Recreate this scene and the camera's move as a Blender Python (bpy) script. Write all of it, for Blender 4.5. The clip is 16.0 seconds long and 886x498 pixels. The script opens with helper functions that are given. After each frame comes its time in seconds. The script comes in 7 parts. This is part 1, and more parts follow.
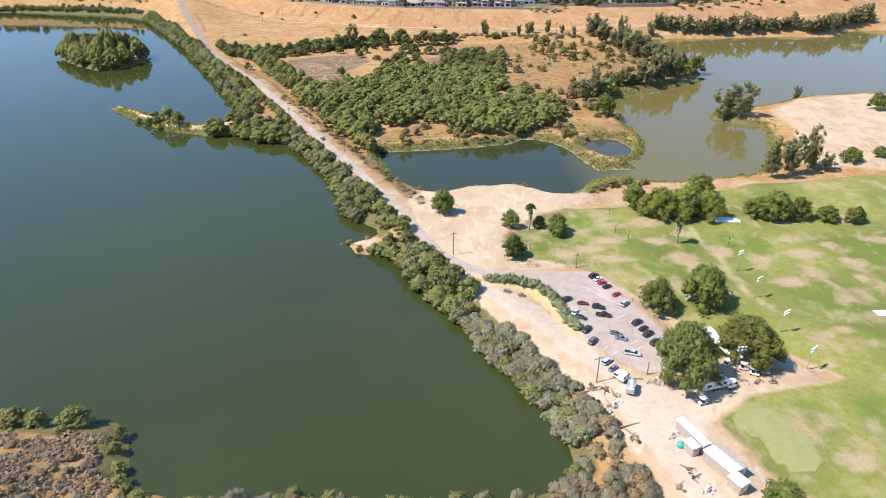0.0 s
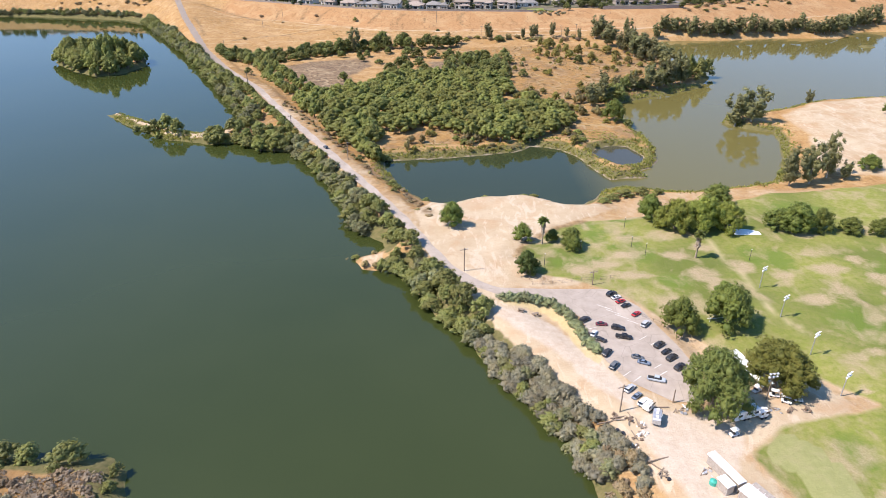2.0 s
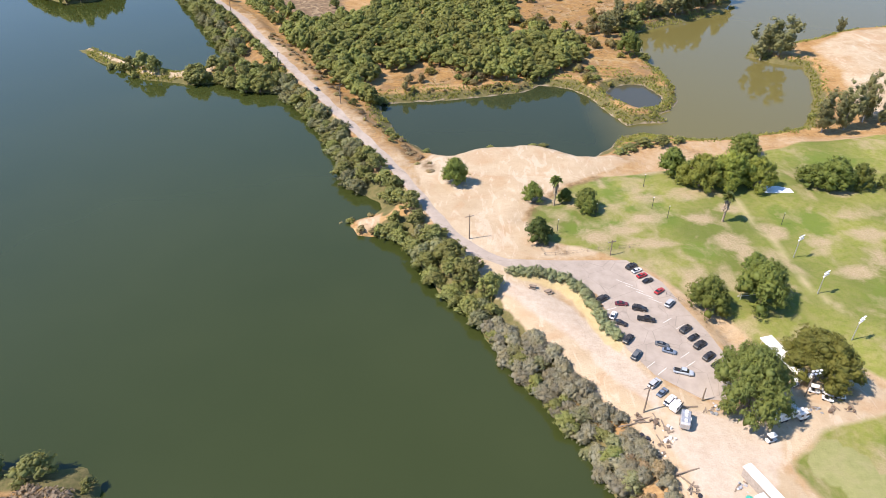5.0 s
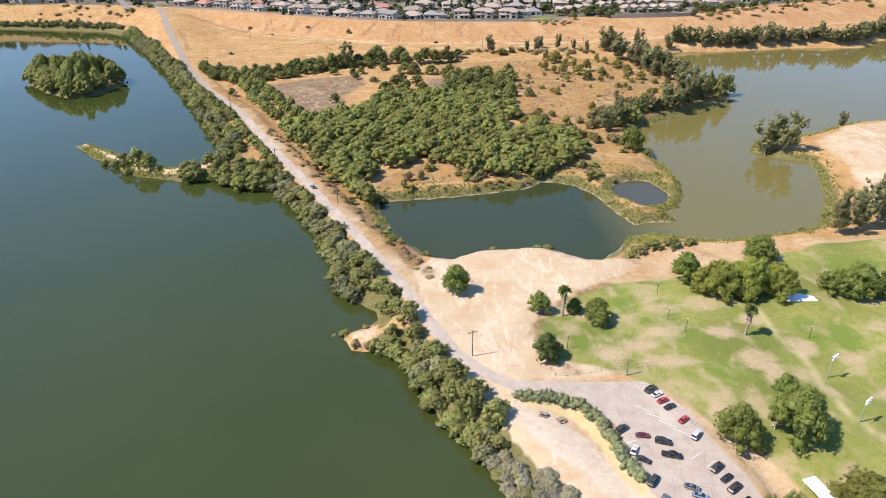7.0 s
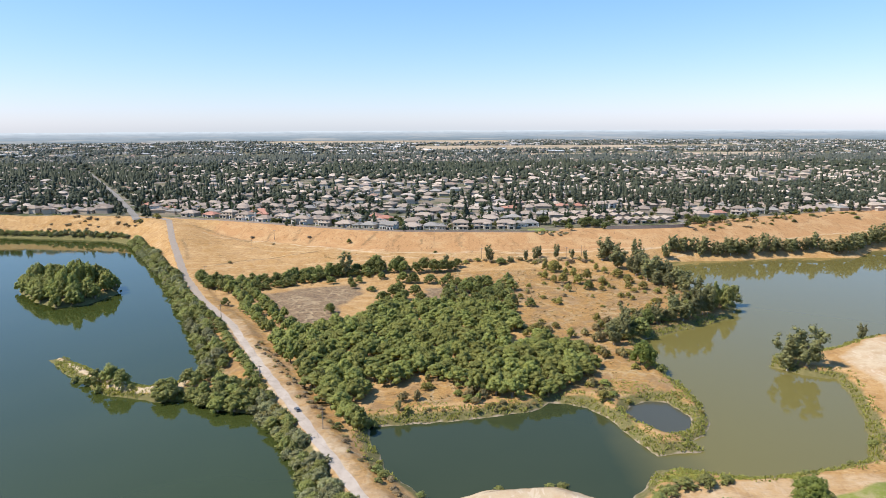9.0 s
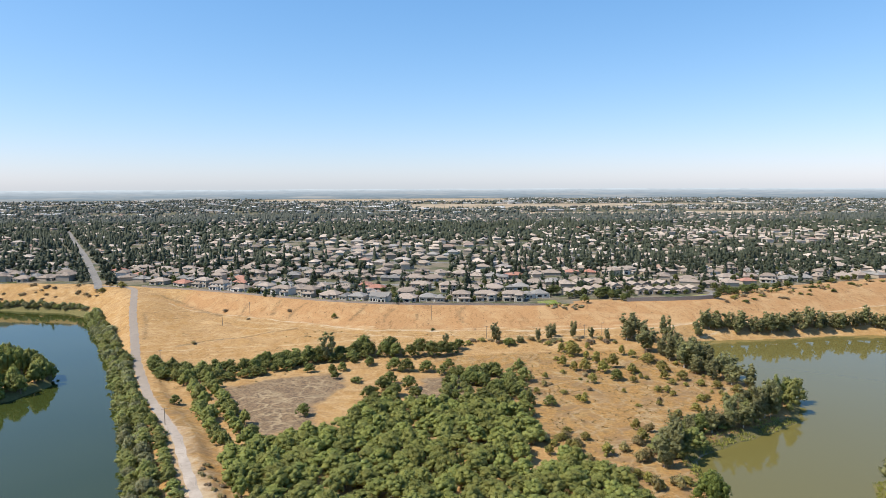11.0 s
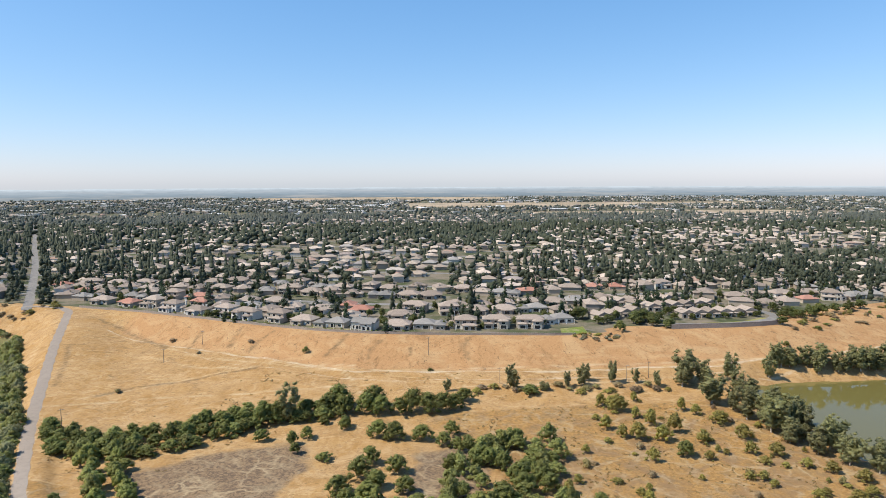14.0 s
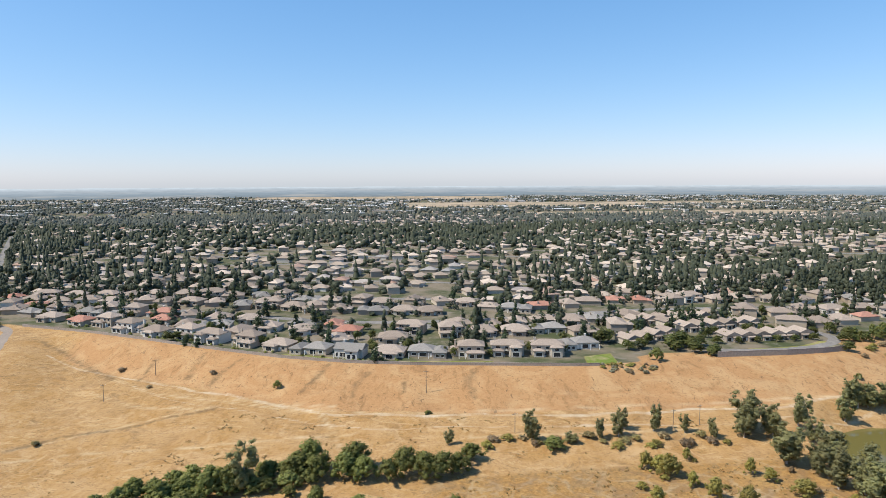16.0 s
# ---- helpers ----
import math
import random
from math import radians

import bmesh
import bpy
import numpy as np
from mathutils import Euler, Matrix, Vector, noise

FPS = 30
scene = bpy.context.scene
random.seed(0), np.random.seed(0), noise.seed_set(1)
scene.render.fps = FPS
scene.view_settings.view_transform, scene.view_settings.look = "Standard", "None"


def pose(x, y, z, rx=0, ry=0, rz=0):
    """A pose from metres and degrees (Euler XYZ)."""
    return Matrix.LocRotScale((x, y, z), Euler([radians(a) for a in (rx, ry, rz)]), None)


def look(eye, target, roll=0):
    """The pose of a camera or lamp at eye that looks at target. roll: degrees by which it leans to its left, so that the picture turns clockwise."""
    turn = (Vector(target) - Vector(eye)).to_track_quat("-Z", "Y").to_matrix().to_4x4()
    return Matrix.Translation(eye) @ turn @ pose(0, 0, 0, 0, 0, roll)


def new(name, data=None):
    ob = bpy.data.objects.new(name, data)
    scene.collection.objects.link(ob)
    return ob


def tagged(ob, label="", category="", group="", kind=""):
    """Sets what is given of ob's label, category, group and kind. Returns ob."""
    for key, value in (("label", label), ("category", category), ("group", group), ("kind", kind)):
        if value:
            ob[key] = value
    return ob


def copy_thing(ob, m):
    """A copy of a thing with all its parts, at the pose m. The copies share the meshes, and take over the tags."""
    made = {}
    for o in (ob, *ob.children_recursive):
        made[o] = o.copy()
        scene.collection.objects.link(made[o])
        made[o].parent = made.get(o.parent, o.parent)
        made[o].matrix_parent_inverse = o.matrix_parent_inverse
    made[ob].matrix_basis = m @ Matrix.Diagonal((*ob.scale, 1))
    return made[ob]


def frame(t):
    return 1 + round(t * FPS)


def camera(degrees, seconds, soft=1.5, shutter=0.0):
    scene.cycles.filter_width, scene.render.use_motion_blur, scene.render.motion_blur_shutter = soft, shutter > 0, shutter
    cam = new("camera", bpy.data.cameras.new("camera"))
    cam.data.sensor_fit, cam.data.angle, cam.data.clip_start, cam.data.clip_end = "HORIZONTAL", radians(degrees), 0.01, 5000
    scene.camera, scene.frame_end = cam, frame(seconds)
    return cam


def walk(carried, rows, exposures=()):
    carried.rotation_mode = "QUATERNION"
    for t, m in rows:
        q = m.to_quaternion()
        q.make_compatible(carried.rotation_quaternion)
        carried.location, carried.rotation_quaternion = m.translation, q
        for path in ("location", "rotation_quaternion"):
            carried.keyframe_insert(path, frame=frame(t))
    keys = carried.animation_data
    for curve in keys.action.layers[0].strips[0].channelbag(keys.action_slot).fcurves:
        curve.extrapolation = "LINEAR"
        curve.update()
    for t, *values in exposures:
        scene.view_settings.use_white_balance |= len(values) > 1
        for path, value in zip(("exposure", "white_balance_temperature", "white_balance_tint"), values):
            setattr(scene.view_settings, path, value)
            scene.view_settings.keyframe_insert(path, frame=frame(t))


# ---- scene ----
cam = camera(68.09, 16.0, soft=0.5)
PATH = [
    (0, (0.00, 0.00, 107.00), (-0.00, 88.39, 60.23), 0.22),
    (0.5, (-1.05, 2.11, 107.13), (-1.08, 90.51, 60.37), 0.14),
    (1, (-1.82, 4.60, 107.10), (-1.90, 93.01, 60.37), 0.05),
    (1.5, (-2.64, 7.14, 107.34), (-2.65, 95.55, 60.60), 0.05),
    (2, (-3.27, 9.85, 107.38), (-3.25, 98.27, 60.69), 0.02),
    (2.5, (-3.68, 12.91, 107.65), (-3.63, 101.34, 60.94), -0.02),
    (3, (-3.85, 16.32, 107.61), (-3.80, 104.75, 60.93), -0.09),
    (3.5, (-3.92, 20.21, 107.78), (-3.93, 106.51, 57.26), -0.21),
    (3.7, (-3.96, 21.86, 108.04), (-3.97, 107.26, 56.01), -0.22),
    (4.2, (-4.10, 26.01, 108.67), (-4.07, 109.66, 53.87), -0.23),
    (4.8, (-4.26, 31.00, 109.42), (-4.19, 113.32, 52.65), -0.25),
    (5.4, (-4.43, 35.98, 110.17), (-4.31, 118.18, 53.23), -0.27),
    (6, (-4.59, 40.97, 110.93), (-4.43, 124.55, 56.03), -0.28),
    (6.5, (-4.56, 44.99, 110.91), (-4.37, 130.86, 59.66), -0.34),
    (7, (-4.42, 49.13, 111.10), (-4.25, 137.51, 64.32), -0.38),
    (7.5, (-4.51, 53.29, 111.21), (-4.23, 144.09, 69.31), -0.36),
    (8, (-4.48, 57.44, 111.22), (-4.15, 150.40, 74.37), -0.35),
    (8.5, (-4.39, 61.71, 110.95), (-4.00, 156.60, 79.40), -0.39),
    (8.7, (-4.15, 65.55, 110.87), (-3.74, 161.45, 82.51), -0.34),
    (8.9, (-3.90, 69.40, 110.78), (-3.49, 166.60, 87.31), -0.29),
    (9, (-3.78, 71.32, 110.73), (-3.36, 169.63, 92.46), -0.26),
    (9.1, (-3.87, 74.98, 111.07), (-3.43, 174.11, 97.90), -0.23),
    (9.2, (-3.95, 78.65, 111.40), (-3.50, 178.15, 101.45), -0.21),
    (11.5, (-5.12, 158.79, 112.48), (-4.05, 258.31, 102.79), -0.24),
    (12, (-4.84, 175.94, 112.82), (-3.79, 275.45, 103.01), -0.26),
    (12.5, (-4.90, 193.46, 112.96), (-3.76, 292.96, 103.05), -0.27),
    (13, (-5.30, 211.46, 113.33), (-4.09, 310.95, 103.33), -0.26),
    (13.5, (-5.18, 228.25, 113.33), (-3.93, 327.74, 103.31), -0.27),
    (14, (-5.29, 245.74, 113.05), (-3.96, 345.23, 103.07), -0.28),
    (14.5, (-5.22, 263.10, 113.31), (-3.88, 362.58, 103.22), -0.28),
    (15, (-5.08, 280.72, 113.38), (-3.78, 380.20, 103.26), -0.28),
    (15.5, (-4.97, 298.30, 113.15), (-3.65, 397.78, 103.01), -0.28),
    (16, (-4.52, 315.84, 113.11), (-3.25, 415.32, 102.99), -0.28),
]
walk(cam, [(t, look(eye, target, roll)) for t, eye, target, roll in PATH],
     [(0, 1.12, 6300, 18), (3.5, 1.10, 6460, 20), (6, 1.10, 6600, 18), (7.5, 1.15, 6440, 16), (8.5, 1.18, 6320, 13), (9.0, 1.0, 6400, 12), (11.5, 0.88, 6500, 10), (16, 0.82, 6500, 10)])

# ---- light ----
world = bpy.data.worlds.new("world")
scene.world = world
world.use_nodes = True
wn = world.node_tree
sky = wn.nodes.new("ShaderNodeTexSky")
sky.sky_type = 'NISHITA'
sky.sun_disc = False
sky.sun_elevation, sky.sun_rotation = radians(52), radians(255)
sky.altitude, sky.air_density, sky.dust_density, sky.ozone_density = 100, 1.0, 0.35, 2.0
split, join = wn.nodes.new("ShaderNodeSeparateColor"), wn.nodes.new("ShaderNodeCombineColor")
wn.links.new(sky.outputs[0], split.inputs[0])
for k, (power, gain) in enumerate(((1.05, 0.60), (0.76, 1.10), (0.64, 1.74))):
    # a summer valley sky: deep blue above, milky near the horizon
    up, scaled = wn.nodes.new("ShaderNodeMath"), wn.nodes.new("ShaderNodeMath")
    up.operation, scaled.operation = "POWER", "MULTIPLY"
    up.inputs[1].default_value, scaled.inputs[1].default_value = power, gain
    wn.links.new(split.outputs[k], up.inputs[0])
    wn.links.new(up.outputs[0], scaled.inputs[0])
    wn.links.new(scaled.outputs[0], join.inputs[k])
wn.links.new(join.outputs[0], wn.nodes["Background"].inputs[0])
wn.nodes["Background"].inputs[1].default_value = 0.10

sun = new("sun", bpy.data.lights.new("sun", "SUN"))
sun.data.energy, sun.data.angle, sun.data.color = 3.6, radians(0.6), (1.0, 0.93, 0.81)
SUN_TO = Vector((-math.sin(radians(75)) * math.cos(radians(52)), -math.cos(radians(75)) * math.cos(radians(52)), math.sin(radians(52))))
sun.matrix_world = look(SUN_TO * 500, (0, 0, 0))


# ---- materials ----
class Nodes:
    """A small builder for node materials."""

    def __init__(self, name):
        self.m = bpy.data.materials.new(name)
        self.m.use_nodes = True
        self.t = self.m.node_tree
        self.b = self.t.nodes["Principled BSDF"]
        self.coord = None

    def add(self, kind, **kw):
        n = self.t.nodes.new(kind)
        if "data_type" in kw:
            n.data_type, n.blend_type = kw["data_type"], kw["blend_type"]
        elif "operation" in kw:
            n.operation = kw["operation"]
            if "use_clamp" in kw:
                n.use_clamp = kw["use_clamp"]
        elif "attribute_name" in kw:
            n.attribute_name = kw["attribute_name"]
        elif "feature" in kw:
            n.feature = kw["feature"]
        elif "wave_type" in kw:
            n.wave_type, n.bands_direction = kw["wave_type"], kw["bands_direction"]
        return n

    def link(self, a, b):
        self.t.links.new(a, b)

    def place(self, local=False):
        if local:
            return self.add("ShaderNodeTexCoord").outputs["Object"]
        return self.add("ShaderNodeNewGeometry").outputs["Position"]

    def noise(self, scale, detail=4, rough=0.55, local=False, stretch=None, distortion=0.0):
        n = self.add("ShaderNodeTexNoise")
        n.inputs["Scale"].default_value, n.inputs["Detail"].default_value, n.inputs["Roughness"].default_value = scale, detail, rough
        n.inputs["Distortion"].default_value = distortion
        p = self.place(local)
        if stretch:
            mp = self.add("ShaderNodeMapping")
            mp.inputs["Scale"].default_value = stretch
            self.link(p, mp.inputs[0])
            p = mp.outputs[0]
        self.link(p, n.inputs["Vector"])
        return n.outputs["Fac"]

    def ramp(self, fac, *stops):
        r = self.add("ShaderNodeValToRGB")
        els = r.color_ramp.elements
        while len(els) < len(stops):
            els.new(0.5)
        for e, (p, c) in zip(els, stops):
            e.position, e.color = p, (c if len(c) == 4 else (*c, 1)) if isinstance(c, tuple) else (c, c, c, 1)
        self.link(fac, r.inputs[0])
        return r.outputs[0]

    def mix(self, fac, a, b, mode="MIX"):
        n = self.add("ShaderNodeMix", data_type="RGBA", blend_type=mode)
        for sock, v in ((n.inputs[0], fac), (n.inputs[6], a), (n.inputs[7], b)):
            if isinstance(v, bpy.types.NodeSocket):
                self.link(v, sock)
            elif isinstance(v, tuple):
                sock.default_value = (*v, 1)
            else:
                sock.default_value = v
        return n.outputs[2]

    def math(self, op, a, b=0.0, clamp=False):
        n = self.add("ShaderNodeMath", operation=op, use_clamp=clamp)
        for sock, v in ((n.inputs[0], a), (n.inputs[1], b)):
            if isinstance(v, bpy.types.NodeSocket):
                self.link(v, sock)
            else:
                sock.default_value = v
        return n.outputs[0]

    def attr(self, name):
        return self.add("ShaderNodeAttribute", attribute_name=name).outputs["Fac"]

    def bump(self, height, strength, distance):
        n = self.add("ShaderNodeBump")
        n.inputs["Strength"].default_value, n.inputs["Distance"].default_value = strength, distance
        self.link(height, n.inputs["Height"])
        self.link(n.outputs[0], self.b.inputs["Normal"])

    def done(self, color=None, rough=0.8, metal=0.0, spec=0.3):
        if color is not None:
            if isinstance(color, tuple):
                self.b.inputs["Base Color"].default_value = (*color, 1)
            else:
                self.link(color, self.b.inputs["Base Color"])
        self.b.inputs["Roughness"].default_value, self.b.inputs["Metallic"].default_value = rough, metal
        self.b.inputs["Specular IOR Level"].default_value = spec
        return self.m


def plain(name, color, rough=0.6, metal=0.0, grain=0.18, scale=2.0, spec=0.3):
    """A painted or plain surface with faint blotches and grain."""
    n = Nodes(name)
    a = n.noise(scale, 5)
    c = n.mix(n.ramp(a, (0.3, 0.0), (0.7, 1.0)), tuple(v * (1 - grain) for v in color), tuple(min(1, v * (1 + grain)) for v in color))
    n.bump(n.noise(scale * 12, 3), 0.15, 0.02)
    return n.done(c, rough, metal, spec)


def foliage(name, dark, light, hue=0.5, gloss=0.25):
    """Leaves: colour varies from plant to plant and from clump to clump."""
    n = Nodes(name)
    geo = n.add("ShaderNodeNewGeometry").outputs["Random Per Island"]
    info = n.add("ShaderNodeObjectInfo").outputs["Random"]
    c = n.mix(n.ramp(geo, (0.0, 0.15), (1.0, 0.9)), dark, light)
    c = n.mix(n.ramp(n.noise(0.6, 4), (0.38, 0.0), (0.62, 0.8)), c, tuple((a + b) / 2 * k for a, b, k in zip(dark, light, (1.2, 1.08, 0.85))))
    hsv = n.add("ShaderNodeHueSaturation")
    n.link(c, hsv.inputs["Color"])
    n.link(n.math("ADD", n.math("MULTIPLY", info, 0.02), hue - 0.01), hsv.inputs["Hue"])
    n.link(n.math("ADD", n.math("MULTIPLY", info, 0.36), 0.82), hsv.inputs["Value"])
    out = n.t.nodes["Material Output"]
    n.done(hsv.outputs[0], 0.6, 0, gloss)
    tr = n.add("ShaderNodeBsdfTranslucent")
    n.link(hsv.outputs[0], tr.inputs["Color"])
    mx = n.add("ShaderNodeMixShader")
    mx.inputs[0].default_value = 0.46
    n.link(n.b.outputs[0], mx.inputs[1])
    n.link(tr.outputs[0], mx.inputs[2])
    n.link(mx.outputs[0], out.inputs["Surface"])
    return n.m


def ground_material():
    n = Nodes("dry_ground")
    mid, fine = n.noise(0.09, 6, 0.65), n.noise(0.7, 6, 0.7)
    speck = n.noise(2.2, 4, 0.7)
    streak = n.noise(0.22, 5, 0.6, stretch=(1.0, 0.35, 0.5), distortion=1.5)
    gold = n.mix(n.ramp(mid, (0.3, 0.0), (0.7, 1.0)), (0.290, 0.160, 0.057), (0.366, 0.217, 0.082))
    gold = n.mix(n.ramp(n.noise(0.03, 5, 0.65, distortion=1.0), (0.45, 0.0), (0.6, 0.7)), gold, (0.386, 0.246, 0.116))
    gold = n.mix(n.ramp(n.noise(0.045, 5, 0.65, distortion=1.0), (0.52, 0.0), (0.64, 0.6)), gold, (0.258, 0.158, 0.074))
    gold = n.mix(n.ramp(streak, (0.42, 0.0), (0.62, 0.55)), gold, (0.417, 0.263, 0.119))
    gold = n.mix(n.ramp(n.noise(0.30, 5, 0.6, stretch=(0.5, 1.0, 1.0), distortion=1.6), (0.55, 0.0), (0.66, 0.4)), gold, (0.258, 0.148, 0.063))
    gold = n.mix(n.ramp(n.noise(0.07, 6, 0.7, distortion=1.8), (0.50, 0.0), (0.66, 0.7)), gold, (0.443, 0.301, 0.157))
    gold = n.mix(n.ramp(n.noise(0.11, 6, 0.72, distortion=1.2), (0.57, 0.0), (0.66, 0.6)), gold, (0.247, 0.138, 0.059))
    # grey-brown weed drifts and bleached lodged grass
    gold = n.mix(n.ramp(n.noise(0.085, 7, 0.78, stretch=(0.6, 1.0, 1.0), distortion=2.2), (0.57, 0.0), (0.62, 0.6)), gold, (0.20, 0.125, 0.062))
    gold = n.mix(n.ramp(n.noise(0.13, 7, 0.75, stretch=(0.4, 1.0, 1.0), distortion=1.4), (0.56, 0.0), (0.61, 0.6)), gold, (0.475, 0.325, 0.165))
    gold = n.mix(n.ramp(fine, (0.52, 0.0), (0.75, 0.75)), gold, (0.216, 0.124, 0.055))

    def cover(name, spread=0.45, wobble=mid):
        a = n.math("ADD", n.attr(name), n.math("MULTIPLY", n.math("SUBTRACT", wobble, 0.5), spread))
        return n.ramp(a, (0.38, 0.0), (0.62, 1.0))

    rust = n.mix(n.ramp(fine, (0.35, 0.0), (0.65, 1.0)), (0.225, 0.120, 0.042), (0.375, 0.222, 0.080))
    rust = n.mix(n.ramp(mid, (0.5, 0.0), (0.7, 0.6)), rust, (0.375, 0.255, 0.108))
    rust = n.mix(n.ramp(n.noise(0.055, 6, 0.7, distortion=0.8), (0.47, 0.0), (0.60, 0.8)), rust, (0.215, 0.135, 0.07))
    rust = n.mix(n.ramp(n.noise(0.28, 5, 0.7, distortion=0.6), (0.52, 0.0), (0.64, 0.65)), rust, (0.185, 0.125, 0.062))
    c = n.mix(cover("rust"), gold, rust)
    slope = n.mix(n.ramp(fine, (0.3, 0.0), (0.7, 1.0)), (0.315, 0.172, 0.076), (0.40, 0.232, 0.107))
    gully = n.noise(0.16, 6, 0.7, stretch=(1.0, 0.45, 0.5), distortion=1.2)
    slope = n.mix(n.ramp(gully, (0.53, 0.0), (0.66, 0.7)), slope, (0.215, 0.12, 0.055))
    slope = n.mix(n.ramp(n.noise(0.05, 5, 0.65, distortion=1.0), (0.46, 0.0), (0.62, 0.65)), slope, (0.44, 0.288, 0.145))
    slope = n.mix(n.ramp(n.noise(0.42, 5, 0.75, stretch=(1.0, 0.5, 0.5), distortion=0.8), (0.60, 0.0), (0.66, 0.8)), slope, (0.14, 0.085, 0.05))
    c = n.mix(cover("slope"), c, slope)
    burnt = n.mix(n.ramp(n.noise(0.35, 6, 0.7, distortion=2.0), (0.42, 0.0), (0.6, 1.0)), (0.122, 0.086, 0.058), (0.255, 0.172, 0.098))
    c = n.mix(cover("burnt", 1.0), c, burnt)
    warp = n.add("ShaderNodeVectorMath", operation="ADD")
    wob = n.add("ShaderNodeTexNoise")
    wob.inputs["Scale"].default_value, wob.inputs["Detail"].default_value = 0.12, 4
    n.link(n.place(), wob.inputs["Vector"])
    big_wob = n.add("ShaderNodeVectorMath", operation="SCALE")
    big_wob.inputs["Scale"].default_value = 14
    n.link(wob.outputs["Color"], big_wob.inputs[0])
    n.link(n.place(), warp.inputs[0])
    n.link(big_wob.outputs[0], warp.inputs[1])
    trail = n.add("ShaderNodeTexVoronoi", feature="DISTANCE_TO_EDGE")
    trail.inputs["Scale"].default_value = 0.085
    n.link(warp.outputs[0], trail.inputs["Vector"])
    tr = n.math("MULTIPLY", n.ramp(trail.outputs["Distance"], (0.0, 0.95), (0.09, 0.0)), n.math("MAXIMUM", n.attr("burnt"), n.math("MULTIPLY", n.attr("rust"), 0.7)))
    c = n.mix(n.math("MULTIPLY", tr, n.ramp(mid, (0.35, 0.0), (0.6, 1.0))), c, (0.36, 0.275, 0.165))
    dirt = n.mix(n.ramp(mid, (0.3, 0.0), (0.75, 1.0)), (0.39, 0.29, 0.178), (0.51, 0.415, 0.29))
    dirt = n.mix(n.ramp(n.noise(0.075, 5, 0.65, distortion=0.8), (0.50, 0.0), (0.64, 0.75)), dirt, (0.40, 0.265, 0.15))
    dirt = n.mix(n.ramp(n.noise(0.30, 4, 0.6, stretch=(1.0, 0.3, 1.0), distortion=1.6), (0.54, 0.0), (0.62, 0.5)), dirt, (0.55, 0.455, 0.345))
    dirt = n.mix(n.ramp(n.noise(0.9, 5, 0.7), (0.56, 0.0), (0.70, 0.55)), dirt, (0.34, 0.235, 0.145))
    dirt = n.mix(n.ramp(speck, (0.55, 0.0), (0.8, 0.45)), dirt, (0.40, 0.27, 0.16))
    c = n.mix(cover("dirt", 0.5), c, dirt)
    gravel = n.mix(n.ramp(n.noise(0.5, 5, 0.7), (0.35, 0.0), (0.65, 1.0)), (0.43, 0.345, 0.262), (0.525, 0.445, 0.36))
    c = n.mix(n.math("MULTIPLY", cover("gravel", 0.9), 0.75), c, gravel)
    straw = n.mix(n.ramp(fine, (0.3, 0.0), (0.7, 1.0)), (0.42, 0.325, 0.155), (0.52, 0.42, 0.235))
    c = n.mix(n.math("MULTIPLY", cover("straw", 0.5), 0.85), c, straw)
    lawn = n.mix(n.ramp(fine, (0.3, 0.0), (0.7, 1.0)), (0.158, 0.182, 0.034), (0.238, 0.248, 0.058))
    lawn = n.mix(n.ramp(n.noise(0.45, 5, 0.7), (0.42, 0.0), (0.62, 0.7)), lawn, (0.285, 0.25, 0.098))
    lawn = n.mix(n.ramp(n.noise(0.028, 3, 0.5), (0.4, 0.0), (0.62, 0.8)), lawn, (0.105, 0.130, 0.030))
    worn = n.mix(n.ramp(speck, (0.3, 0.0), (0.7, 1.0)), (0.30, 0.225, 0.125), (0.43, 0.335, 0.215))
    patch = n.ramp(n.math("ADD", n.noise(0.13, 4, 0.55, stretch=(1.0, 0.75, 1.0), distortion=0.3), n.attr("wear")), (0.53, 0.0), (0.70, 0.7))
    lawn = n.mix(n.ramp(n.math("ADD", n.attr("lush"), n.math("MULTIPLY", n.math("SUBTRACT", n.noise(0.13, 6, 0.65, distortion=0.8), 0.5), 1.8)), (0.3, 0.0), (1.0, 0.85)), lawn, (0.118, 0.165, 0.029))
    lawn = n.mix(patch, lawn, worn)
    lawn = n.mix(n.ramp(n.math("ADD", n.attr("sand"), n.math("MULTIPLY", n.math("SUBTRACT", n.noise(0.16, 6, 0.7, distortion=1.0), 0.5), 2.0)), (0.35, 0.0), (1.05, 0.85)), lawn, worn)
    c = n.mix(cover("lawn", 0.35), c, lawn)
    green = n.mix(n.ramp(fine, (0.3, 0.0), (0.7, 1.0)), (0.225, 0.228, 0.088), (0.275, 0.268, 0.112))
    green = n.mix(n.ramp(n.noise(0.25, 4, 0.6), (0.5, 0.0), (0.66, 0.5)), green, (0.30, 0.265, 0.135))
    c = n.mix(cover("green", 0.06), c, green)
    reed = n.mix(n.ramp(fine, (0.3, 0.0), (0.7, 1.0)), (0.085, 0.088, 0.030), (0.19, 0.155, 0.070))
    c = n.mix(cover("reed", 0.7), c, reed)
    town = n.mix(n.ramp(n.noise(0.035, 4), (0.4, 0.0), (0.6, 1.0)), (0.065, 0.075, 0.034), (0.19, 0.155, 0.11))
    town = n.mix(n.ramp(n.noise(0.11, 3), (0.57, 0.0), (0.67, 0.7)), town, (0.20, 0.175, 0.14))
    c = n.mix(cover("town", 0.1), c, town)
    tan = n.mix(n.ramp(n.noise(0.004, 4), (0.35, 0.0), (0.65, 1.0)), (0.29, 0.22, 0.147), (0.40, 0.315, 0.225))
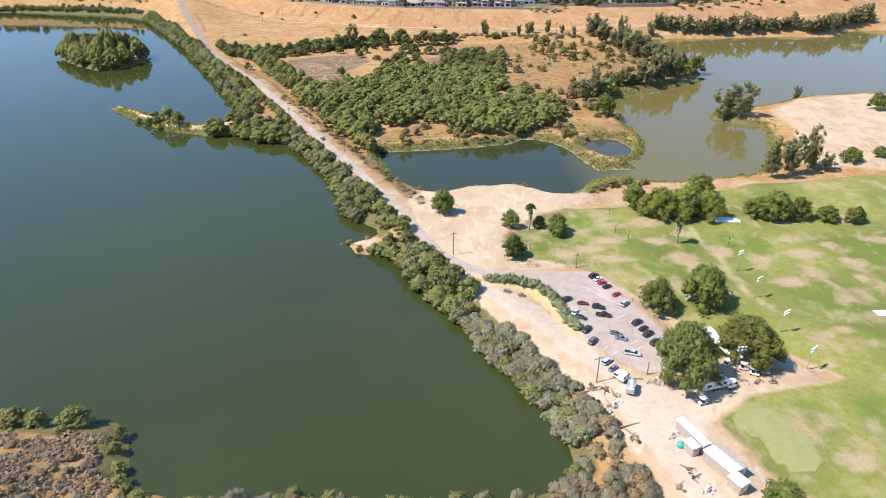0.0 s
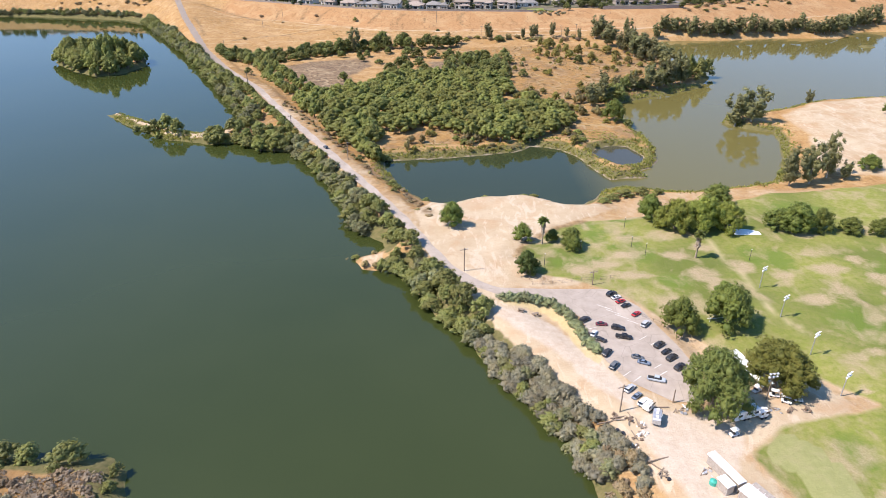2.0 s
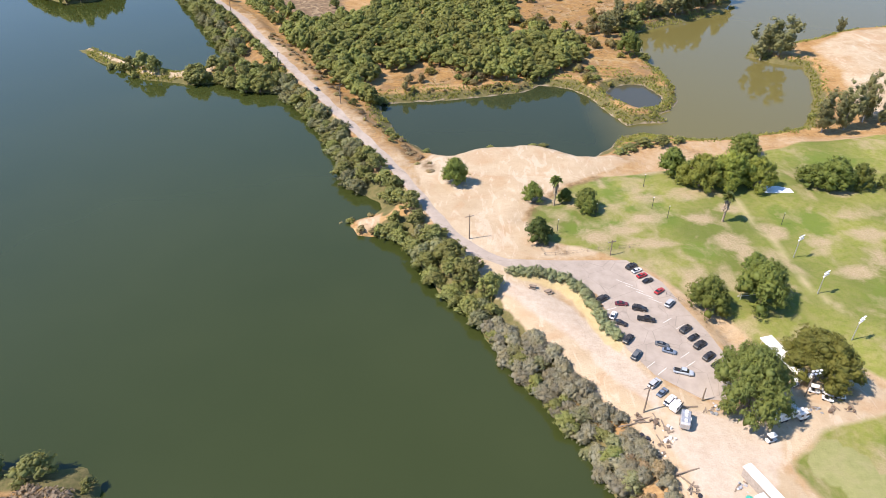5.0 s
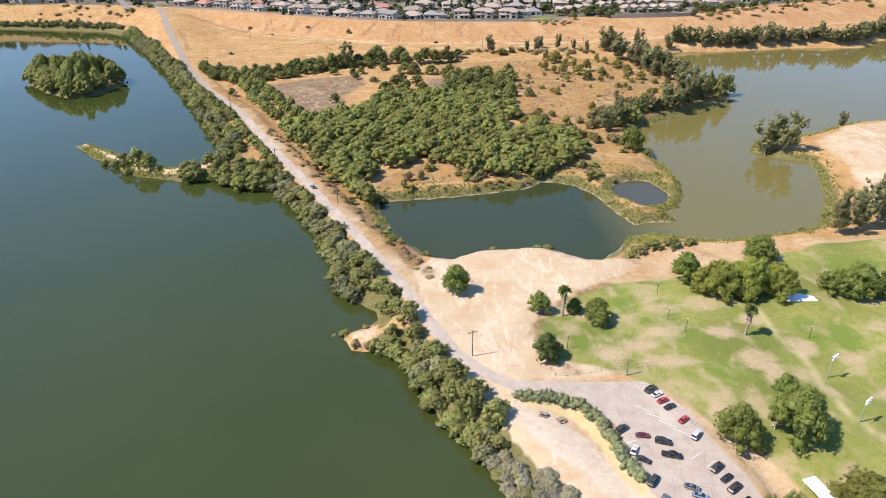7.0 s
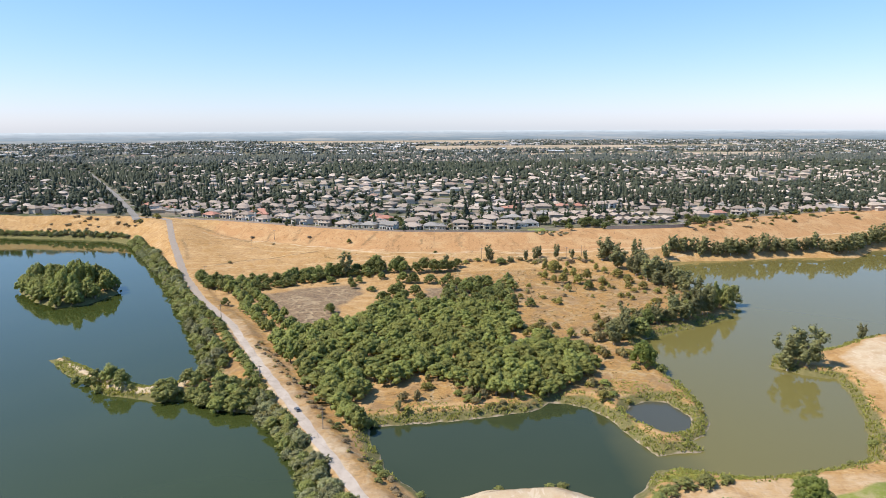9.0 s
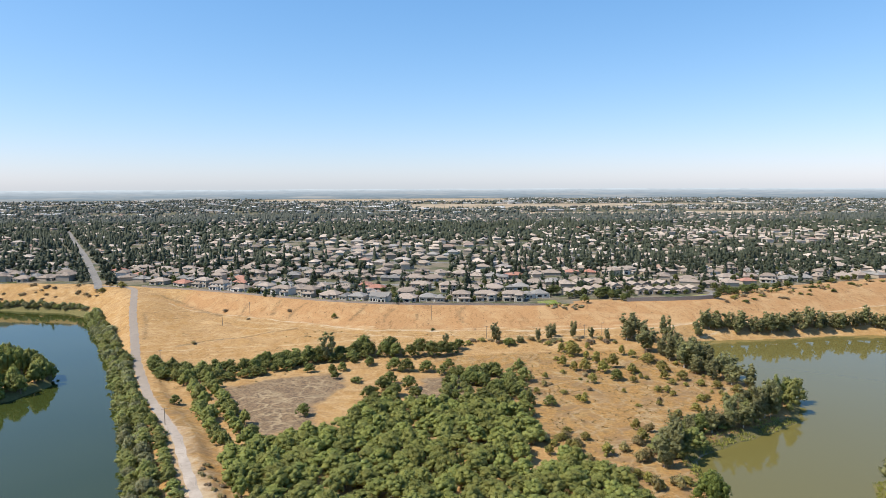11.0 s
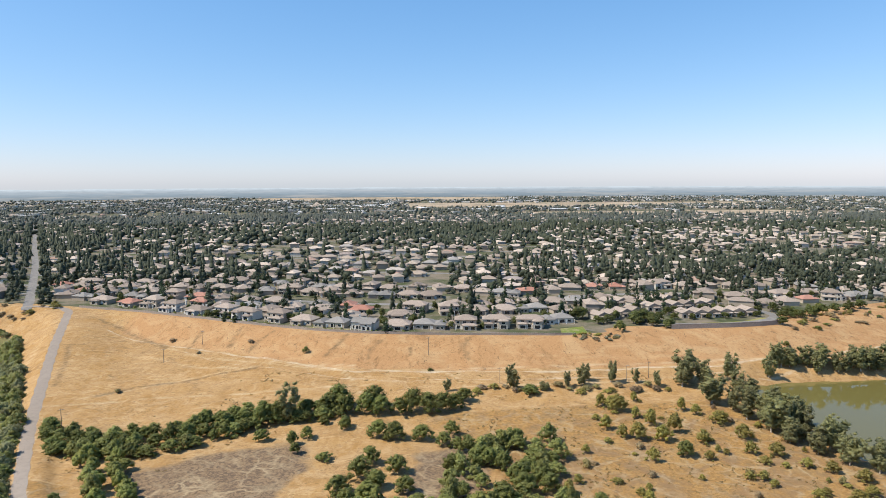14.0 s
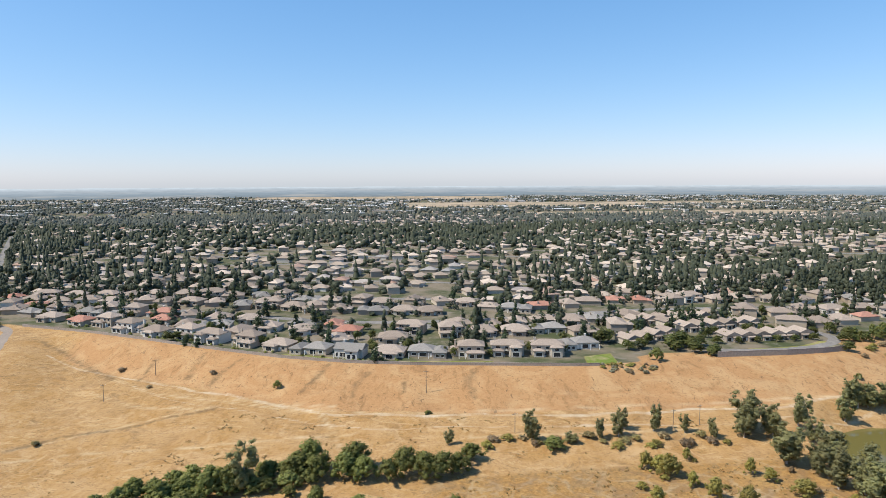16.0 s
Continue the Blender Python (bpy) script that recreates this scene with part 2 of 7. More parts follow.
    tan = n.mix(n.ramp(n.noise(0.012, 4, 0.6), (0.5, 0.0), (0.6, 0.6)), tan, (0.15, 0.14, 0.09))
    c = n.mix(cover("field", 0.8, n.noise(0.006, 5, 0.65)), c, tan)
    mud = n.mix(mid, (0.22, 0.17, 0.11), (0.32, 0.26, 0.19))
    c = n.mix(cover("mud", 0.25), c, mud)
    tuft = n.math("MULTIPLY", n.ramp(n.noise(0.8, 4, 0.7, stretch=(0.8, 1.2, 1.0), distortion=0.6), (0.56, 0.0), (0.66, 0.7)), n.ramp(n.noise(0.05, 4, 0.6), (0.38, 0.15), (0.6, 1.0)))
    c = n.mix(n.math("MULTIPLY", n.attr("track"), n.ramp(n.noise(0.18, 4, 0.6), (0.3, 0.35), (0.6, 0.95))), c, (0.52, 0.41, 0.25))
    c = n.mix(n.math("MULTIPLY", n.attr("ditch"), n.ramp(n.noise(0.3, 4, 0.65), (0.35, 0.1), (0.6, 0.9))), c, (0.16, 0.105, 0.055))
    bare = n.math("SUBTRACT", 1.0, n.math("MAXIMUM", n.attr("lawn"), n.math("MAXIMUM", n.attr("town"), n.attr("dirt"))), True)
    c = n.mix(n.math("MULTIPLY", tuft, bare), c, (0.115, 0.075, 0.036))
    n.bump(n.math("ADD", n.math("MULTIPLY", fine, 1.0), n.math("MULTIPLY", speck, 0.5)), 0.6, 0.35)
    return n.done(c, 0.95, 0, 0.1)


def water_material(name, deep, murky, scale, spec=0.5, beyond=None):
    """Still water. beyond: the colour that it takes on where it runs out east into the lake."""
    n = Nodes(name)
    c = n.mix(n.ramp(n.noise(0.012, 3), (0.35, 0.0), (0.7, 1.0)), deep, murky)
    if beyond:
        sep = n.add("ShaderNodeSeparateXYZ")
        n.link(n.place(), sep.inputs[0])
        east = n.math("DIVIDE", n.math("SUBTRACT", n.math("ADD", sep.outputs[0], n.math("MULTIPLY", n.noise(0.06, 4), 8)), 58), 32)
        c = n.mix(n.ramp(east, (0.0, 0.0), (1.0, 1.0)), c, beyond)
    ripples = n.math("ADD", n.noise(scale, 3, 0.5, stretch=(1.0, 0.55, 1.0)), n.math("MULTIPLY", n.noise(scale * 3.3, 2), 0.4))
    n.bump(ripples, 0.05, 0.05)
    n.b.inputs["IOR"].default_value = 1.33
    return n.done(c, 0.05, 0, spec)


def asphalt_material(name, dark, light, north=None):
    """Cracked asphalt. north: the less dusty tone that it has past the middle of the levee."""
    n = Nodes(name)
    c = n.mix(n.ramp(n.noise(0.35, 6, 0.65), (0.3, 0.0), (0.7, 1.0)), dark, light)
    c = n.mix(n.ramp(n.noise(0.12, 4, stretch=(1.0, 0.3, 1.0)), (0.5, 0.0), (0.75, 0.6)), c, tuple(v * 1.25 for v in light))
    if north:
        sep = n.add("ShaderNodeSeparateXYZ")
        n.link(n.place(), sep.inputs[0])
        up = n.math("DIVIDE", n.math("SUBTRACT", sep.outputs[1], 380), 150)
        c = n.mix(n.ramp(up, (0.0, 0.0), (1.0, 0.75)), c, n.mix(n.ramp(n.noise(0.5, 5, 0.65), (0.3, 0.0), (0.7, 1.0)), tuple(v * 0.8 for v in north), north))
    crack = n.add("ShaderNodeTexVoronoi", feature="DISTANCE_TO_EDGE")
    crack.inputs["Scale"].default_value = 0.16
    n.link(n.place(), crack.inputs["Vector"])
    c = n.mix(n.ramp(crack.outputs["Distance"], (0.0, 0.5), (0.012, 0.0)), c, tuple(v * 0.55 for v in dark))
    n.bump(n.noise(6, 3), 0.3, 0.02)
    return n.done(c, 0.9, 0, 0.2)


def roof_material(name, a, b, tone=0.35):
    """Tile roofs: colour differs from house to house, tile courses show as fine lines."""
    n = Nodes(name)
    info = n.add("ShaderNodeObjectInfo").outputs["Random"]
    c = n.mix(n.ramp(info, (0.0, 0.0), (1.0, 1.0)), a, b)
    c = n.mix(n.ramp(n.noise(0.8, 5, 0.7), (0.35, 0.0), (0.7, tone)), c, tuple(v * 0.55 for v in a))
    c = n.mix(n.ramp(n.noise(3.5, 3, 0.7), (0.45, 0.0), (0.7, 0.4)), c, tuple(v * 0.5 for v in a))
    w = n.add("ShaderNodeTexWave", wave_type="BANDS", bands_direction="Z")
    w.inputs["Scale"].default_value, w.inputs["Distortion"].default_value = 1.1, 0.6
    n.link(n.place(True), w.inputs["Vector"])
    n.bump(w.outputs["Fac"], 0.5, 0.06)
    return n.done(c, 0.85, 0, 0.2)


def coloured(name, rough, spec, metal=0.0):
    """Paint whose colour is the object's own."""
    n = Nodes(name)
    oc = n.add("ShaderNodeObjectInfo").outputs["Color"]
    c = n.mix(n.ramp(n.noise(1.3, 4), (0.4, 0.0), (0.75, 0.25)), oc, (0.3, 0.26, 0.2))
    return n.done(c, rough, metal, spec)


M = {}
M["ground"] = ground_material()
M["water_w"] = water_material("green_lake_water", (0.031, 0.041, 0.010), (0.038, 0.048, 0.013), 0.5, 0.70)
M["water_p"] = water_material("pond_and_lake_water", (0.030, 0.039, 0.016), (0.036, 0.045, 0.019), 0.5, 0.43, (0.132, 0.113, 0.036))
M["water_g"] = water_material("grey_pool_water", (0.058, 0.056, 0.036), (0.070, 0.066, 0.044), 0.6)
M["asphalt"] = asphalt_material("worn_asphalt", (0.300, 0.250, 0.203), (0.395, 0.333, 0.275), (0.255, 0.205, 0.160))
M["street"] = asphalt_material("street_asphalt", (0.15, 0.138, 0.125), (0.23, 0.212, 0.19))
M["line"] = plain("faded_line_paint", (0.62, 0.59, 0.54), 0.9, grain=0.3)
M["willow"] = foliage("willow_leaves", (0.166, 0.194, 0.053), (0.326, 0.342, 0.110))
M["shrub"] = foliage("grey_green_leaves", (0.186, 0.206, 0.097), (0.346, 0.343, 0.196))
M["olive"] = foliage("olive_leaves", (0.169, 0.208, 0.062), (0.331, 0.327, 0.125))
M["euc"] = foliage("eucalyptus_leaves", (0.152, 0.160, 0.075), (0.280, 0.278, 0.138))
M["bushleaf"] = foliage("field_bush_leaves", (0.112, 0.140, 0.042), (0.235, 0.245, 0.080))
M["park"] = foliage("park_tree_leaves", (0.107, 0.152, 0.035), (0.248, 0.290, 0.076))
M["darkleaf"] = foliage("dark_tree_leaves", (0.046, 0.081, 0.022), (0.112, 0.131, 0.035))
M["pale"] = foliage("pale_shrub_leaves", (0.255, 0.220, 0.097), (0.365, 0.311, 0.156))
M["pale_green"] = foliage("yellow_green_leaves", (0.189, 0.182, 0.052), (0.388, 0.341, 0.113))
M["oleander"] = foliage("oleander_leaves", (0.175, 0.227, 0.106), (0.371, 0.394, 0.244))
M["conifer"] = foliage("conifer_needles", (0.042, 0.071, 0.041), (0.090, 0.118, 0.065))
M["greybrush"] = foliage("grey_brush", (0.225, 0.216, 0.150), (0.375, 0.358, 0.265))
M["palm"] = foliage("palm_fronds", (0.105, 0.150, 0.039), (0.216, 0.243, 0.081))
M["reed"] = foliage("reeds", (0.241, 0.296, 0.064), (0.456, 0.439, 0.130))
M["drybrush"] = foliage("dry_brush", (0.21, 0.155, 0.09), (0.42, 0.335, 0.215))
M["weeping"] = foliage("weeping_tree_leaves", (0.132, 0.178, 0.046), (0.250, 0.292, 0.090))
M["yellowwillow"] = foliage("yellow_willow_leaves", (0.190, 0.240, 0.048), (0.370, 0.420, 0.100))
M["shade"] = foliage("shade_tree_leaves", (0.135, 0.158, 0.036), (0.270, 0.285, 0.072))
M["gardenleaf"] = foliage("garden_tree_leaves", (0.070, 0.088, 0.028), (0.155, 0.168, 0.056))
M["dusty"] = plain("dusty_grey_roof", (0.34, 0.295, 0.25), 0.8, grain=0.2)
M["tussock"] = foliage("dry_tussock_grass", (0.25, 0.175, 0.08), (0.43, 0.325, 0.16))
M["scrub_grey"] = foliage("grey_scrub_twigs", (0.24, 0.19, 0.14), (0.41, 0.335, 0.25))
M["bark"] = plain("bark", (0.20, 0.155, 0.115), 0.95, grain=0.35, scale=5)
M["palebark"] = plain("pale_peeling_bark", (0.40, 0.35, 0.29), 0.9, grain=0.3, scale=4)
M["palmbark"] = plain("palm_trunk_skirt", (0.30, 0.24, 0.17), 0.95, grain=0.35, scale=5)
M["timber"] = plain("weathered_timber", (0.24, 0.185, 0.135), 0.9, grain=0.3, scale=6)
M["white"] = plain("white_painted_metal", (0.78, 0.77, 0.74), 0.5, grain=0.06)
M["offwhite"] = plain("dusty_white_sheet", (0.68, 0.65, 0.60), 0.7, grain=0.1)
M["galv"] = plain("galvanised_steel", (0.50, 0.50, 0.50), 0.45, 0.6, grain=0.15)
M["black"] = plain("black_rubber", (0.02, 0.02, 0.02), 0.8, grain=0.2)
M["darkmetal"] = plain("dark_metal", (0.06, 0.06, 0.065), 0.5, 0.5)
M["teal"] = plain("teal_plastic", (0.05, 0.36, 0.28), 0.5)
M["junk"] = plain("rusty_scrap", (0.17, 0.12, 0.085), 0.9, 0.1, grain=0.4, scale=4)
M["concrete"] = plain("pale_concrete", (0.52, 0.49, 0.44), 0.9, grain=0.12, scale=1.0)
M["glass"] = plain("dark_window_glass", (0.02, 0.024, 0.03), 0.08, grain=0.1, spec=0.6)
M["trim"] = plain("white_trim", (0.72, 0.69, 0.64), 0.6, grain=0.06)
M["paint"] = coloured("car_paint", 0.25, 0.5)
M["stucco"] = coloured("stucco_wall", 0.9, 0.15)
M["roof"] = roof_material("grey_brown_tile_roof", (0.245, 0.195, 0.155), (0.40, 0.325, 0.265))
M["roof_red"] = roof_material("red_tile_roof", (0.36, 0.17, 0.12), (0.42, 0.23, 0.17))
M["roof_grey"] = roof_material("grey_slate_roof", (0.205, 0.19, 0.172), (0.30, 0.278, 0.252))
M["fence"] = plain("grey_block_wall", (0.30, 0.255, 0.215), 0.95, grain=0.2, scale=1.5)
M["lamp"] = plain("lamp_glass", (0.75, 0.76, 0.76), 0.25)


# ---- plan of the land ----
PLATEAU = 19.0
LAKE_W = [(-330, 718), (-303, 697), (-210, 549), (-158, 454), (-124, 387), (-108, 352), (-130, 340), (-163, 359), (-188, 378), (-195, 376),
          (-176, 358), (-145, 333), (-122, 326), (-106, 327), (-93, 317), (-78, 314), (-67, 299), (-56, 280), (-47, 264), (-39, 245), (-36, 229),
          (-32, 223), (-24, 218), (-23, 214), (-26, 210), (-34, 206), (-30, 199), (-19, 197), (-13, 190), (-9, 179), (-5, 170), (1, 165), (6, 155),
          (10, 147), (12, 141), (16, 137), (19, 131), (22, 124), (26, 118), (29, 108), (28, 101)]
LAKE_W += [(24, 97), (18, 93), (-2, 92), (-21, 93), (-44, 94), (-52, 92), (-61, 95), (-67, 99), (-71, 111), (-76, 115), (-88, 115), (-103, 116), (-140, 122),
           (-300, 60), (-700, 150), (-1000, 400), (-900, 730), (-459, 744), (-392, 732)]
ISLAND = [(-298, 517), (-268, 486), (-244, 470), (-230, 478), (-224, 506), (-236, 532), (-272, 548), (-300, 535)]
LAKE_E = [(-32, 302), (-30, 293), (-23, 272), (-9, 253), (-1, 251), (8, 256), (19, 258), (32, 259), (39, 254), (46, 250), (53, 250), (60, 258), (67, 269),
          (82, 267), (95, 262), (107, 265), (122, 268), (140, 274), (155, 298), (167, 328), (172, 346), (160, 350), (151, 361), (158, 376), (180, 380),
          (195, 386), (210, 397), (228, 405), (260, 410), (330, 400), (420, 420), (560, 480), (560, 660), (410, 652), (385, 649), (352, 616), (295, 617),
          (242, 607), (194, 604), (171, 597), (163, 575), (166, 545), (171, 520), (168, 500)]
LAKE_E += [(182, 470), (165, 439), (147, 428), (113, 408), (100, 399), (97, 380), (98, 358), (100, 338), (102, 320), (98, 304), (92, 293), (85, 288),
           (87, 281), (70, 278), (67, 286), (62, 305), (55, 318), (40, 323), (33, 315), (17, 310), (-2, 305), (-14, 304), (-26, 302)]
POOL = [(71, 318), (82, 323), (89, 322), (93, 306), (88, 296), (79, 294), (71, 303), (69, 311)]
EAST_ISLET = [(347, 574), (359, 574), (360, 581), (348, 582)]
ROAD = [(-280, 735, 18.5), (-244, 652, 12.6), (-225.5, 613, 10.2), (-190, 538, 5.2), (-153, 470, 5), (-116.5, 415, 5), (-107.5, 396, 5), (-85.5, 354, 5), (-62, 311, 5), (-43, 275, 5), (-29.5, 250, 5),
        (-19, 230, 5), (-11, 212, 5), (-2, 191.5, 5), (6, 180.5, 5), (14, 176.5, 5)]
FOOT = [(-900, 770), (-400, 738), (-330, 739), (-300, 728), (-240, 704), (-182, 668), (-145, 652), (-106, 632), (-56, 608), (-8, 605), (33, 603), (93, 606),
        (155, 612), (207, 626), (251, 638), (350, 680), (500, 740), (900, 850)]
TOP = [(-900, 800), (-398, 770), (-338, 764), (-294, 752), (-242, 734), (-184, 707), (-130, 680), (-87, 661), (-49, 650), (-11, 645), (33, 643), (76, 640),
       (108, 648), (148, 655), (187, 659), (227, 668), (288, 697), (400, 742), (600, 810), (900, 880)]
LOT = [(10, 179), (29, 178), (46, 178), (53, 168), (55, 160), (58, 150), (60, 140), (57, 127), (50, 128), (42, 135), (38, 143), (36.5, 152), (35, 163), (28, 172), (14, 174)]
LAWN = [(22, 194), (28, 187), (44, 180), (50, 176), (60, 160), (66, 154), (72, 140), (90, 138), (98, 128), (91, 124), (83, 123), (69, 119), (61, 112), (61, 110), (66, 103), (69, 97), (74, 86), (90, 66), (140, 40),
        (400, 40), (420, 260), (180, 264), (150, 256), (128, 254), (112, 246), (104, 232), (66, 231), (44, 224), (34, 218), (24, 206)]
DIRT = [(-14, 236), (-4, 250), (8, 254), (32, 257), (52, 248), (62, 238), (44, 226), (26, 214), (20, 200), (26, 188), (46, 180), (10, 179), (16, 174), (34, 150),
        (44, 132), (56, 124), (72, 132), (88, 135), (93, 127), (84, 122), (68, 117), (60, 111), (64, 101), (67, 92), (70, 66), (49, 66), (42, 98), (33, 124), (20, 140), (10, 158), (2, 176), (-8, 205)]
EASTSAND = [(160, 280), (180, 330), (182, 366), (215, 394), (262, 406), (420, 410), (420, 268), (200, 266)]
BURNT = [(-122, 486), (-84, 509), (-66, 512), (-58, 496), (-68, 462), (-64, 436), (-80, 425), (-101, 448)]
BURNT_B = [(-8, 448), (2, 454), (17, 501), (3, 510), (-9, 501), (-14, 468)]
RUST = [(-34, 306), (40, 330), (100, 320), (98, 300), (104, 330), (96, 380), (150, 432), (178, 470), (162, 510), (130, 560), (-10, 548), (20, 480), (40, 420), (50, 380), (-30, 325)]
THICKET = [(-92, 399), (-76, 365), (-63, 350), (-54, 321), (-41, 302), (-34, 296), (-32, 324), (-14, 346), (8, 331), (14, 322), (29, 321), (47, 326), (66, 355), (56, 379),
           (39, 397), (39, 440), (33, 452), (14, 455), (-11, 457), (-30, 470), (-42, 440), (-48, 427), (-60, 418), (-77, 409)]
BRUSH = [(24, 99), (30, 114), (38, 112), (40, 100), (45, 90), (48, 66), (18, 66)]
SPUR = [(104, 645), (146, 652), (146, 668), (118, 668), (104, 660)]
HILL = [(-66, 92), (-74, 108), (-90, 111), (-150, 118), (-180, 70), (-120, 40), (-60, 60)]


def along(p, poly, closed=True):
    """Least distance of points p (n, 2) to a line of corners, and the parameter of the nearest place."""
    a = np.array([q[:2] for q in poly], float)
    b = np.roll(a, -1, 0) if closed else a[1:]
    a = a if closed else a[:-1]
    best, where = np.full(len(p), 1e9), np.zeros(len(p))
    for i, (u, v) in enumerate(zip(a, b)):
        w = v - u
        s = np.clip(((p - u) @ w) / (w @ w), 0, 1)
        d = np.hypot(*(p - u - s[:, None] * w).T)
        near = d < best
        best[near], where[near] = d[near], i + s[near]
    return best, where


def inside(p, poly):
    a = np.array(poly, float)
    b = np.roll(a, -1, 0)
    hit = np.zeros(len(p), bool)
    for (x0, y0), (x1, y1) in zip(a, b):
        if y0 != y1:
            hit ^= ((y0 > p[:, 1]) != (y1 > p[:, 1])) & (p[:, 0] < (x1 - x0) * (p[:, 1] - y0) / (y1 - y0) + x0)
    return hit


def signed(p, poly):
    """Distance into a region: positive inside."""
    d, _ = along(p, poly)
    return np.where(inside(p, poly), d, -d)


def smooth(t):
    t = np.clip(t, 0, 1)
    return t * t * (3 - 2 * t)


def wavy(p, scale, seed=0):
    """Cheap smooth unevenness, about -1 to 1."""
    x, y = p[:, 0] / scale, p[:, 1] / scale
    s = seed * 1.7
    return (np.sin(x * 2.1 + 1.3 * np.sin(y * 1.7 + s) + s) + np.sin(y * 2.7 + 1.1 * np.sin(x * 1.9 + 2 * s) + 0.7) + np.sin((x + y) * 4.3 + 1.7 * np.sin(y * 3.1 - x + s)) * 0.6) / 2.6


ALL_ROAD = [(-323, 753, 19), (-305, 752, 19), (-291, 748, 18.9)] + ROAD


def shore(p):
    """Distance from the water's edge: positive on land."""
    w = np.maximum(signed(p, LAKE_W), signed(p, LAKE_E))
    w = np.where(signed(p, ISLAND) > -w.clip(0), np.minimum(w, -signed(p, ISLAND)), w)
    w = np.minimum(w, -signed(p, EAST_ISLET))
    return -np.maximum(w, signed(p, POOL)) + 0.9 * wavy(p, 9, 3) + 0.5 * wavy(p, 3.1, 5)


def land(p):
    """Height of the ground."""
    p = np.asarray(p, float).reshape(-1, 2)
    x, y = p.T
    d = shore(p)
    foot = np.interp(x, *np.array(FOOT, float).T) + 3 * wavy(p, 30, 1)
    top = np.interp(x, *np.array(TOP, float).T)
    z = 3.0 + 0.35 * wavy(p, 25, 2) + 0.15 * wavy(p, 6, 4)
    park = smooth((signed(p, DIRT + []) + 6) / 12) + smooth((signed(p, LAWN) + 6) / 12)
    z = z + 2.0 * np.clip(park, 0, 1) + 1.5 * smooth((signed(p, EASTSAND) + 5) / 20)
    z = z + 6.5 * smooth((signed(p, HILL) - 1) / 30)
    rise = np.clip((y - 530) / np.maximum(foot - 530, 10), 0, 1) * (y > 530)
    z = np.where(y > 530, z + rise * (6.0 + 0.4 * wavy(p, 12, 7)), z)
    t = (y - foot) / np.maximum(top - foot, 8)
    gully = 0.15 * wavy(np.stack([x, y * 0.15], 1), 7, 8) * np.clip(4 * t * (1 - t), 0, 1)
    z = np.where(t > 0, z + (PLATEAU - z) * np.clip(smooth(t) * 0.5 + np.clip(t, 0, 1) * 0.5, 0, 1) + gully, z)
    rd, rs = along(p, ALL_ROAD, False)
    rz = np.interp(rs, range(len(ALL_ROAD)), [q[2] for q in ALL_ROAD])
    k = smooth(1 - (rd - 6) / np.where(y > 520, 45.0, 6.0))
    z = z + (rz - z) * k
    flat = smooth((signed(p, LOT) + 5) / 4)
    z = z + (5.0 - z) * flat
    bank = 0.12 + np.where(d > 0, d * 0.55, 0)
    z = np.where(d > 0, np.minimum(z, bank + 0.0), np.maximum(-2.5, 0.12 + d * 0.5))
    return z


def spot(x, y):
    return float(land([(x, y)])[0])


def mesh(name, verts, faces, materials=(), smooth_faces=False):
    me = bpy.data.meshes.new(name)
    me.from_pydata([tuple(v) for v in verts], [], [tuple(f) for f in faces])
    for m in materials:
        me.materials.append(m)
    if smooth_faces:
        me.polygons.foreach_set("use_smooth", [True] * len(me.polygons))
    me.update()
    return me


# ---- ground: one sheet to the horizon ----
def steps(lo, hi, fine, grow, far_lo, far_hi):
    core = list(np.arange(lo, hi, fine))
    out, d, v = [], fine, core[-1]
    while v < far_hi:
        d *= grow
        v += d
        out.append(v)
    back, d, v = [], fine, lo
    while v > far_lo:
        d *= grow
        v -= d
        back.append(v)
    return np.array(back[::-1] + core + out)


gx, gy = steps(-240, 260, 2.0, 1.06, -5200, 5200), steps(60, 720, 2.0, 1.06, -5000, 5200)
X, Y = np.meshgrid(gx, gy)
P = np.stack([X.ravel(), Y.ravel()], 1)
Zs = land(P)
nx, ny = len(gx), len(gy)
idx = np.arange(nx * ny).reshape(ny, nx)
quads = np.stack([idx[:-1, :-1], idx[:-1, 1:], idx[1:, 1:], idx[1:, :-1]], -1).reshape(-1, 4)
gm = bpy.data.meshes.new("ground")
gm.vertices.add(len(P))
gm.vertices.foreach_set("co", np.column_stack([P, Zs]).ravel())
gm.loops.add(quads.size)
gm.loops.foreach_set("vertex_index", quads.ravel())
gm.polygons.add(len(quads))
gm.polygons.foreach_set("loop_start", np.arange(0, quads.size, 4))
gm.polygons.foreach_set("loop_total", np.full(len(quads), 4))
gm.update(calc_edges=True)
gm.polygons.foreach_set("use_smooth", [True] * len(quads))
gm.materials.append(M["ground"])


def layer(name, values):
    a = gm.attributes.new(name, "FLOAT", "POINT")
    a.data.foreach_set("value", np.clip(values, 0, 1).astype(np.float32))


edge = shore(P)
foot_y, top_y = np.interp(P[:, 0], *np.array(FOOT, float).T), np.interp(P[:, 0], *np.array(TOP, float).T)
soft = lambda d, w: smooth((d + w) / (2 * w))  # noqa: E731
YARDS = [[(150, 662), (168, 663), (187, 664.5), (206, 668), (221, 674), (225, 681), (208, 673), (188, 668), (168, 666.5), (150, 666)], [(172, 667), (186, 667.5), (205, 671), (222, 680), (228, 690), (222, 692), (205, 681), (186, 677), (172, 676)], [(74, 645), (76, 662), (92, 668), (91, 649)],
         [(-24, 650), (-24, 656), (26, 654), (26, 649)], [(-90, 666), (-88, 673), (-60, 664), (-60, 656)]]
yards = np.maximum.reduce([soft(signed(P, q), 1.5) for q in YARDS])
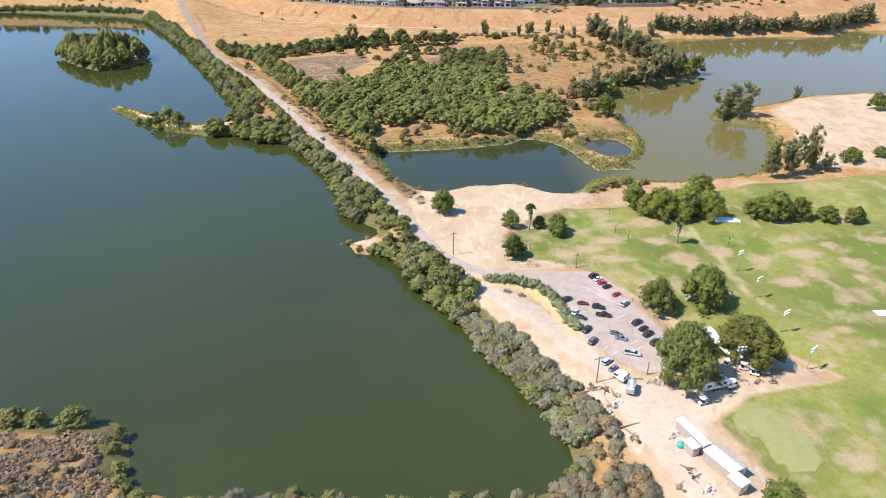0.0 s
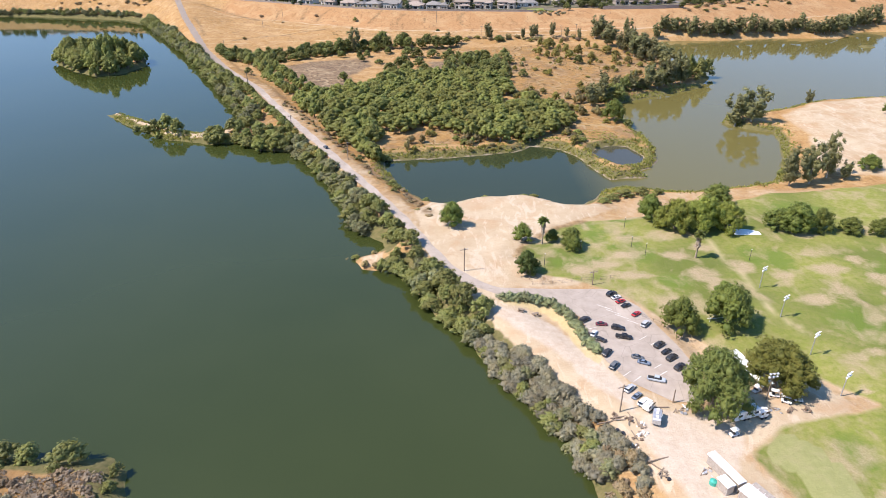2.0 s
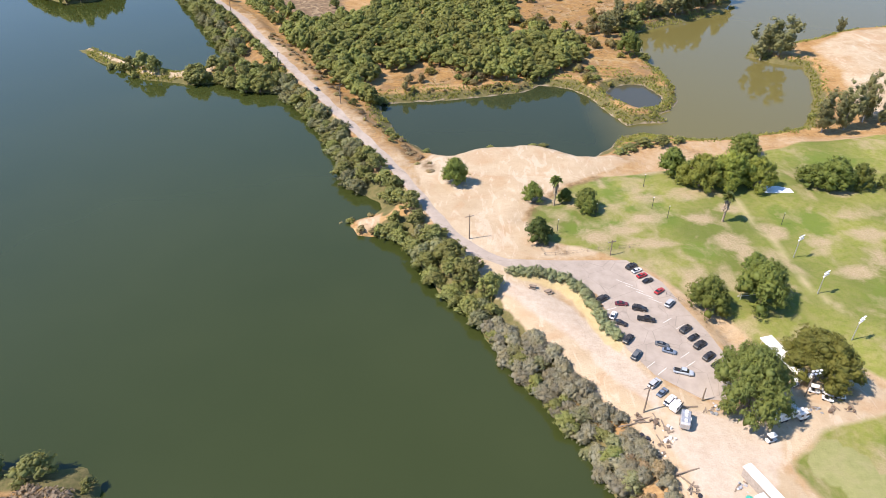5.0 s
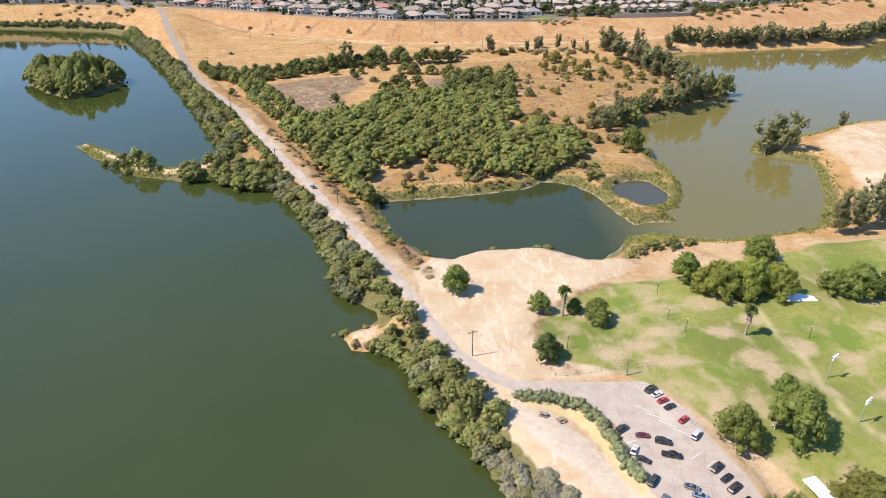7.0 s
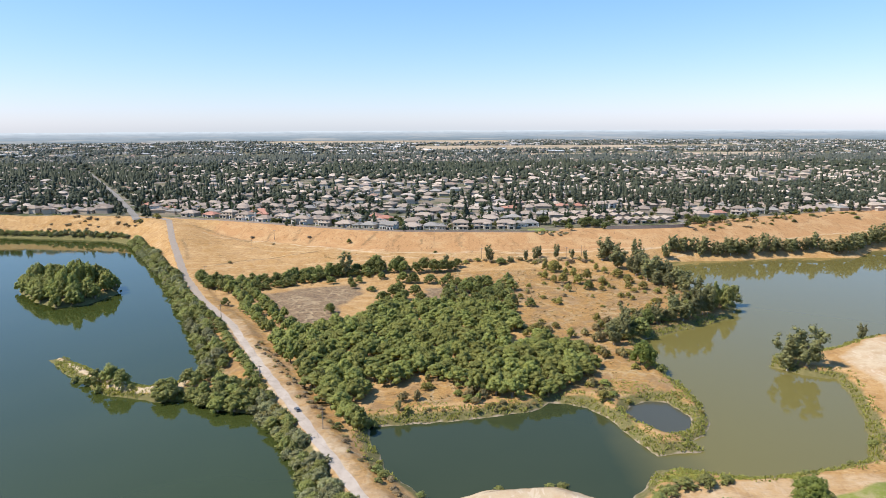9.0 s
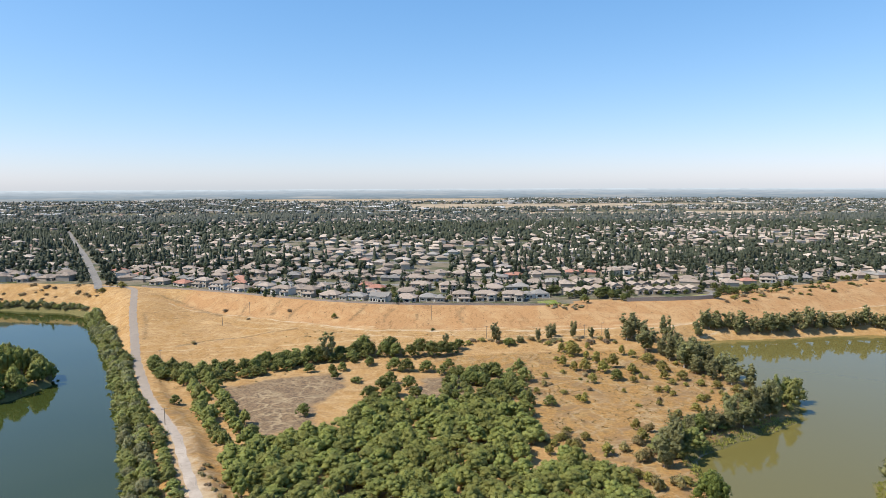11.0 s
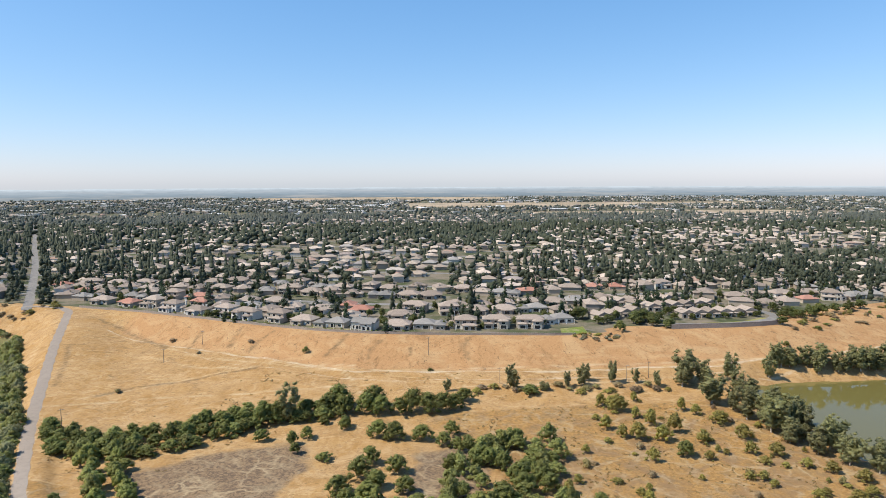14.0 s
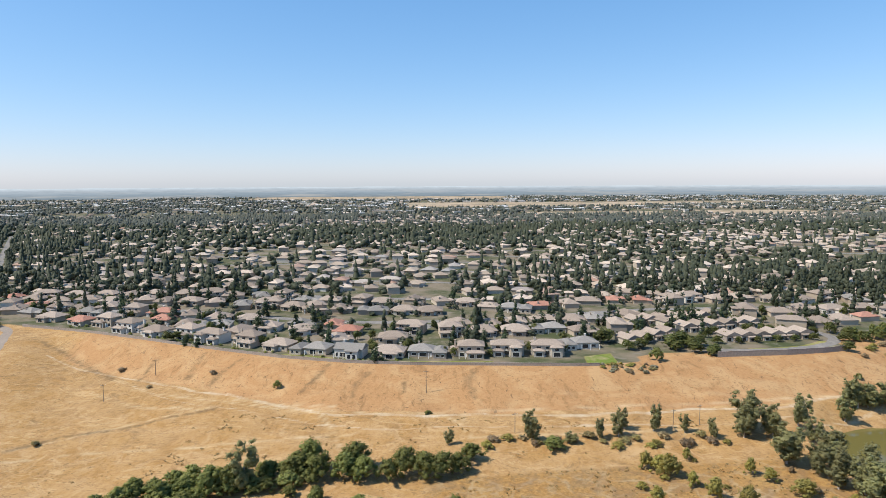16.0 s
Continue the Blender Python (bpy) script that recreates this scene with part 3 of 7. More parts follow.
town = soft(P[:, 1] - top_y - np.where(P[:, 0] > 228, 26, 4), 3) * (1 - soft(signed(P, SPUR), 3)) * (1 - yards)
road_d, _ = along(P, ALL_ROAD, False)
layer("lawn", np.maximum(yards, soft(signed(P, LAWN) + 2 * wavy(P, 14, 9), 4) * (edge > 3)))
PARK = [(-14, 236), (4, 176), (22, 142), (34, 126), (44, 98), (50, 66), (170, 66), (190, 264), (120, 262), (84, 258), (60, 250), (8, 254)]
layer("dirt", np.maximum.reduce([soft(signed(P, DIRT), 4), soft(signed(P, PARK), 3) * 0.48, soft(signed(P, EASTSAND), 5) * 0.62, soft(3.6 - road_d, 1.5) * (P[:, 1] < 560) * 0.55, soft(9 - road_d, 4) * (P[:, 1] < 430) * 0.46, soft(edge - 2.4, 1.2) * (P[:, 0] < -112) * (P[:, 1] > 322) * (P[:, 1] < 385) * (road_d > 12) * 0.9, soft(edge - 0.4, 1.0) * (np.hypot(P[:, 0] + 30, P[:, 1] - 204) < 8) * 0.62,
                                 soft(2.0 - np.abs(P[:, 1] - foot_y + 2 - 3 * wavy(P, 30, 1)), 1.5) * (P[:, 0] > -235) * 0.6,
                                 soft(1.4 - np.abs(P[:, 1] - foot_y + 14 - 5 * wavy(P, 45, 3)), 1.2) * (np.abs(P[:, 0] - 20) < 190) * 0.55]))
TRACKS = [[(-176, 660), (-145, 637), (-112, 626), (-80, 614), (-52, 608), (-24, 603), (3, 605), (30, 606), (58, 607), (86, 610), (129, 612), (157, 617), (190, 623)], [(-110, 629), (-80, 618), (-52, 612)],
          [(-58, 608), (-49, 589), (-45, 578), (-42, 569)], [(-1, 604), (6, 592), (10, 581)], [(8, 605), (7, 592)], [(10, 580), (53, 582), (105, 586), (150, 596)],
          [(-186, 567), (-166, 582), (-142, 599), (-125, 610), (-108, 618)], [(-196, 556), (-150, 571), (-90, 578), (-40, 584)], [(-178, 640), (-150, 622), (-120, 616)], [(-206, 556), (-228, 592), (-246, 625), (-262, 665)],
          [(89, 215), (88, 201), (89, 190), (90, 182), (91, 175), (90, 165), (94, 157)]]
DITCHES = [[(-257, 724), (-228, 705), (-198, 679), (-176, 662)], [(-254, 722), (-225, 702), (-196, 676), (-178, 660)], [(-162, 654), (-162, 669), (-161, 680)], [(-135, 654), (-135, 664), (-134, 678)], [(-44, 621), (-43, 631), (-39, 639)],
           [(-20, 622), (-20, 630)], [(-178, 573), (-164, 588), (-142, 595), (-125, 607), (-108, 615)], [(-60, 652), (-64, 640), (-70, 628)], [(-205, 585), (-222, 625), (-236, 655)],
           [(15, 640), (12, 628), (14, 616)], [(30, 182), (24, 190), (21, 200), (26, 211), (36, 220), (48, 226)], [(-20, 262), (-14, 246), (-8, 232)], [(10, 252), (24, 255), (36, 254)], [(-110, 666), (-118, 654), (-120, 645)]]


def lines(rows, half):
    return np.maximum.reduce([smooth((half + 0.6 * wavy(P, 8, 2) - along(P, q, False)[0]) / 1.2) for q in rows])


layer("track", 0.62 * lines(TRACKS, 1.2))
layer("ditch", lines(DITCHES, 1.9))
layer("rust", np.maximum.reduce([soft(signed(P, RUST), 8), soft(signed(P, HILL), 5) * 0.75, soft(15 - road_d, 3) * (P[:, 1] < 480) * (P[:, 1] > 215) * 0.85]))
layer("burnt", np.maximum(soft(signed(P, BURNT) + 3, 11), soft(signed(P, BURNT_B) + 3, 11)))
layer("slope", soft(P[:, 1] - foot_y, 5) * (1 - town) * soft(P[:, 0] + 225, 30))
layer("town", town)
fields = [(-125, 2800, 800, 3360), (270, 2165, 700, 2380), (830, 2180, 1190, 2435), (-740, 1722, -160, 1775), (-1100, 3900, 450, 4700), (790, 3010, 1430, 3390), (-2600, 3990, -1700, 4560)]
layer("field", np.maximum.reduce([soft(np.minimum.reduce([P[:, 0] - min(a, c), max(a, c) - P[:, 0], P[:, 1] - min(b, d), max(b, d) - P[:, 1]]), 25) for a, b, c, d in fields]))
layer("reed", soft(5.0 - edge, 3) * ((P[:, 0] > -36) | (P[:, 1] > 480)) * (np.hypot(P[:, 0] + 31, P[:, 1] - 204) > 10) * 0.75 * (P[:, 1] < 600) * (1 - soft(signed(P, DIRT) + 2, 2)) + soft(np.where((P[:, 0] < -112) & (P[:, 1] < 390), 3.0, 7.0) - edge, 1.5) * (np.hypot(P[:, 0] + 31, P[:, 1] - 204) > 9) * (P[:, 0] < 24) * (signed(P, LAKE_W) > -12) * 0.95 * (P[:, 1] > 96))
layer("mud", soft(0.3 - edge, 0.5) * (P[:, 0] > -34) * (P[:, 0] < 110) * (P[:, 1] > 240) * 0.8)
greens = [(71, 111, 5.8, 5.6), (74.2, 104, 5.2, 7.4)]
layer("green", np.maximum.reduce([soft(1 - np.hypot((P[:, 0] - a) / r, (P[:, 1] - b) / s), 0.08) for a, b, r, s in greens]))
layer("wear", 0.015 + 0.06 * soft(72 - P[:, 0], 20))
SANDY = [(119, 201, 6, 4), (130, 196, 4, 3.4), (119, 190, 7, 5), (115, 177, 4.4, 6), (102, 187, 4.4, 4.4), (92, 192, 5.5, 6), (78, 187, 6, 6), (54, 186, 10, 3.4), (48, 193, 7, 3.6), (55, 199, 4.4, 2.6),
         (61, 211, 7, 3.6), (52, 234, 9, 4.4), (65, 232, 8, 6), (30, 211, 7, 3.4), (40, 190, 7, 4.6), (73, 214, 8, 5.4), (73, 199, 6, 3.4), (106, 172, 7, 4), (109, 147, 4.4, 2.6), (103, 145, 3.6, 2.6), (132, 185, 6, 3.2),
         (129, 174, 4, 4), (98, 133, 2.6, 2), (81, 146, 4, 5.6), (86, 100, 6, 4), (123, 214, 5.4, 3), (80, 178, 4.4, 7), (62, 166, 5, 9), (66, 150, 5, 6), (84, 205, 5, 4), (150, 200, 8, 4), (165, 186, 7, 4), (148, 170, 6, 4), (176, 206, 9, 4)]
LUSH = [(68, 183, 6, 6.2), (44, 196, 7.5, 5), (61, 209, 4.4, 8), (54, 205, 3.4, 2.4), (62, 199, 6, 8), (35, 194, 6, 4), (48, 223, 5.4, 6), (72, 210, 2.2, 2), (55, 217, 2.2, 2), (61, 227, 6, 3), (33, 203, 6, 4), (50, 213, 5, 9),
        (98, 200, 5, 10), (106, 196, 6, 9), (112, 160, 12, 10), (72, 168, 9, 5), (84, 112, 6, 8), (100, 110, 10, 14), (140, 188, 12, 10), (130, 236, 16, 8), (83, 656, 14, 16)]


def blots(rows):
    return np.maximum.reduce([smooth(1.35 - np.hypot((P[:, 0] - a) / r, (P[:, 1] - b) / q)) for a, b, r, q in rows])


GRAVEL = [[(6, 172), (16, 168), (26, 162), (31, 152), (35, 143), (43, 132), (40, 124), (34, 132), (26, 147), (16, 159)], [(43, 126), (58, 122), (62, 116), (58, 108), (54, 100), (54, 88), (48, 88), (44, 104), (40, 116)]]
HEDGE_STRIP = [(14, 171), (26, 168), (30, 162), (32, 154), (33.5, 147), (36, 143), (37, 146), (35, 152), (33.5, 158), (31.5, 165), (28, 170), (18, 173)]
layer("gravel", np.maximum.reduce([soft(signed(P, q), 4) for q in GRAVEL]))
layer("straw", soft(signed(P, HEDGE_STRIP) + 0.8, 1.5))
layer("sand", blots(SANDY))
layer("lush", blots(LUSH))
tagged(new("ground", gm), "dry golden valley floor with lawns, dirt lot and bluff", "ground", kind="structure")


# ---- water ----
def sheet(name, poly, z, material, label):
    me = mesh(name, [(x, y, z) for x, y in poly], [list(range(len(poly)))], [material])
    return tagged(new(name, me), label, "water", kind="structure")


sheet("water_lake", [(-1100, 0), (0, 70), (60, 70), (40, 130), (0, 190), (-20, 238), (-100, 380), (-285, 740), (-1100, 800)], 0.0, M["water_w"], "calm dark green lake water with faint ripples")
sheet("water_pond", [(-12, 238), (64, 235), (80, 272.5), (78, 285), (60, 330), (-58, 330), (-50, 306)], 0.0, M["water_p"], "still dark green pond water")
sheet("water_pool", [(66, 312), (72, 322), (83, 327), (92, 325), (96, 306), (90, 293), (78, 290), (69, 300)], 0.03, M["water_g"], "shallow grey-brown pool water")
sheet("water_east", [(64, 235), (600, 250), (600, 700), (160, 620), (85, 400), (60, 330), (78, 285), (80, 272.5)], 0.0, M["water_p"], "murky olive lake water")


# ---- roads ----
def ribbon(name, pts, width, material, label, lift=0.06, category="road", drape=True):
    """A strip that follows the land along a line of corners."""
    pts = [Vector((*q[:2], 0)) for q in pts]
    line = []
    for a, b in zip(pts, pts[1:]):
        n = max(1, int((b - a).length / 3))
        line += [a.lerp(b, i / n) for i in range(n)]
    line.append(pts[-1])
    for _ in range(6):
        line = [line[0]] + [(a + 2 * b + c) / 4 for a, b, c in zip(line, line[1:], line[2:])] + [line[-1]]
    verts, faces = [], []
    for i, q in enumerate(line):
        d = (line[min(i + 1, len(line) - 1)] - line[max(i - 1, 0)]).normalized()
        s = Vector((-d.y, d.x, 0))
        for k in (-1, -0.5, 0, 0.5, 1):
            wob = 0.25 * math.sin(i * 1.3 + k * 5) if abs(k) == 1 else 0
            half = (width(q.y) if callable(width) else width) / 2
            v = q + s * (k * half + wob)
            verts.append((v.x, v.y, 0))
    z = land([(v[0], v[1]) for v in verts])
    for i in range(0, len(verts), 5):
        m = max(z[i:i + 5])
        for k in range(5):
            verts[i + k] = (verts[i + k][0], verts[i + k][1], m + lift - (0.04 if k in (0, 4) else 0))
    for i in range(len(line) - 1):
        for k in range(4):
            a = i * 5 + k
            faces.append((a, a + 1, a + 6, a + 5))
    ob = new(name, mesh(name, verts, faces, [material]))
    return tagged(ob, label, category, kind="structure") if label else ob


road = ribbon("road", ROAD, lambda y: float(np.interp(y, [400, 560], [3.9, 5.6])), M["asphalt"], "pale worn asphalt road along the levee", 0.1)
ribbon("road_top", [(-280, 735), (-291, 747), (-305, 753), (-323, 755)], 6.2, M["asphalt"], "pale worn asphalt road bending at the bluff top", 0.12)
ribbon("road_city", [(-318, 745), (-331, 770), (-381, 857), (-462, 997), (-621, 1260), (-856, 1653), (-1100, 2060)], 7.2, M["street"], "straight grey city street", 0.1)
lot = mesh("parking_lot", [(x, y, 5.08) for x, y in LOT], [list(range(len(LOT)))], [M["asphalt"]])
tagged(new("parking_lot", lot), "faded pale asphalt parking lot with worn bay lines", "parking lot", kind="structure")


# ---- distance ----
def backdrop():
    """The plain beyond the last built ground, 4.7 km away, up to the horizon: a glowing sheet with the haze put into
    its colours.
    """
    n = Nodes("painted_haze_glow")
    sep = n.add("ShaderNodeSeparateXYZ")
    n.link(n.place(), sep.inputs[0])
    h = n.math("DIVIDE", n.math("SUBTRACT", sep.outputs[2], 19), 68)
    # haze put into the colour: bluer below, paler towards the horizon
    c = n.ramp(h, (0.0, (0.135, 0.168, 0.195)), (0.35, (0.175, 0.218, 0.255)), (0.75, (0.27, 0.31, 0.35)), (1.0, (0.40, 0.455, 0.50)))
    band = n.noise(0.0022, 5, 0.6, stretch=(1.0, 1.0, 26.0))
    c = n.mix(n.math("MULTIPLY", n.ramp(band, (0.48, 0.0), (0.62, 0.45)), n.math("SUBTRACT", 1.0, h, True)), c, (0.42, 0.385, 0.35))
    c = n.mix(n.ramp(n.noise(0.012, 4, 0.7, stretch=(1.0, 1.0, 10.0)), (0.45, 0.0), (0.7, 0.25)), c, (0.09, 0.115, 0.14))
    # the sheet gives off these colours itself, no lamp lights it
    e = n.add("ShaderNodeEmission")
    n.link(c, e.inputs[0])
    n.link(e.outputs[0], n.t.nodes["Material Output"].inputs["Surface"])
    verts, faces = [], []
    for i in range(97):
        a = radians(-90 + 180 * i / 96)
        x, y = 4650 * math.sin(a), 150 + 4650 * math.cos(a)
        verts += [(x, y, 10), (x, y, 86 + 1.2 * math.sin(i * 1.7) + 0.8 * math.sin(i * 4.1))]
        if i:
            k = 2 * i
            faces.append((k - 2, k, k + 1, k - 1))
    tagged(new("backdrop", mesh("backdrop", verts, faces, [n.m])), "glowing backdrop painted as a hazy blue-grey plain at the horizon", "distance", kind="structure")


backdrop()


# ---- vegetation ----
def ico(level=1):
    bm = bmesh.new()
    bmesh.ops.create_icosphere(bm, subdivisions=level, radius=1)
    v = np.array([q.co[:] for q in bm.verts])
    f = np.array([[q.index for q in p.verts] for p in bm.faces])
    bm.free()
    return v, f


def quad_ball():
    """A ball of 24 quads."""
    bm = bmesh.new()
    bmesh.ops.create_cube(bm, size=2)
    bmesh.ops.subdivide_edges(bm, edges=bm.edges[:], cuts=1, use_grid_fill=True)
    bm.verts.index_update()
    v = np.array([q.co[:] for q in bm.verts])
    f = np.array([[q.index for q in p.verts] for p in bm.faces])
    bm.free()
    return v / np.linalg.norm(v, axis=1)[:, None], f


ICO1, BALL = ico(1), quad_ball()


def raw(name, verts, faces, material, normals=None):
    """A mesh from arrays of triangles or of quads, with normals of its own where given."""
    me = bpy.data.meshes.new(name)
    k = faces.shape[1]
    me.vertices.add(len(verts))
    me.vertices.foreach_set("co", verts.astype(np.float32).ravel())
    me.loops.add(faces.size)
    me.loops.foreach_set("vertex_index", faces.astype(np.int32).ravel())
    me.polygons.add(len(faces))
    me.polygons.foreach_set("loop_start", np.arange(0, faces.size, k))
    me.polygons.foreach_set("loop_total", np.full(len(faces), k))
    me.update(calc_edges=True)
    me.materials.append(material)
    if normals is not None:
        me.normals_split_custom_set_from_vertices(normals.astype(np.float32))
    return me


def crown(rng, lobes, leaves, leaf, droop=0.0, core=0.55):
    """Leaf sprays over a few dark inner lobes. lobes: rows of x, y, z, rx, rz. Returns verts, quads and the normals, which follow the crown's rounding."""
    lobes = np.array(lobes, float)
    V, F, N, n0 = [], [], [], 0
    mid = np.array([lobes[:, 0].mean(), lobes[:, 1].mean(), lobes[:, 2].mean() * 0.75])
    for x, y, z, rx, rz in lobes:
        v, f = BALL
        w = v * (core * (1 + 0.16 * rng.standard_normal((len(v), 1))))
        w = w * (rx, rx, rz) + (x, y, z)
        V.append(w)
        N.append(v)
        F.append(f + n0)
        n0 += len(w)
    # tufts over the lobes, a dozen leaf sprays to each
    area = lobes[:, 3] * lobes[:, 4]
    tufts = max(1, leaves // 12)
    pick = rng.choice(len(lobes), tufts, p=area / area.sum())
    d = rng.standard_normal((tufts, 3))
    d /= np.linalg.norm(d, axis=1)[:, None]
    d[:, 2] = np.where(d[:, 2] < -0.55, -d[:, 2], d[:, 2])
    L = lobes[pick]
    r = 0.62 + 0.44 * rng.random((tufts, 1)) ** 0.7
    heart = d * r * np.stack([L[:, 3], L[:, 3], L[:, 4]], 1) + L[:, :3]
    leaves = tufts * 12
    e = rng.standard_normal((leaves, 3))
    e /= np.linalg.norm(e, axis=1)[:, None]
    d, heart = np.repeat(d, 12, axis=0), np.repeat(heart, 12, axis=0)
    c = heart + e * leaf * (0.6 + 2.2 * rng.random((leaves, 1))) * (1, 1, 1 + 0.5 * droop)
    nrm = 0.8 * d + 0.7 * e + 0.3 * rng.standard_normal((leaves, 3))
    nrm[:, 2] += 0.5
    nrm /= np.linalg.norm(nrm, axis=1)[:, None]
    t = np.cross(nrm, rng.standard_normal((leaves, 3)))
    t[:, 2] -= droop
    t -= (t * nrm).sum(1, keepdims=True) * nrm
    t /= np.linalg.norm(t, axis=1)[:, None] + 1e-6
    b = np.cross(nrm, t)
    s = leaf * (0.6 + 0.8 * rng.random((leaves, 1)))
    ln = s * (1.25 + droop * 0.6)
    V.append(np.stack([c - t * ln, c - b * s * 0.5, c + t * ln * 0.9, c + b * s * 0.62], 1).reshape(-1, 3))
    F.append(np.arange(leaves * 4).reshape(-1, 4) + n0)
    out = c - mid
    out /= np.linalg.norm(out, axis=1)[:, None] + 1e-6
    N.append(np.repeat(0.45 * d + 0.30 * out + 0.55 * e + 0.25 * nrm, 4, axis=0))
    N = np.concatenate(N)
    return np.concatenate(V), np.concatenate(F), N / (np.linalg.norm(N, axis=1)[:, None] + 1e-6)


def limb(a, b, r0, r1, sides=6):
    a, b = Vector(a), Vector(b)
    q = (b - a).to_track_quat("Z", "Y")
    v = []
    for p, r in ((a, r0), (b, r1)):
        for i in range(sides):
            u = 2 * math.pi * i / sides
            v.append(p + q @ Vector((r * math.cos(u), r * math.sin(u), 0)))
    f = [(i, (i + 1) % sides, sides + (i + 1) % sides, sides + i) for i in range(sides)]
    return [tuple(p) for p in v], f


def limbs(name, pieces, material):
    verts, faces = [], []
    for p in pieces:
        v, f = limb(*p)
        faces += [tuple(i + len(verts) for i in q) for q in f]
        verts += v
    return mesh(name, verts, faces, [material], True)


def part(name, me, parent, label="", m=None):
    """One mesh as a part of a thing or of a part."""
    ob = new(name, me)
    ob.parent = parent
    if m is not None:
        ob.matrix_basis = m
    return tagged(ob, label)


def dome(rng, r, h, base, count, lobe=0.42, flat=0.95):
    """Lobes heaped in a full rounded crown of radius r, from the height base up to h."""
    out = [(0, 0, base + (h - base) * 0.42, r * 0.62, (h - base) * 0.40)]
    for i in range(count):
        e = (i + 0.35) / count
        a = i * 2.39996 + rng.random() * 0.9
        q = lobe * r * (0.78 + 0.5 * rng.random()) * (1.0 - 0.2 * e)
        rz = min(q * flat, (h - base) * 0.36)
        lift = math.sin(e ** 0.85 * math.pi / 2)
        w = (r - q * 0.8) * math.sqrt(max(0.0, 1 - lift * lift)) * (0.72 + 0.42 * rng.random())
        out.append((w * math.cos(a), w * math.sin(a), base + rz * 0.75 + (h - base - rz * 1.75) * lift * (0.8 + 0.28 * rng.random()), q, rz))
    return out


KINDS = {}


def plant(kind, seed, name, label, category, r, h, base, lobes, leaves, leaf, material, bark="bark", lobe=0.42, droop=0.0, trunk=0.05, group="", flat=0.95, shape=None, core=0.58):
    """A model plant of a kind, kept for copying; it stands at the origin, r and h in metres."""
    rng = np.random.default_rng(seed)
    heap = shape(rng) if shape else dome(rng, r, h, base, lobes, lobe, flat)
    v, f, nn = crown(rng, heap, leaves, leaf, droop, core)
    if category in ("shrub", "hedge"):
        root = tagged(new(name, raw(name, v, f, M[material], nn)), label, category, group)
        KINDS.setdefault(kind, []).append((root, r, h))
        root.location = (0, -3000 - 30 * len(KINDS), 0)
        return root
    root = tagged(new(name), label, category, group)
    pieces = []
    top = max(base + 0.35 * (h - base), 0.6)
    pieces.append(((0, 0, -0.4), (0.04 * r, 0.03 * r, top), trunk * h, trunk * h * 0.6))
    for x, y, z, q, _ in heap[:6]:
        pieces.append(((0.02 * r, 0.02 * r, top * 0.75), (x * 0.8, y * 0.8, z), trunk * h * 0.45, trunk * h * 0.12))
    part("trunk", limbs("trunk", pieces, M[bark]), root)
    part("crown", raw("crown", v, f, M[material], nn), root)
    KINDS.setdefault(kind, []).append((root, r, h))
    root.location = (0, -3000 - 30 * len(KINDS), 0)
    return root


PLACED = []


def set_plant(kind, x, y, height, radius, rng=random, z=None, label="", sink=0.1):
    """A copy of one of the models of a kind, at a size."""
    root, r, h = KINDS[kind][rng.randrange(len(KINDS[kind]))]
    PLACED.append((root, kind, x, y, height / h, radius / r, rng.uniform(0, 360), label, sink, z))


def grow_all():
    pts = np.array([(q[2], q[3]) for q in PLACED])
    hs = land(pts)
    for (root, kind, x, y, sz, sr, turn, label, sink, z), g in zip(PLACED, hs):
        c = copy_thing(root, pose(x, y, (g if z is None else z) - sink, 0, 0, turn))
        u = 0.86 + 0.3 * ((turn * 7.3) % 1.0)
        c.scale = (sr * u, sr / u, sz)
        if label:
            c["label"] = label
    for kind in KINDS.values():
        for root, _, _ in kind:
            for o in (*root.children_recursive, root):
                bpy.data.objects.remove(o)


def euc_shape(r, h, base, n):
    """Loose plumes on a few rising leaders, with gaps between them."""
    def make(rng):
        lead = [(rng.uniform(0, 6.28), rng.uniform(0.2, 0.55), rng.uniform(0.72, 1.0)) for _ in range(5)]
        lead[0] = (lead[0][0], 0.1, 1.0)
        out = []
        for i in range(n):
            a, lean, tall = lead[i % 5]
            u = 0.12 + 0.88 * ((i // 5) + 0.6 * rng.random()) / (n / 5)
            w = r * lean * min(1.0, u * 1.5)
            q = r * (0.19 + 0.15 * rng.random()) * (1.1 - 0.3 * u)
            x, y = math.cos(a) * w + rng.uniform(-1, 1) * r * 0.24, math.sin(a) * w + rng.uniform(-1, 1) * r * 0.24
            out.append((x, y, min(base + (h - base) * u * tall, h - q), q, q * 1.15))
        return out
    return make


for s in range(5):
    plant("willow", 10 + s, "willow", "dense green riverside willow in the thicket", "tree", 3.6, 8, 0.8, 22, 1900, 0.20, "willow", group="willow thicket", lobe=0.29, flat=1.3, core=0.72)
for s in range(3):
    plant("island", 16 + s, "island_tree", "dense green willow on the wooded island", "tree", 4.2, 9, 0.3, 20, 1600, 0.24, "willow", group="island trees", lobe=0.31, flat=1.2, core=0.72)
for s in range(4):
    plant("shrub", 30 + s, "levee_shrub", "grey-green bushy shrub on the levee bank", "shrub", 2.8, 4.2, 0.2, 20, 1300, 0.19, "shrub", group="levee shrubs", trunk=0.04, lobe=0.31)
for s in range(4):
    plant("olive", 40 + s, "levee_bush", "olive-green leafy bush on the levee bank", "shrub", 3.0, 5.0, 0.3, 21, 1450, 0.20, "olive", group="levee bushes", trunk=0.04, lobe=0.31)
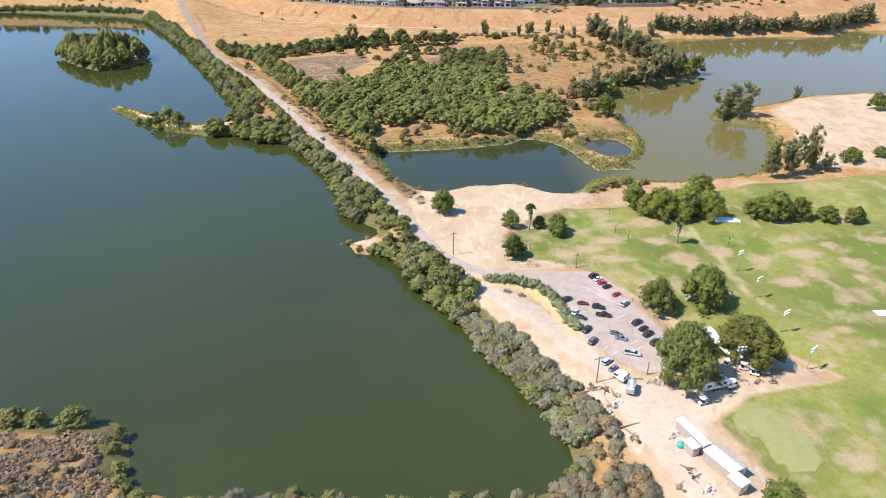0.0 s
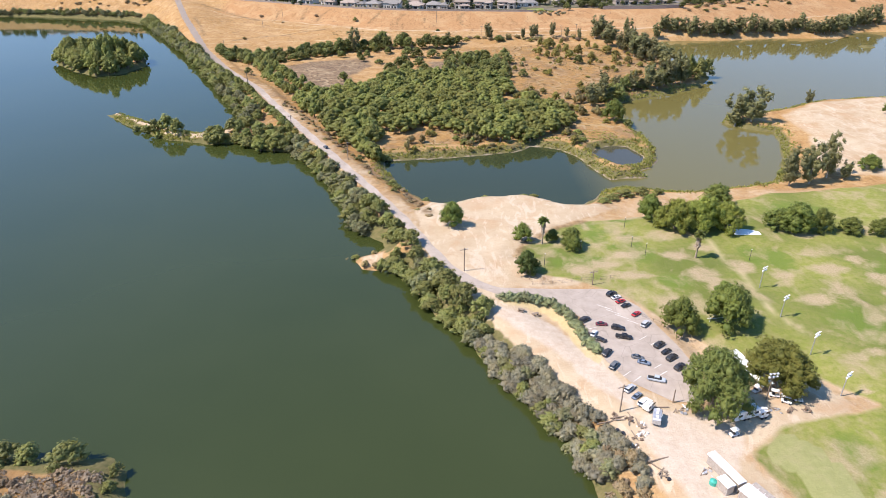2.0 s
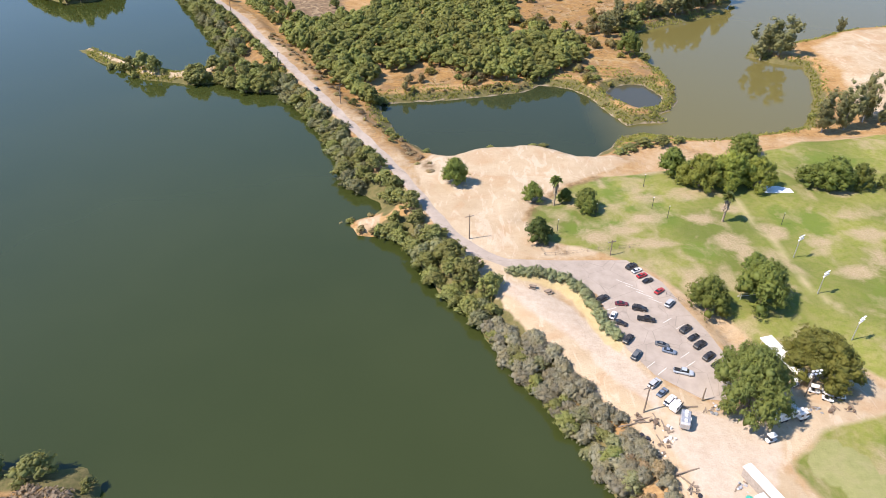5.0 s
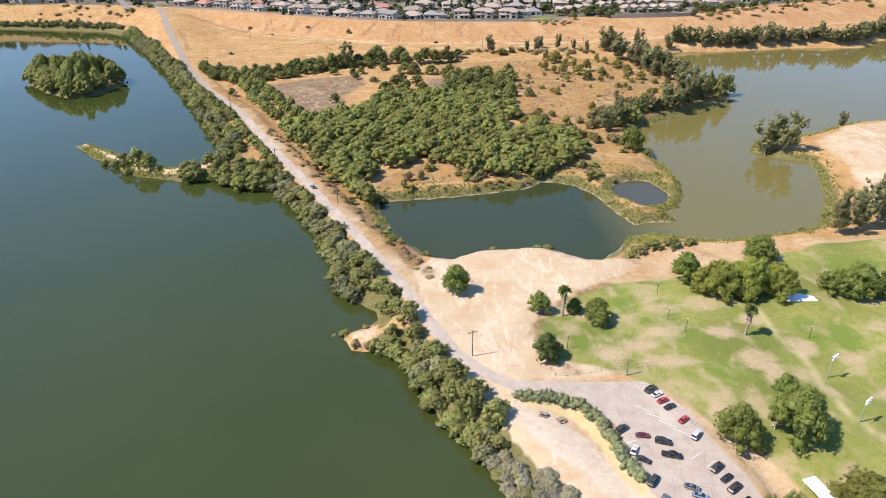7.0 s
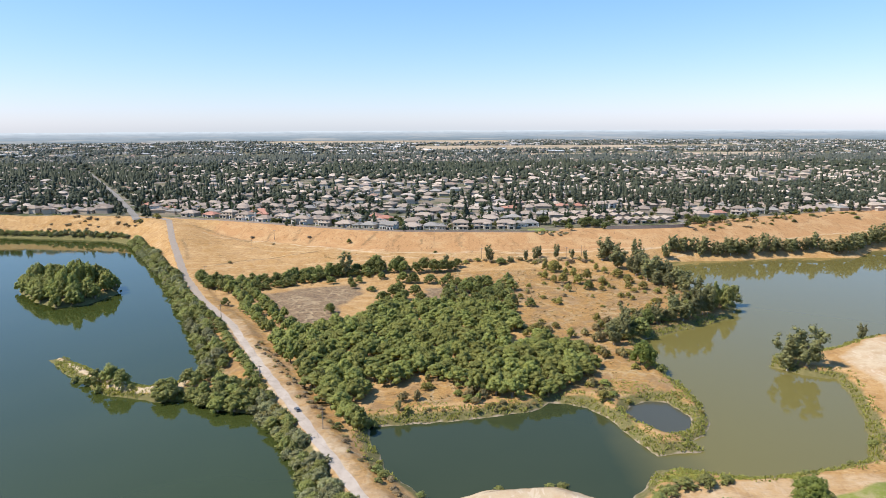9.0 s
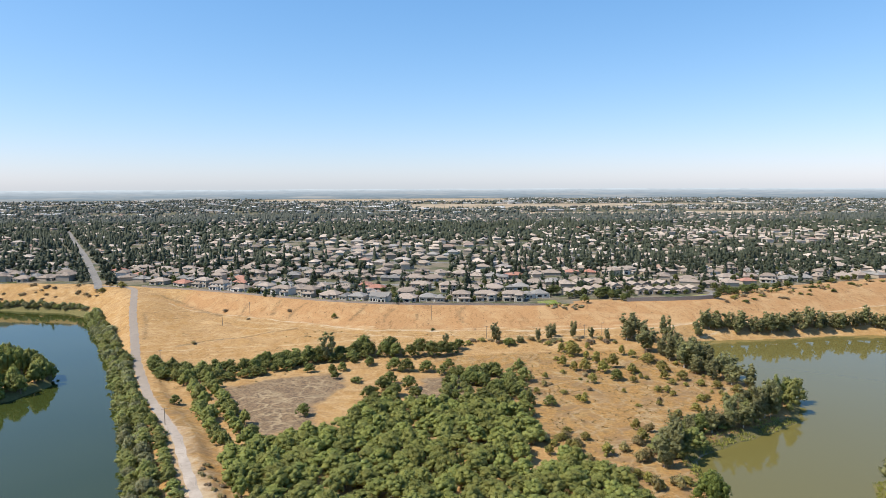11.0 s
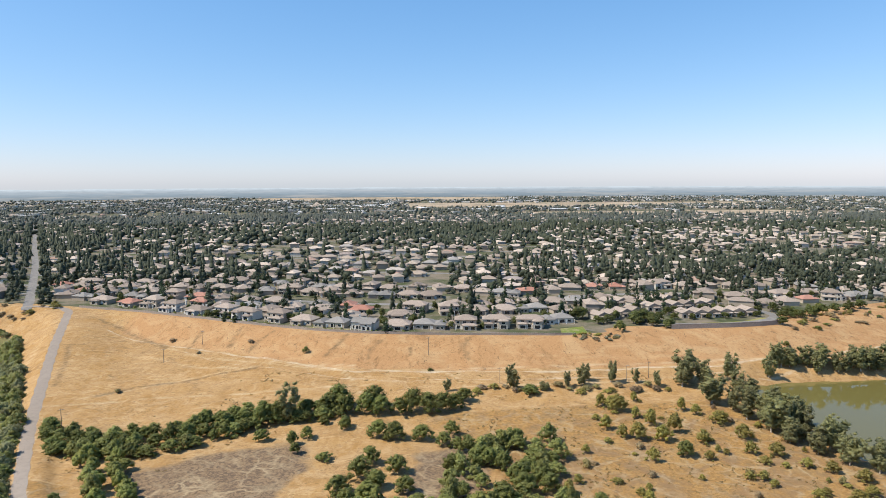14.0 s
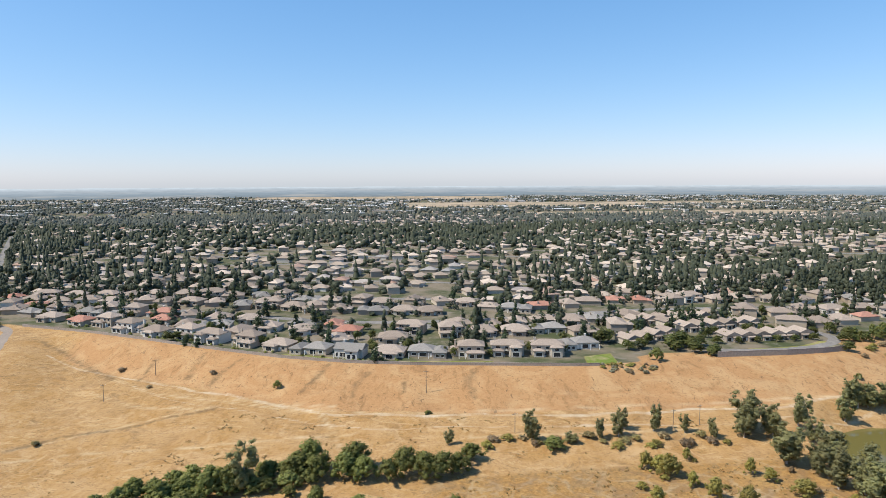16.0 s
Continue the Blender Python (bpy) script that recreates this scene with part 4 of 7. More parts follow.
for s in range(3):
    plant("bush", 50 + s, "field_bush", "round dark green bush in dry grass", "shrub", 3.0, 6.0, 0.4, 21, 1450, 0.20, "bushleaf", group="field bushes", trunk=0.045, lobe=0.31)
for s in range(3):
    plant("bushlight", 46 + s, "field_bush", "light green leafy bush beside darker ones", "shrub", 3.0, 6.0, 0.2, 21, 1450, 0.20, "olive", group="field bushes", trunk=0.045, lobe=0.31)
for s in range(3):
    plant("pale", 55 + s, "dry_bush", "pale yellow-green bush in dry grass", "shrub", 2.6, 4.6, 0.2, 18, 1300, 0.18, "pale_green", group="dry bushes", trunk=0.04, lobe=0.31)
for s in range(2):
    plant("straw", 58 + s, "straw_bush", "straw-coloured half-dry bush by the pond", "shrub", 2.4, 3.2, 0.1, 10, 560, 0.24, "pale", group="straw bushes", trunk=0.04)
for s in range(3):
    plant("euc", 60 + s, "eucalyptus", "tall grey-green eucalyptus with open crown", "tree", 6.0, 18, 3.0, 18, 3600, 0.27, "euc", "palebark", group="eucalyptus stand", trunk=0.018,
          shape=euc_shape(6.0, 18, 1.2, 40), droop=0.6)
for s in range(3):
    plant("park", 70 + s, "park_tree", "broad leafy green park tree", "tree", 6.0, 10, 0.2, 32, 8000, 0.19, "park", group="park trees", trunk=0.03, lobe=0.34)
for s in range(3):
    plant("droopy", 74 + s, "park_willow", "wide yellow-green drooping willow on the lawn", "tree", 7.5, 11.5, 0.2, 40, 16000, 0.19, "yellowwillow", group="park willows", trunk=0.03, droop=1.1, lobe=0.24, core=0.58)
plant("darktree", 78, "park_tree", "dense dark green rounded tree", "tree", 4.6, 8.5, 0.3, 20, 2200, 0.3, "darkleaf", trunk=0.03, lobe=0.34)
plant("bigwillow", 80, "weeping_tree", "huge light green weeping tree over the parking lot", "tree", 9.4, 17, 1.2, 44, 24000, 0.18, "weeping", trunk=0.035, droop=1.2, lobe=0.26, core=0.58)
plant("bigdark", 82, "shade_tree", "large dark green rounded shade tree", "tree", 9.0, 14, 1.2, 48, 22000, 0.19, "shade", trunk=0.035, lobe=0.24, core=0.60)
plant("grey", 84, "shoreline_shrub", "dusty grey brush heaped along the shore", "shrub", 3.0, 3.6, 0.0, 18, 2200, 0.155, "greybrush", group="grey shoreline brush", trunk=0.04)
plant("grey", 85, "shoreline_shrub", "dusty grey brush heaped along the shore", "shrub", 3.0, 3.6, 0.0, 18, 2200, 0.155, "greybrush", group="grey shoreline brush", trunk=0.04)
plant("brown", 86, "dead_brush", "brown half-dead brush on the bank", "shrub", 2.6, 3.0, 0.1, 9, 620, 0.24, "drybrush", group="dead brush", trunk=0.04)
for s in range(2):
    plant("oleander", 88 + s, "hedge_bush", "pale flowering oleander bush in the hedge", "hedge", 1.7, 2.6, 0.1, 7, 420, 0.22, "oleander", group="oleander hedge", trunk=0.03)


def cone_shape(r, h, n):
    def make(rng):
        out = []
        for i in range(n):
            u = i / n
            w = r * (1 - u) ** 0.8
            a = i * 2.4
            q = max(0.35, w * 0.62)
            out.append((math.cos(a) * w * 0.42, math.sin(a) * w * 0.42, h * (0.10 + 0.84 * u), q, max(q * 0.9, h * 0.07)))
        return out
    return make


for s in range(3):
    plant("conifer", 90 + s, "conifer", "tall dark conifer between houses", "tree", 2.6, 13, 0.8, 10, 420, 0.5, "conifer", group="town conifers", trunk=0.02, shape=cone_shape(2.6, 13, 10))
for s in range(3):
    plant("garden", 95 + s, "garden_tree", "leafy green garden tree between houses", "tree", 3.2, 6.5, 1.2, 8, 420, 0.45, "gardenleaf", group="garden trees", trunk=0.03)
for s in range(2):
    plant("gshrub", 98 + s, "garden_shrub", "clipped dark green garden shrub", "shrub", 1.5, 1.9, 0.1, 6, 180, 0.34, "willow", group="garden shrubs", trunk=0.04)

R = random.Random(4)

# park trees: kind, x, y, height, radius
for kind, x, y, h, r in [("park", 0, 221, 9.5, 5.0), ("park", 24, 211, 7, 3.6), ("park", 34, 210, 4.8, 2.8), ("park", 40, 206, 7, 4.4), ("darktree", 23, 188, 8, 4.4),
                         ("park", 72, 227, 10, 5.2), ("droopy", 79, 219, 11.5, 7.4), ("droopy", 88, 219, 12.5, 8.2), ("droopy", 97, 219, 10.5, 6.6), ("park", 102, 242, 9.5, 7.0),
                         ("park", 115, 220, 7.4, 5.4), ("park", 121, 217, 11, 7.0), ("park", 130, 218, 8.5, 5), ("park", 140, 217, 5.7, 5.0), ("park", 149, 215, 6, 4.5),
                         ("euc", 141, 264, 18, 6.6), ("euc", 151, 267, 19, 7.6), ("euc", 162, 274, 21, 6.0), ("euc", 168, 272, 9, 4.6),
                         ("euc", 155, 356, 18, 9), ("euc", 163, 355, 20, 10), ("euc", 215, 398, 9, 4.2), ("park", 61, 158, 11, 5.6), ("park", 75, 160, 12.5, 7.8),
                         ("park", 79, 174, 5.1, 3.6), ("bigwillow", 58.5, 126, 15.5, 9.4), ("bigdark", 77, 134.5, 13.5, 9.0), ("park", 64, 86, 7.8, 4.9), ("park", 244, 364, 10, 5.4),
                         ("park", 184, 281, 6.5, 5.4), ("park", 200, 286, 5, 4), ("park", 40, 203, 6, 3.2), ("euc", 92, 395, 15, 6), ("euc", 83, 386, 14, 6), ("park", 89, 356, 12, 7),
                         ("euc", 92, 404, 17, 6.4), ("euc", 104, 412, 12, 5), ("euc", 128, 427, 16, 6.8), ("euc", 139, 433, 18, 7.2), ("euc", 152, 440, 19, 6.8), ("euc", 116, 420, 13, 5.5)]:
    set_plant(kind, x, y, h, r * (0.88 if kind == "euc" else 0.98), R)

# scattered bushes and the rows north of the thicket
for x, y, h, r in [(-101, 521, 5, 2.6), (-80, 519, 6, 3.8), (-66, 515, 7, 3.0), (-63, 506, 5.5, 2.7), (-61, 522, 5.6, 3.5), (-56, 537, 4.5, 3.0), (-46, 534, 6, 3.0), (-50, 499, 3.8, 4.0),
                   (-69, 446, 7, 3.8), (2, 524, 7, 4), (8, 504, 8, 4.2), (1, 487, 8, 4.2), (17, 504, 9, 5.6), (29, 513, 8, 4), (21, 489, 8, 4.2), (35, 495, 7, 6), (41, 493, 6, 3.2),
                   (26, 468, 9, 5.6), (18, 461, 9, 5.6), (51, 458, 5.5, 3.8), (96, 500, 7.3, 4.4), (27, 481, 8, 4.6), (33, 477, 8, 5), (10, 493, 6, 3.4), (-40, 470, 8, 5), (-34, 482, 8.5, 5.4), (-27, 474, 8, 5),
                   (-20, 486, 8, 5), (-31, 495, 7.5, 4.6), (-36, 461, 7, 4.4), (-16, 470, 7, 4.4)]:
    set_plant("bush", x, y, h, r, R)
for x, y, h, r in [(75, 554, 7, 3.4), (82, 548, 9, 5), (79, 551, 7, 4), (93, 560, 5, 2.4), (88, 541, 6, 2.8), (71, 529, 7, 3.3), (76, 520, 6, 3.4), (92, 532, 8.2, 3.6), (82, 517, 8, 4.5), (92, 515, 7.5, 4.5),
                   (100, 524, 9, 4), (81, 495, 6, 3), (108, 512, 6.2, 3.8), (117, 543, 5.2, 3), (112, 548, 7, 2.6), (124, 533, 6.5, 5), (127, 516, 6.8, 4.4), (123, 501, 5.8, 3.2), (132, 498, 5.9, 4),
                   (124, 491, 3.2, 3), (56, 503, 4, 2.1), (47, 476, 3.8, 2.3), (42, 468, 6, 2.4), (69, 462, 4.4, 2.6), (116, 477, 4, 2.6), (145, 482, 5, 3.2), (152, 474, 5.4, 3.8), (140, 459, 5, 3.4),
                   (160, 458, 6, 4.2), (104, 496, 4, 2.6), (138, 487, 4, 3), (148, 464, 4, 3), (128, 462, 4, 2.6), (120, 448, 4.4, 3), (108, 440, 4, 3)]:
    set_plant("pale", x, y, h, r, R)
for i in range(36):
    set_plant(R.choice(["bushlight", "bushlight", "bush"]), R.uniform(-4, 44), R.uniform(456, 516), R.uniform(5.5, 8.5), R.uniform(3.6, 5.4), R)
for i in range(40):
    set_plant(R.choice(["pale", "pale", "brown", "straw"]), R.uniform(50, 150), R.uniform(440, 560), R.uniform(1.2, 3.4), R.uniform(1.2, 2.6), R)
front = [(-168, 506), (-145, 500), (-129, 503), (-107, 512), (-87, 532), (-76, 536), (-62, 540), (-48, 546)]
for depth, lo, hi in ((2, 5, 7.5), (10, 6, 9), (18, 6, 8.5)):
    for a, b in zip(front, front[1:]):
        if depth == 18 and a[0] > -100:
            continue
        n = max(1, round(math.dist(a, b) / 6.5))
        for i in range(n):
            q = (i + R.random()) / n
            set_plant(R.choice(["bush", "bush", "bushlight"]), a[0] + (b[0] - a[0]) * q - 0.3 * depth, a[1] + (b[1] - a[1]) * q + depth + R.uniform(-2, 2), R.uniform(lo, hi), R.uniform(3.8, 5.4), R)
for x, y, h, r in [(-56, 550, 11, 7), (-49, 548, 9.5, 6), (-52, 556, 12, 7), (-38, 549, 11, 6.4), (-31, 547, 9.5, 6), (-35, 555, 12, 6.6), (-22, 546, 9, 5), (-16, 550, 12, 6.4), (-9, 549, 11, 6), (-2, 549, 10.5, 6), (4, 552, 8, 5),
                   (9, 561, 7.5, 5.4), (43, 570, 5.5, 5.6), (-66, 549, 8, 5), (-175, 528, 7, 4), (-84, 538, 11, 6), (-78, 540, 11, 5.6), (-93, 537, 7, 4.8), (-101, 534, 8, 5.4), (-109, 534, 9, 5.8), (-30, 522, 8.5, 6), (-23, 520, 8, 5.6), (-11, 519, 7.5, 5.6),
                   (-46, 531, 6, 3), (-57, 538, 3, 2)]:
    set_plant("bush", x, y, h, r, R)
for x, y, h, r in [(-73, 542, 19, 7), (1, 574, 7, 2.6), (35, 576, 14, 5), (64, 578, 9, 3.4), (72, 580, 11, 2.2), (88, 584, 12, 4.6), (101, 583, 8.5, 2.6), (76, 586, 10, 2.2), (50, 574, 5, 4),
                   (129, 584, 18, 9), (124, 578, 16, 7), (136, 578, 15, 7), (130, 556, 16.5, 9), (152, 588, 15, 4.6), (139, 538, 16, 7), (143, 524, 19, 9), (149, 521, 18, 6), (152, 514, 8.4, 4.2), (157, 504, 15, 3.8),
                   (161, 500, 10.5, 4), (138, 548, 12, 6), (146, 534, 14, 7), (160, 597, 8.5, 3.6), (184, 606, 13.5, 4.4), (111, 578, 9, 3), (150, 560, 12, 6), (156, 546, 13, 6), (160, 534, 13, 6.4), (157, 520, 14, 6), (163, 511, 13, 5.6), (150, 500, 12, 6), (156, 489, 13, 6), (163, 482, 14, 6), (146, 552, 11, 5.4), (151, 574, 11, 5), (145, 512, 12, 6), (150, 532, 13, 6)]:
    set_plant("euc", x, y, h, max(r, 0.36 * h), R)
for i in range(22):
    set_plant(R.choice(["straw", "brown", "pale", "brown"]), 16 + 100 * i / 21 + R.uniform(-3, 3), 573 + R.uniform(-3, 6), R.uniform(1.5, 3.5), R.uniform(2, 3.6), R)
# trees and bushes along the cape
for i in range(30):
    q = i / 29
    x, y = float(np.interp(q, [0, 0.3, 0.7, 1], [86, 106, 146, 176])) + R.uniform(-4, 3), float(np.interp(q, [0, 0.3, 0.7, 1], [392, 414, 437, 462])) + R.uniform(-2, 8)
    if shore(np.array([(x, y)]))[0] > 0.5:
        set_plant(R.choice(["euc", "bushlight", "bush"]), x, y, R.uniform(5, 10) if q < 0.55 else R.uniform(8, 17), R.uniform(4, 6.4), R)
# stand along the north shore of the olive lake
for i in range(44):
    x = 190 + i * 5.2 + R.uniform(-2, 2)
    y = float(np.interp(x, [190, 240, 292, 349, 385, 430], [610, 611, 621, 621, 655, 664])) + R.uniform(0, 7)
    set_plant("euc", x, y, R.uniform(9, 16), R.uniform(5.2, 7.6), R)

# willow thicket
pts = []
for _ in range(9000):
    x, y = R.uniform(-95, 72), R.uniform(282, 500)
    if inside(np.array([(x, y)]), THICKET)[0] and all((x - a) ** 2 + (y - b) ** 2 > 27 for a, b in pts):
        pts.append((x, y))
dist = shore(np.array(pts))
for (x, y), d in zip(pts[:235], dist):
    if d > 3:
        set_plant("willow", x, y, R.uniform(6.0, 9.6), R.uniform(4.9, 6.3), R)
# straw and green bushes between the thicket and the pond
for i in range(46):
    x = R.uniform(-24, 70)
    y = R.uniform(314, 345) if x > -12 else R.uniform(308, 322)
    if not inside(np.array([(x, y)]), THICKET)[0] and shore(np.array([(x, y)]))[0] > 4:
        set_plant(R.choice(["straw", "pale", "willow", "straw"]), x, y, R.uniform(2, 4.5), R.uniform(1.8, 3.2), R)
for i in range(44):
    x, y = R.uniform(40, 96), R.uniform(350, 425)
    if not inside(np.array([(x, y)]), THICKET)[0] and shore(np.array([(x, y)]))[0] > 5:
        set_plant(R.choice(["straw", "pale", "pale", "shrub"]), x, y, R.uniform(2.5, 6), R.uniform(2, 3.6), R)
# trees on the east side of the road
for t in np.linspace(0, 1, 46):
    x, y = -30 - 118 * t, 285 + 220 * t
    rd = along(np.array([(x, y)]), ROAD, False)[0][0]
    x += 14 - rd + R.uniform(0, 7) if rd < 14 else R.uniform(-2, 4)
    if shore(np.array([(x, y)]))[0] > 3 and R.random() < (0.95 if t < 0.5 else 0.75):
        set_plant(R.choice(["willow", "willow", "olive"]), x, y, R.uniform(5, 8.5), R.uniform(3, 4.6), R)
for t in np.linspace(0.42, 0.97, 26):
    x, y = -22 - 118 * t + R.uniform(-2, 4), 290 + 222 * t + R.uniform(-3, 3)
    set_plant("willow", x, y, R.uniform(5, 8), R.uniform(3, 4.4), R)


# levee shrubs between the lake and the road
def fringe(line, every, inland, kinds, hs, rs, skip=()):
    pts = [Vector((*q, 0)) for q in line]
    for a, b in zip(pts, pts[1:]):
        n = max(1, round((b - a).length / every))
        side = Vector(((b - a).y, -(b - a).x, 0)).normalized()
        for i in range(n):
            q = a.lerp(b, (i + R.uniform(0.1, 0.9)) / n)
            for lo, hi in inland:
                p = q + side * -R.uniform(lo, hi)
                if any((p.x - x) ** 2 + (p.y - y) ** 2 < r * r for x, y, r in skip):
                    continue
                if along(np.array([(p.x, p.y)]), ROAD, False)[0][0] < 3.9:
                    continue
                big = R.uniform(0.75, 1.2)
                set_plant(R.choice(kinds), p.x, p.y, R.uniform(*hs) * big, R.uniform(*rs) * big, R)


ws = LAKE_W
fringe(ws[1:6], 4.6, [(-1, 1), (4, 7)], ["olive", "olive", "shrub"], (4.8, 7.2), (3.4, 4.8))
fringe(ws[12:16], 5, [(-1, 1), (4, 9)], ["olive", "willow"], (4, 7), (3.2, 4.8))
fringe(ws[15:22], 4.2, [(-1.2, 0.6), (3, 6)], ["olive", "shrub", "shrub"], (3.6, 5.8), (2.8, 4.2))
fringe(ws[26:31], 4.0, [(-0.6, 1.4), (4, 7)], ["olive", "olive", "shrub"], (4, 6.5), (3.0, 4.4), skip=((-33, 205, 9), (-26, 203, 5)))
fringe(ws[30:33], 3.2, [(-1, 0.8), (2.4, 4.6)], ["grey", "olive", "olive", "shrub"], (2.8, 5), (2.2, 3.4))
fringe(ws[32:40], 2.2, [(-1, 0.8), (2, 3.6)], ["grey", "grey", "grey", "grey", "shrub", "olive"], (2.4, 4.0), (2.2, 3.1))
fringe(ws[33:40], 2.2, [(4, 5.5), (6, 8)], ["grey", "grey", "grey", "grey", "grey", "brown"], (1.8, 3.2), (1.9, 2.7))
for i in range(170):
    x, y = R.uniform(22, 44), R.uniform(78, 113)
    if signed(np.array([(x, y)]), BRUSH)[0] > 0.5 and shore(np.array([(x, y)]))[0] > 1:
        set_plant(R.choice(["grey", "grey", "grey", "brown"]) if x < 42 else "brown", x, y, *((R.uniform(1.6, 3.0), R.uniform(1.7, 2.5)) if x < 42 else (R.uniform(0.5, 1.3), R.uniform(0.9, 1.6))), R)
# shrubs that lean over the road's west edge
for t in np.linspace(0, 1, 64):
    y = 262 + 270 * t + R.uniform(-2, 2)
    x = float(np.interp(y, [q[1] for q in ROAD[::-1]], [q[0] for q in ROAD[::-1]]))
    set_plant(R.choice(["olive", "shrub", "olive", "pale"] if y < 330 else ["olive", "olive", "willow"]), x - R.uniform(5.2, 7.4), y - R.uniform(1.5, 3.5), R.uniform(3.2, 5.4), R.uniform(2.5, 3.6), R)
# low dry brush on the verge east of the road
for t in np.linspace(0, 1, 60):
    x, y = float(np.interp(t, [0, 0.5, 1], [-16, -62, -105])), float(np.interp(t, [0, 0.5, 1], [232, 311, 388]))
    set_plant(R.choice(["brown", "brown", "straw"]), x + R.uniform(6, 11), y + R.uniform(-2, 4), R.uniform(0.5, 1.4), R.uniform(0.9, 1.9), R)
fringe(ws[40:46], 6, [(0.5, 2)], ["olive", "grey"], (2.4, 4), (1.8, 2.6))
for x, y, h, r in [(-21, 216, 5.5, 4.2), (-18, 212, 5, 3.6), (-14, 207, 6, 4.2), (-23, 224, 6, 4), (-27, 232, 6, 4.2), (-30, 240, 5.5, 3.8), (-20, 222, 5, 3.5), (-12, 199, 5, 3.8), (-7, 190, 6, 4.4),
                   (-2, 180, 7, 4.6), (3, 172, 7.5, 4.6), (8, 166, 6, 4), (-112, 338, 6.5, 5), (-104, 341, 7, 5), (-97, 335, 6, 4.5), (-90, 330, 6.5, 4.5), (-84, 328, 6, 4), (-146, 340, 8.5, 5),
                   (-154, 343, 6.5, 4.4), (-160, 345, 4, 3), (-166, 348, 3.6, 2.6), (-33, 206, 1.6, 1.8), (-150, 336, 3.4, 2.4), (-135, 334, 2.4, 2), (-140, 337, 7, 4.4), (-100, 322, 5.5, 4.4), (-95, 326, 6, 4.6), (-118, 332, 5, 4), (-122, 330, 4, 3), (-84, 320, 5.5, 4), (-78, 320, 5, 3.6), (-108, 346, 6, 4), (-112, 352, 6, 4)]:
    set_plant("olive", x, y, h, r, R)
# wooded island
for i in range(300):
    x, y = R.uniform(-303, -223), R.uniform(468, 550)
    d = signed(np.array([(x, y)]), ISLAND)[0]
    if d > 0.2 and (d < 7 or i % 3 == 0):
        set_plant("island", x, y, min(9 + d * 0.5, 17) * R.uniform(0.85, 1.1), R.uniform(4.2, 5.6), R)
# hill on the near peninsula, its rim of bushes and its dry brush
for x, y, h, r in [(-97, 113, 5, 3.8), (-92, 113, 4.4, 3.4), (-83, 112, 5.6, 4.0), (-72, 110, 2.6, 1.8), (-71, 105, 2.4, 1.8), (-68, 100, 2.8, 1.9), (-66, 96, 2.8, 2.1), (-63, 93, 3, 2.2), (-100, 112, 3, 2.4)]:
    set_plant("olive", x, y, h, r, R)
for i in range(70):
    x, y = R.uniform(-128, -68), R.uniform(80, 112)
    if signed(np.array([(x, y)]), HILL)[0] > 2:
        set_plant(R.choice(["brown", "brown", "grey"]), x, y, R.uniform(0.7, 1.5), R.uniform(0.9, 1.9), R)
for i in range(26):
    set_plant(R.choice(["grey", "olive", "brown"]), -62 + i * 3.3 + R.uniform(-1, 1), 90 + R.uniform(-2.5, 1), R.uniform(2, 3.4), R.uniform(1.6, 2.6), R)
# north shore of the green lake
for i in range(64):
    x = -560 + i * 3.9
    y = float(np.interp(x, [-560, -459, -392, -330, -303], [742, 746, 735, 722, 703])) + R.uniform(1, 5)
    set_plant(R.choice(["olive", "shrub"]), x, y, R.uniform(3.5, 6.5), R.uniform(2.8, 4.4), R)
# oleander hedge round the parking lot
hedge = [(14, 172.5), (21, 171.5), (28, 169.5), (31.5, 164), (33.5, 157.5), (34.8, 151), (37, 146)]
for a, b in zip(hedge, hedge[1:]):
    n = max(2, round(math.dist(a, b) / 1.15))
    for i in range(n):
        t = (i + R.uniform(0.2, 0.8)) / n
        set_plant("oleander", a[0] + (b[0] - a[0]) * t + R.uniform(-0.5, 0.5), a[1] + (b[1] - a[1]) * t + R.uniform(-0.5, 0.5), R.uniform(1.9, 2.9), R.uniform(1.35, 1.9), R)
# shore bushes of the pond and the olive lake
for x, y, h, r in [(14, 257, 1.6, 1.8), (34, 259, 1.8, 2.2), (30, 258, 1.4, 1.6), (-10, 252, 1.8, 1.8), (-24, 262, 3, 2.2), (-22, 260, 2.4, 2), (64, 250, 2.6, 3.4), (70, 253, 3.2, 3.8), (77, 254, 3.6, 3.6),
                   (60, 247, 2, 3), (84, 256, 2.4, 2.8), (-33, 297, 5, 3), (-30, 301, 4, 2.6), (-37, 300, 6, 3.4), (96, 352, 4, 3), (101, 345, 2, 1.8), (112, 262, 1.6, 2.2), (130, 268, 1.8, 2), (147, 283, 2, 2.4),
                   (-41, 292, 3, 2.2), (-23, 255, 1.6, 1.6)]:
    set_plant("olive", x, y, h, r, R)
for i in range(46):
    t = R.random()
    x, y = (R.uniform(-26, 34), 0) if t < 0.5 else (R.uniform(62, 102), 1)
    y = 307 + (x + 26) * 0.14 + R.uniform(-2, 3) if y == 0 else R.uniform(283, 345)
    if 0.3 < shore(np.array([(x, y)]))[0] < 5:
        set_plant(R.choice(["straw", "pale"]), x, y, R.uniform(0.8, 1.8), R.uniform(1, 2), R)
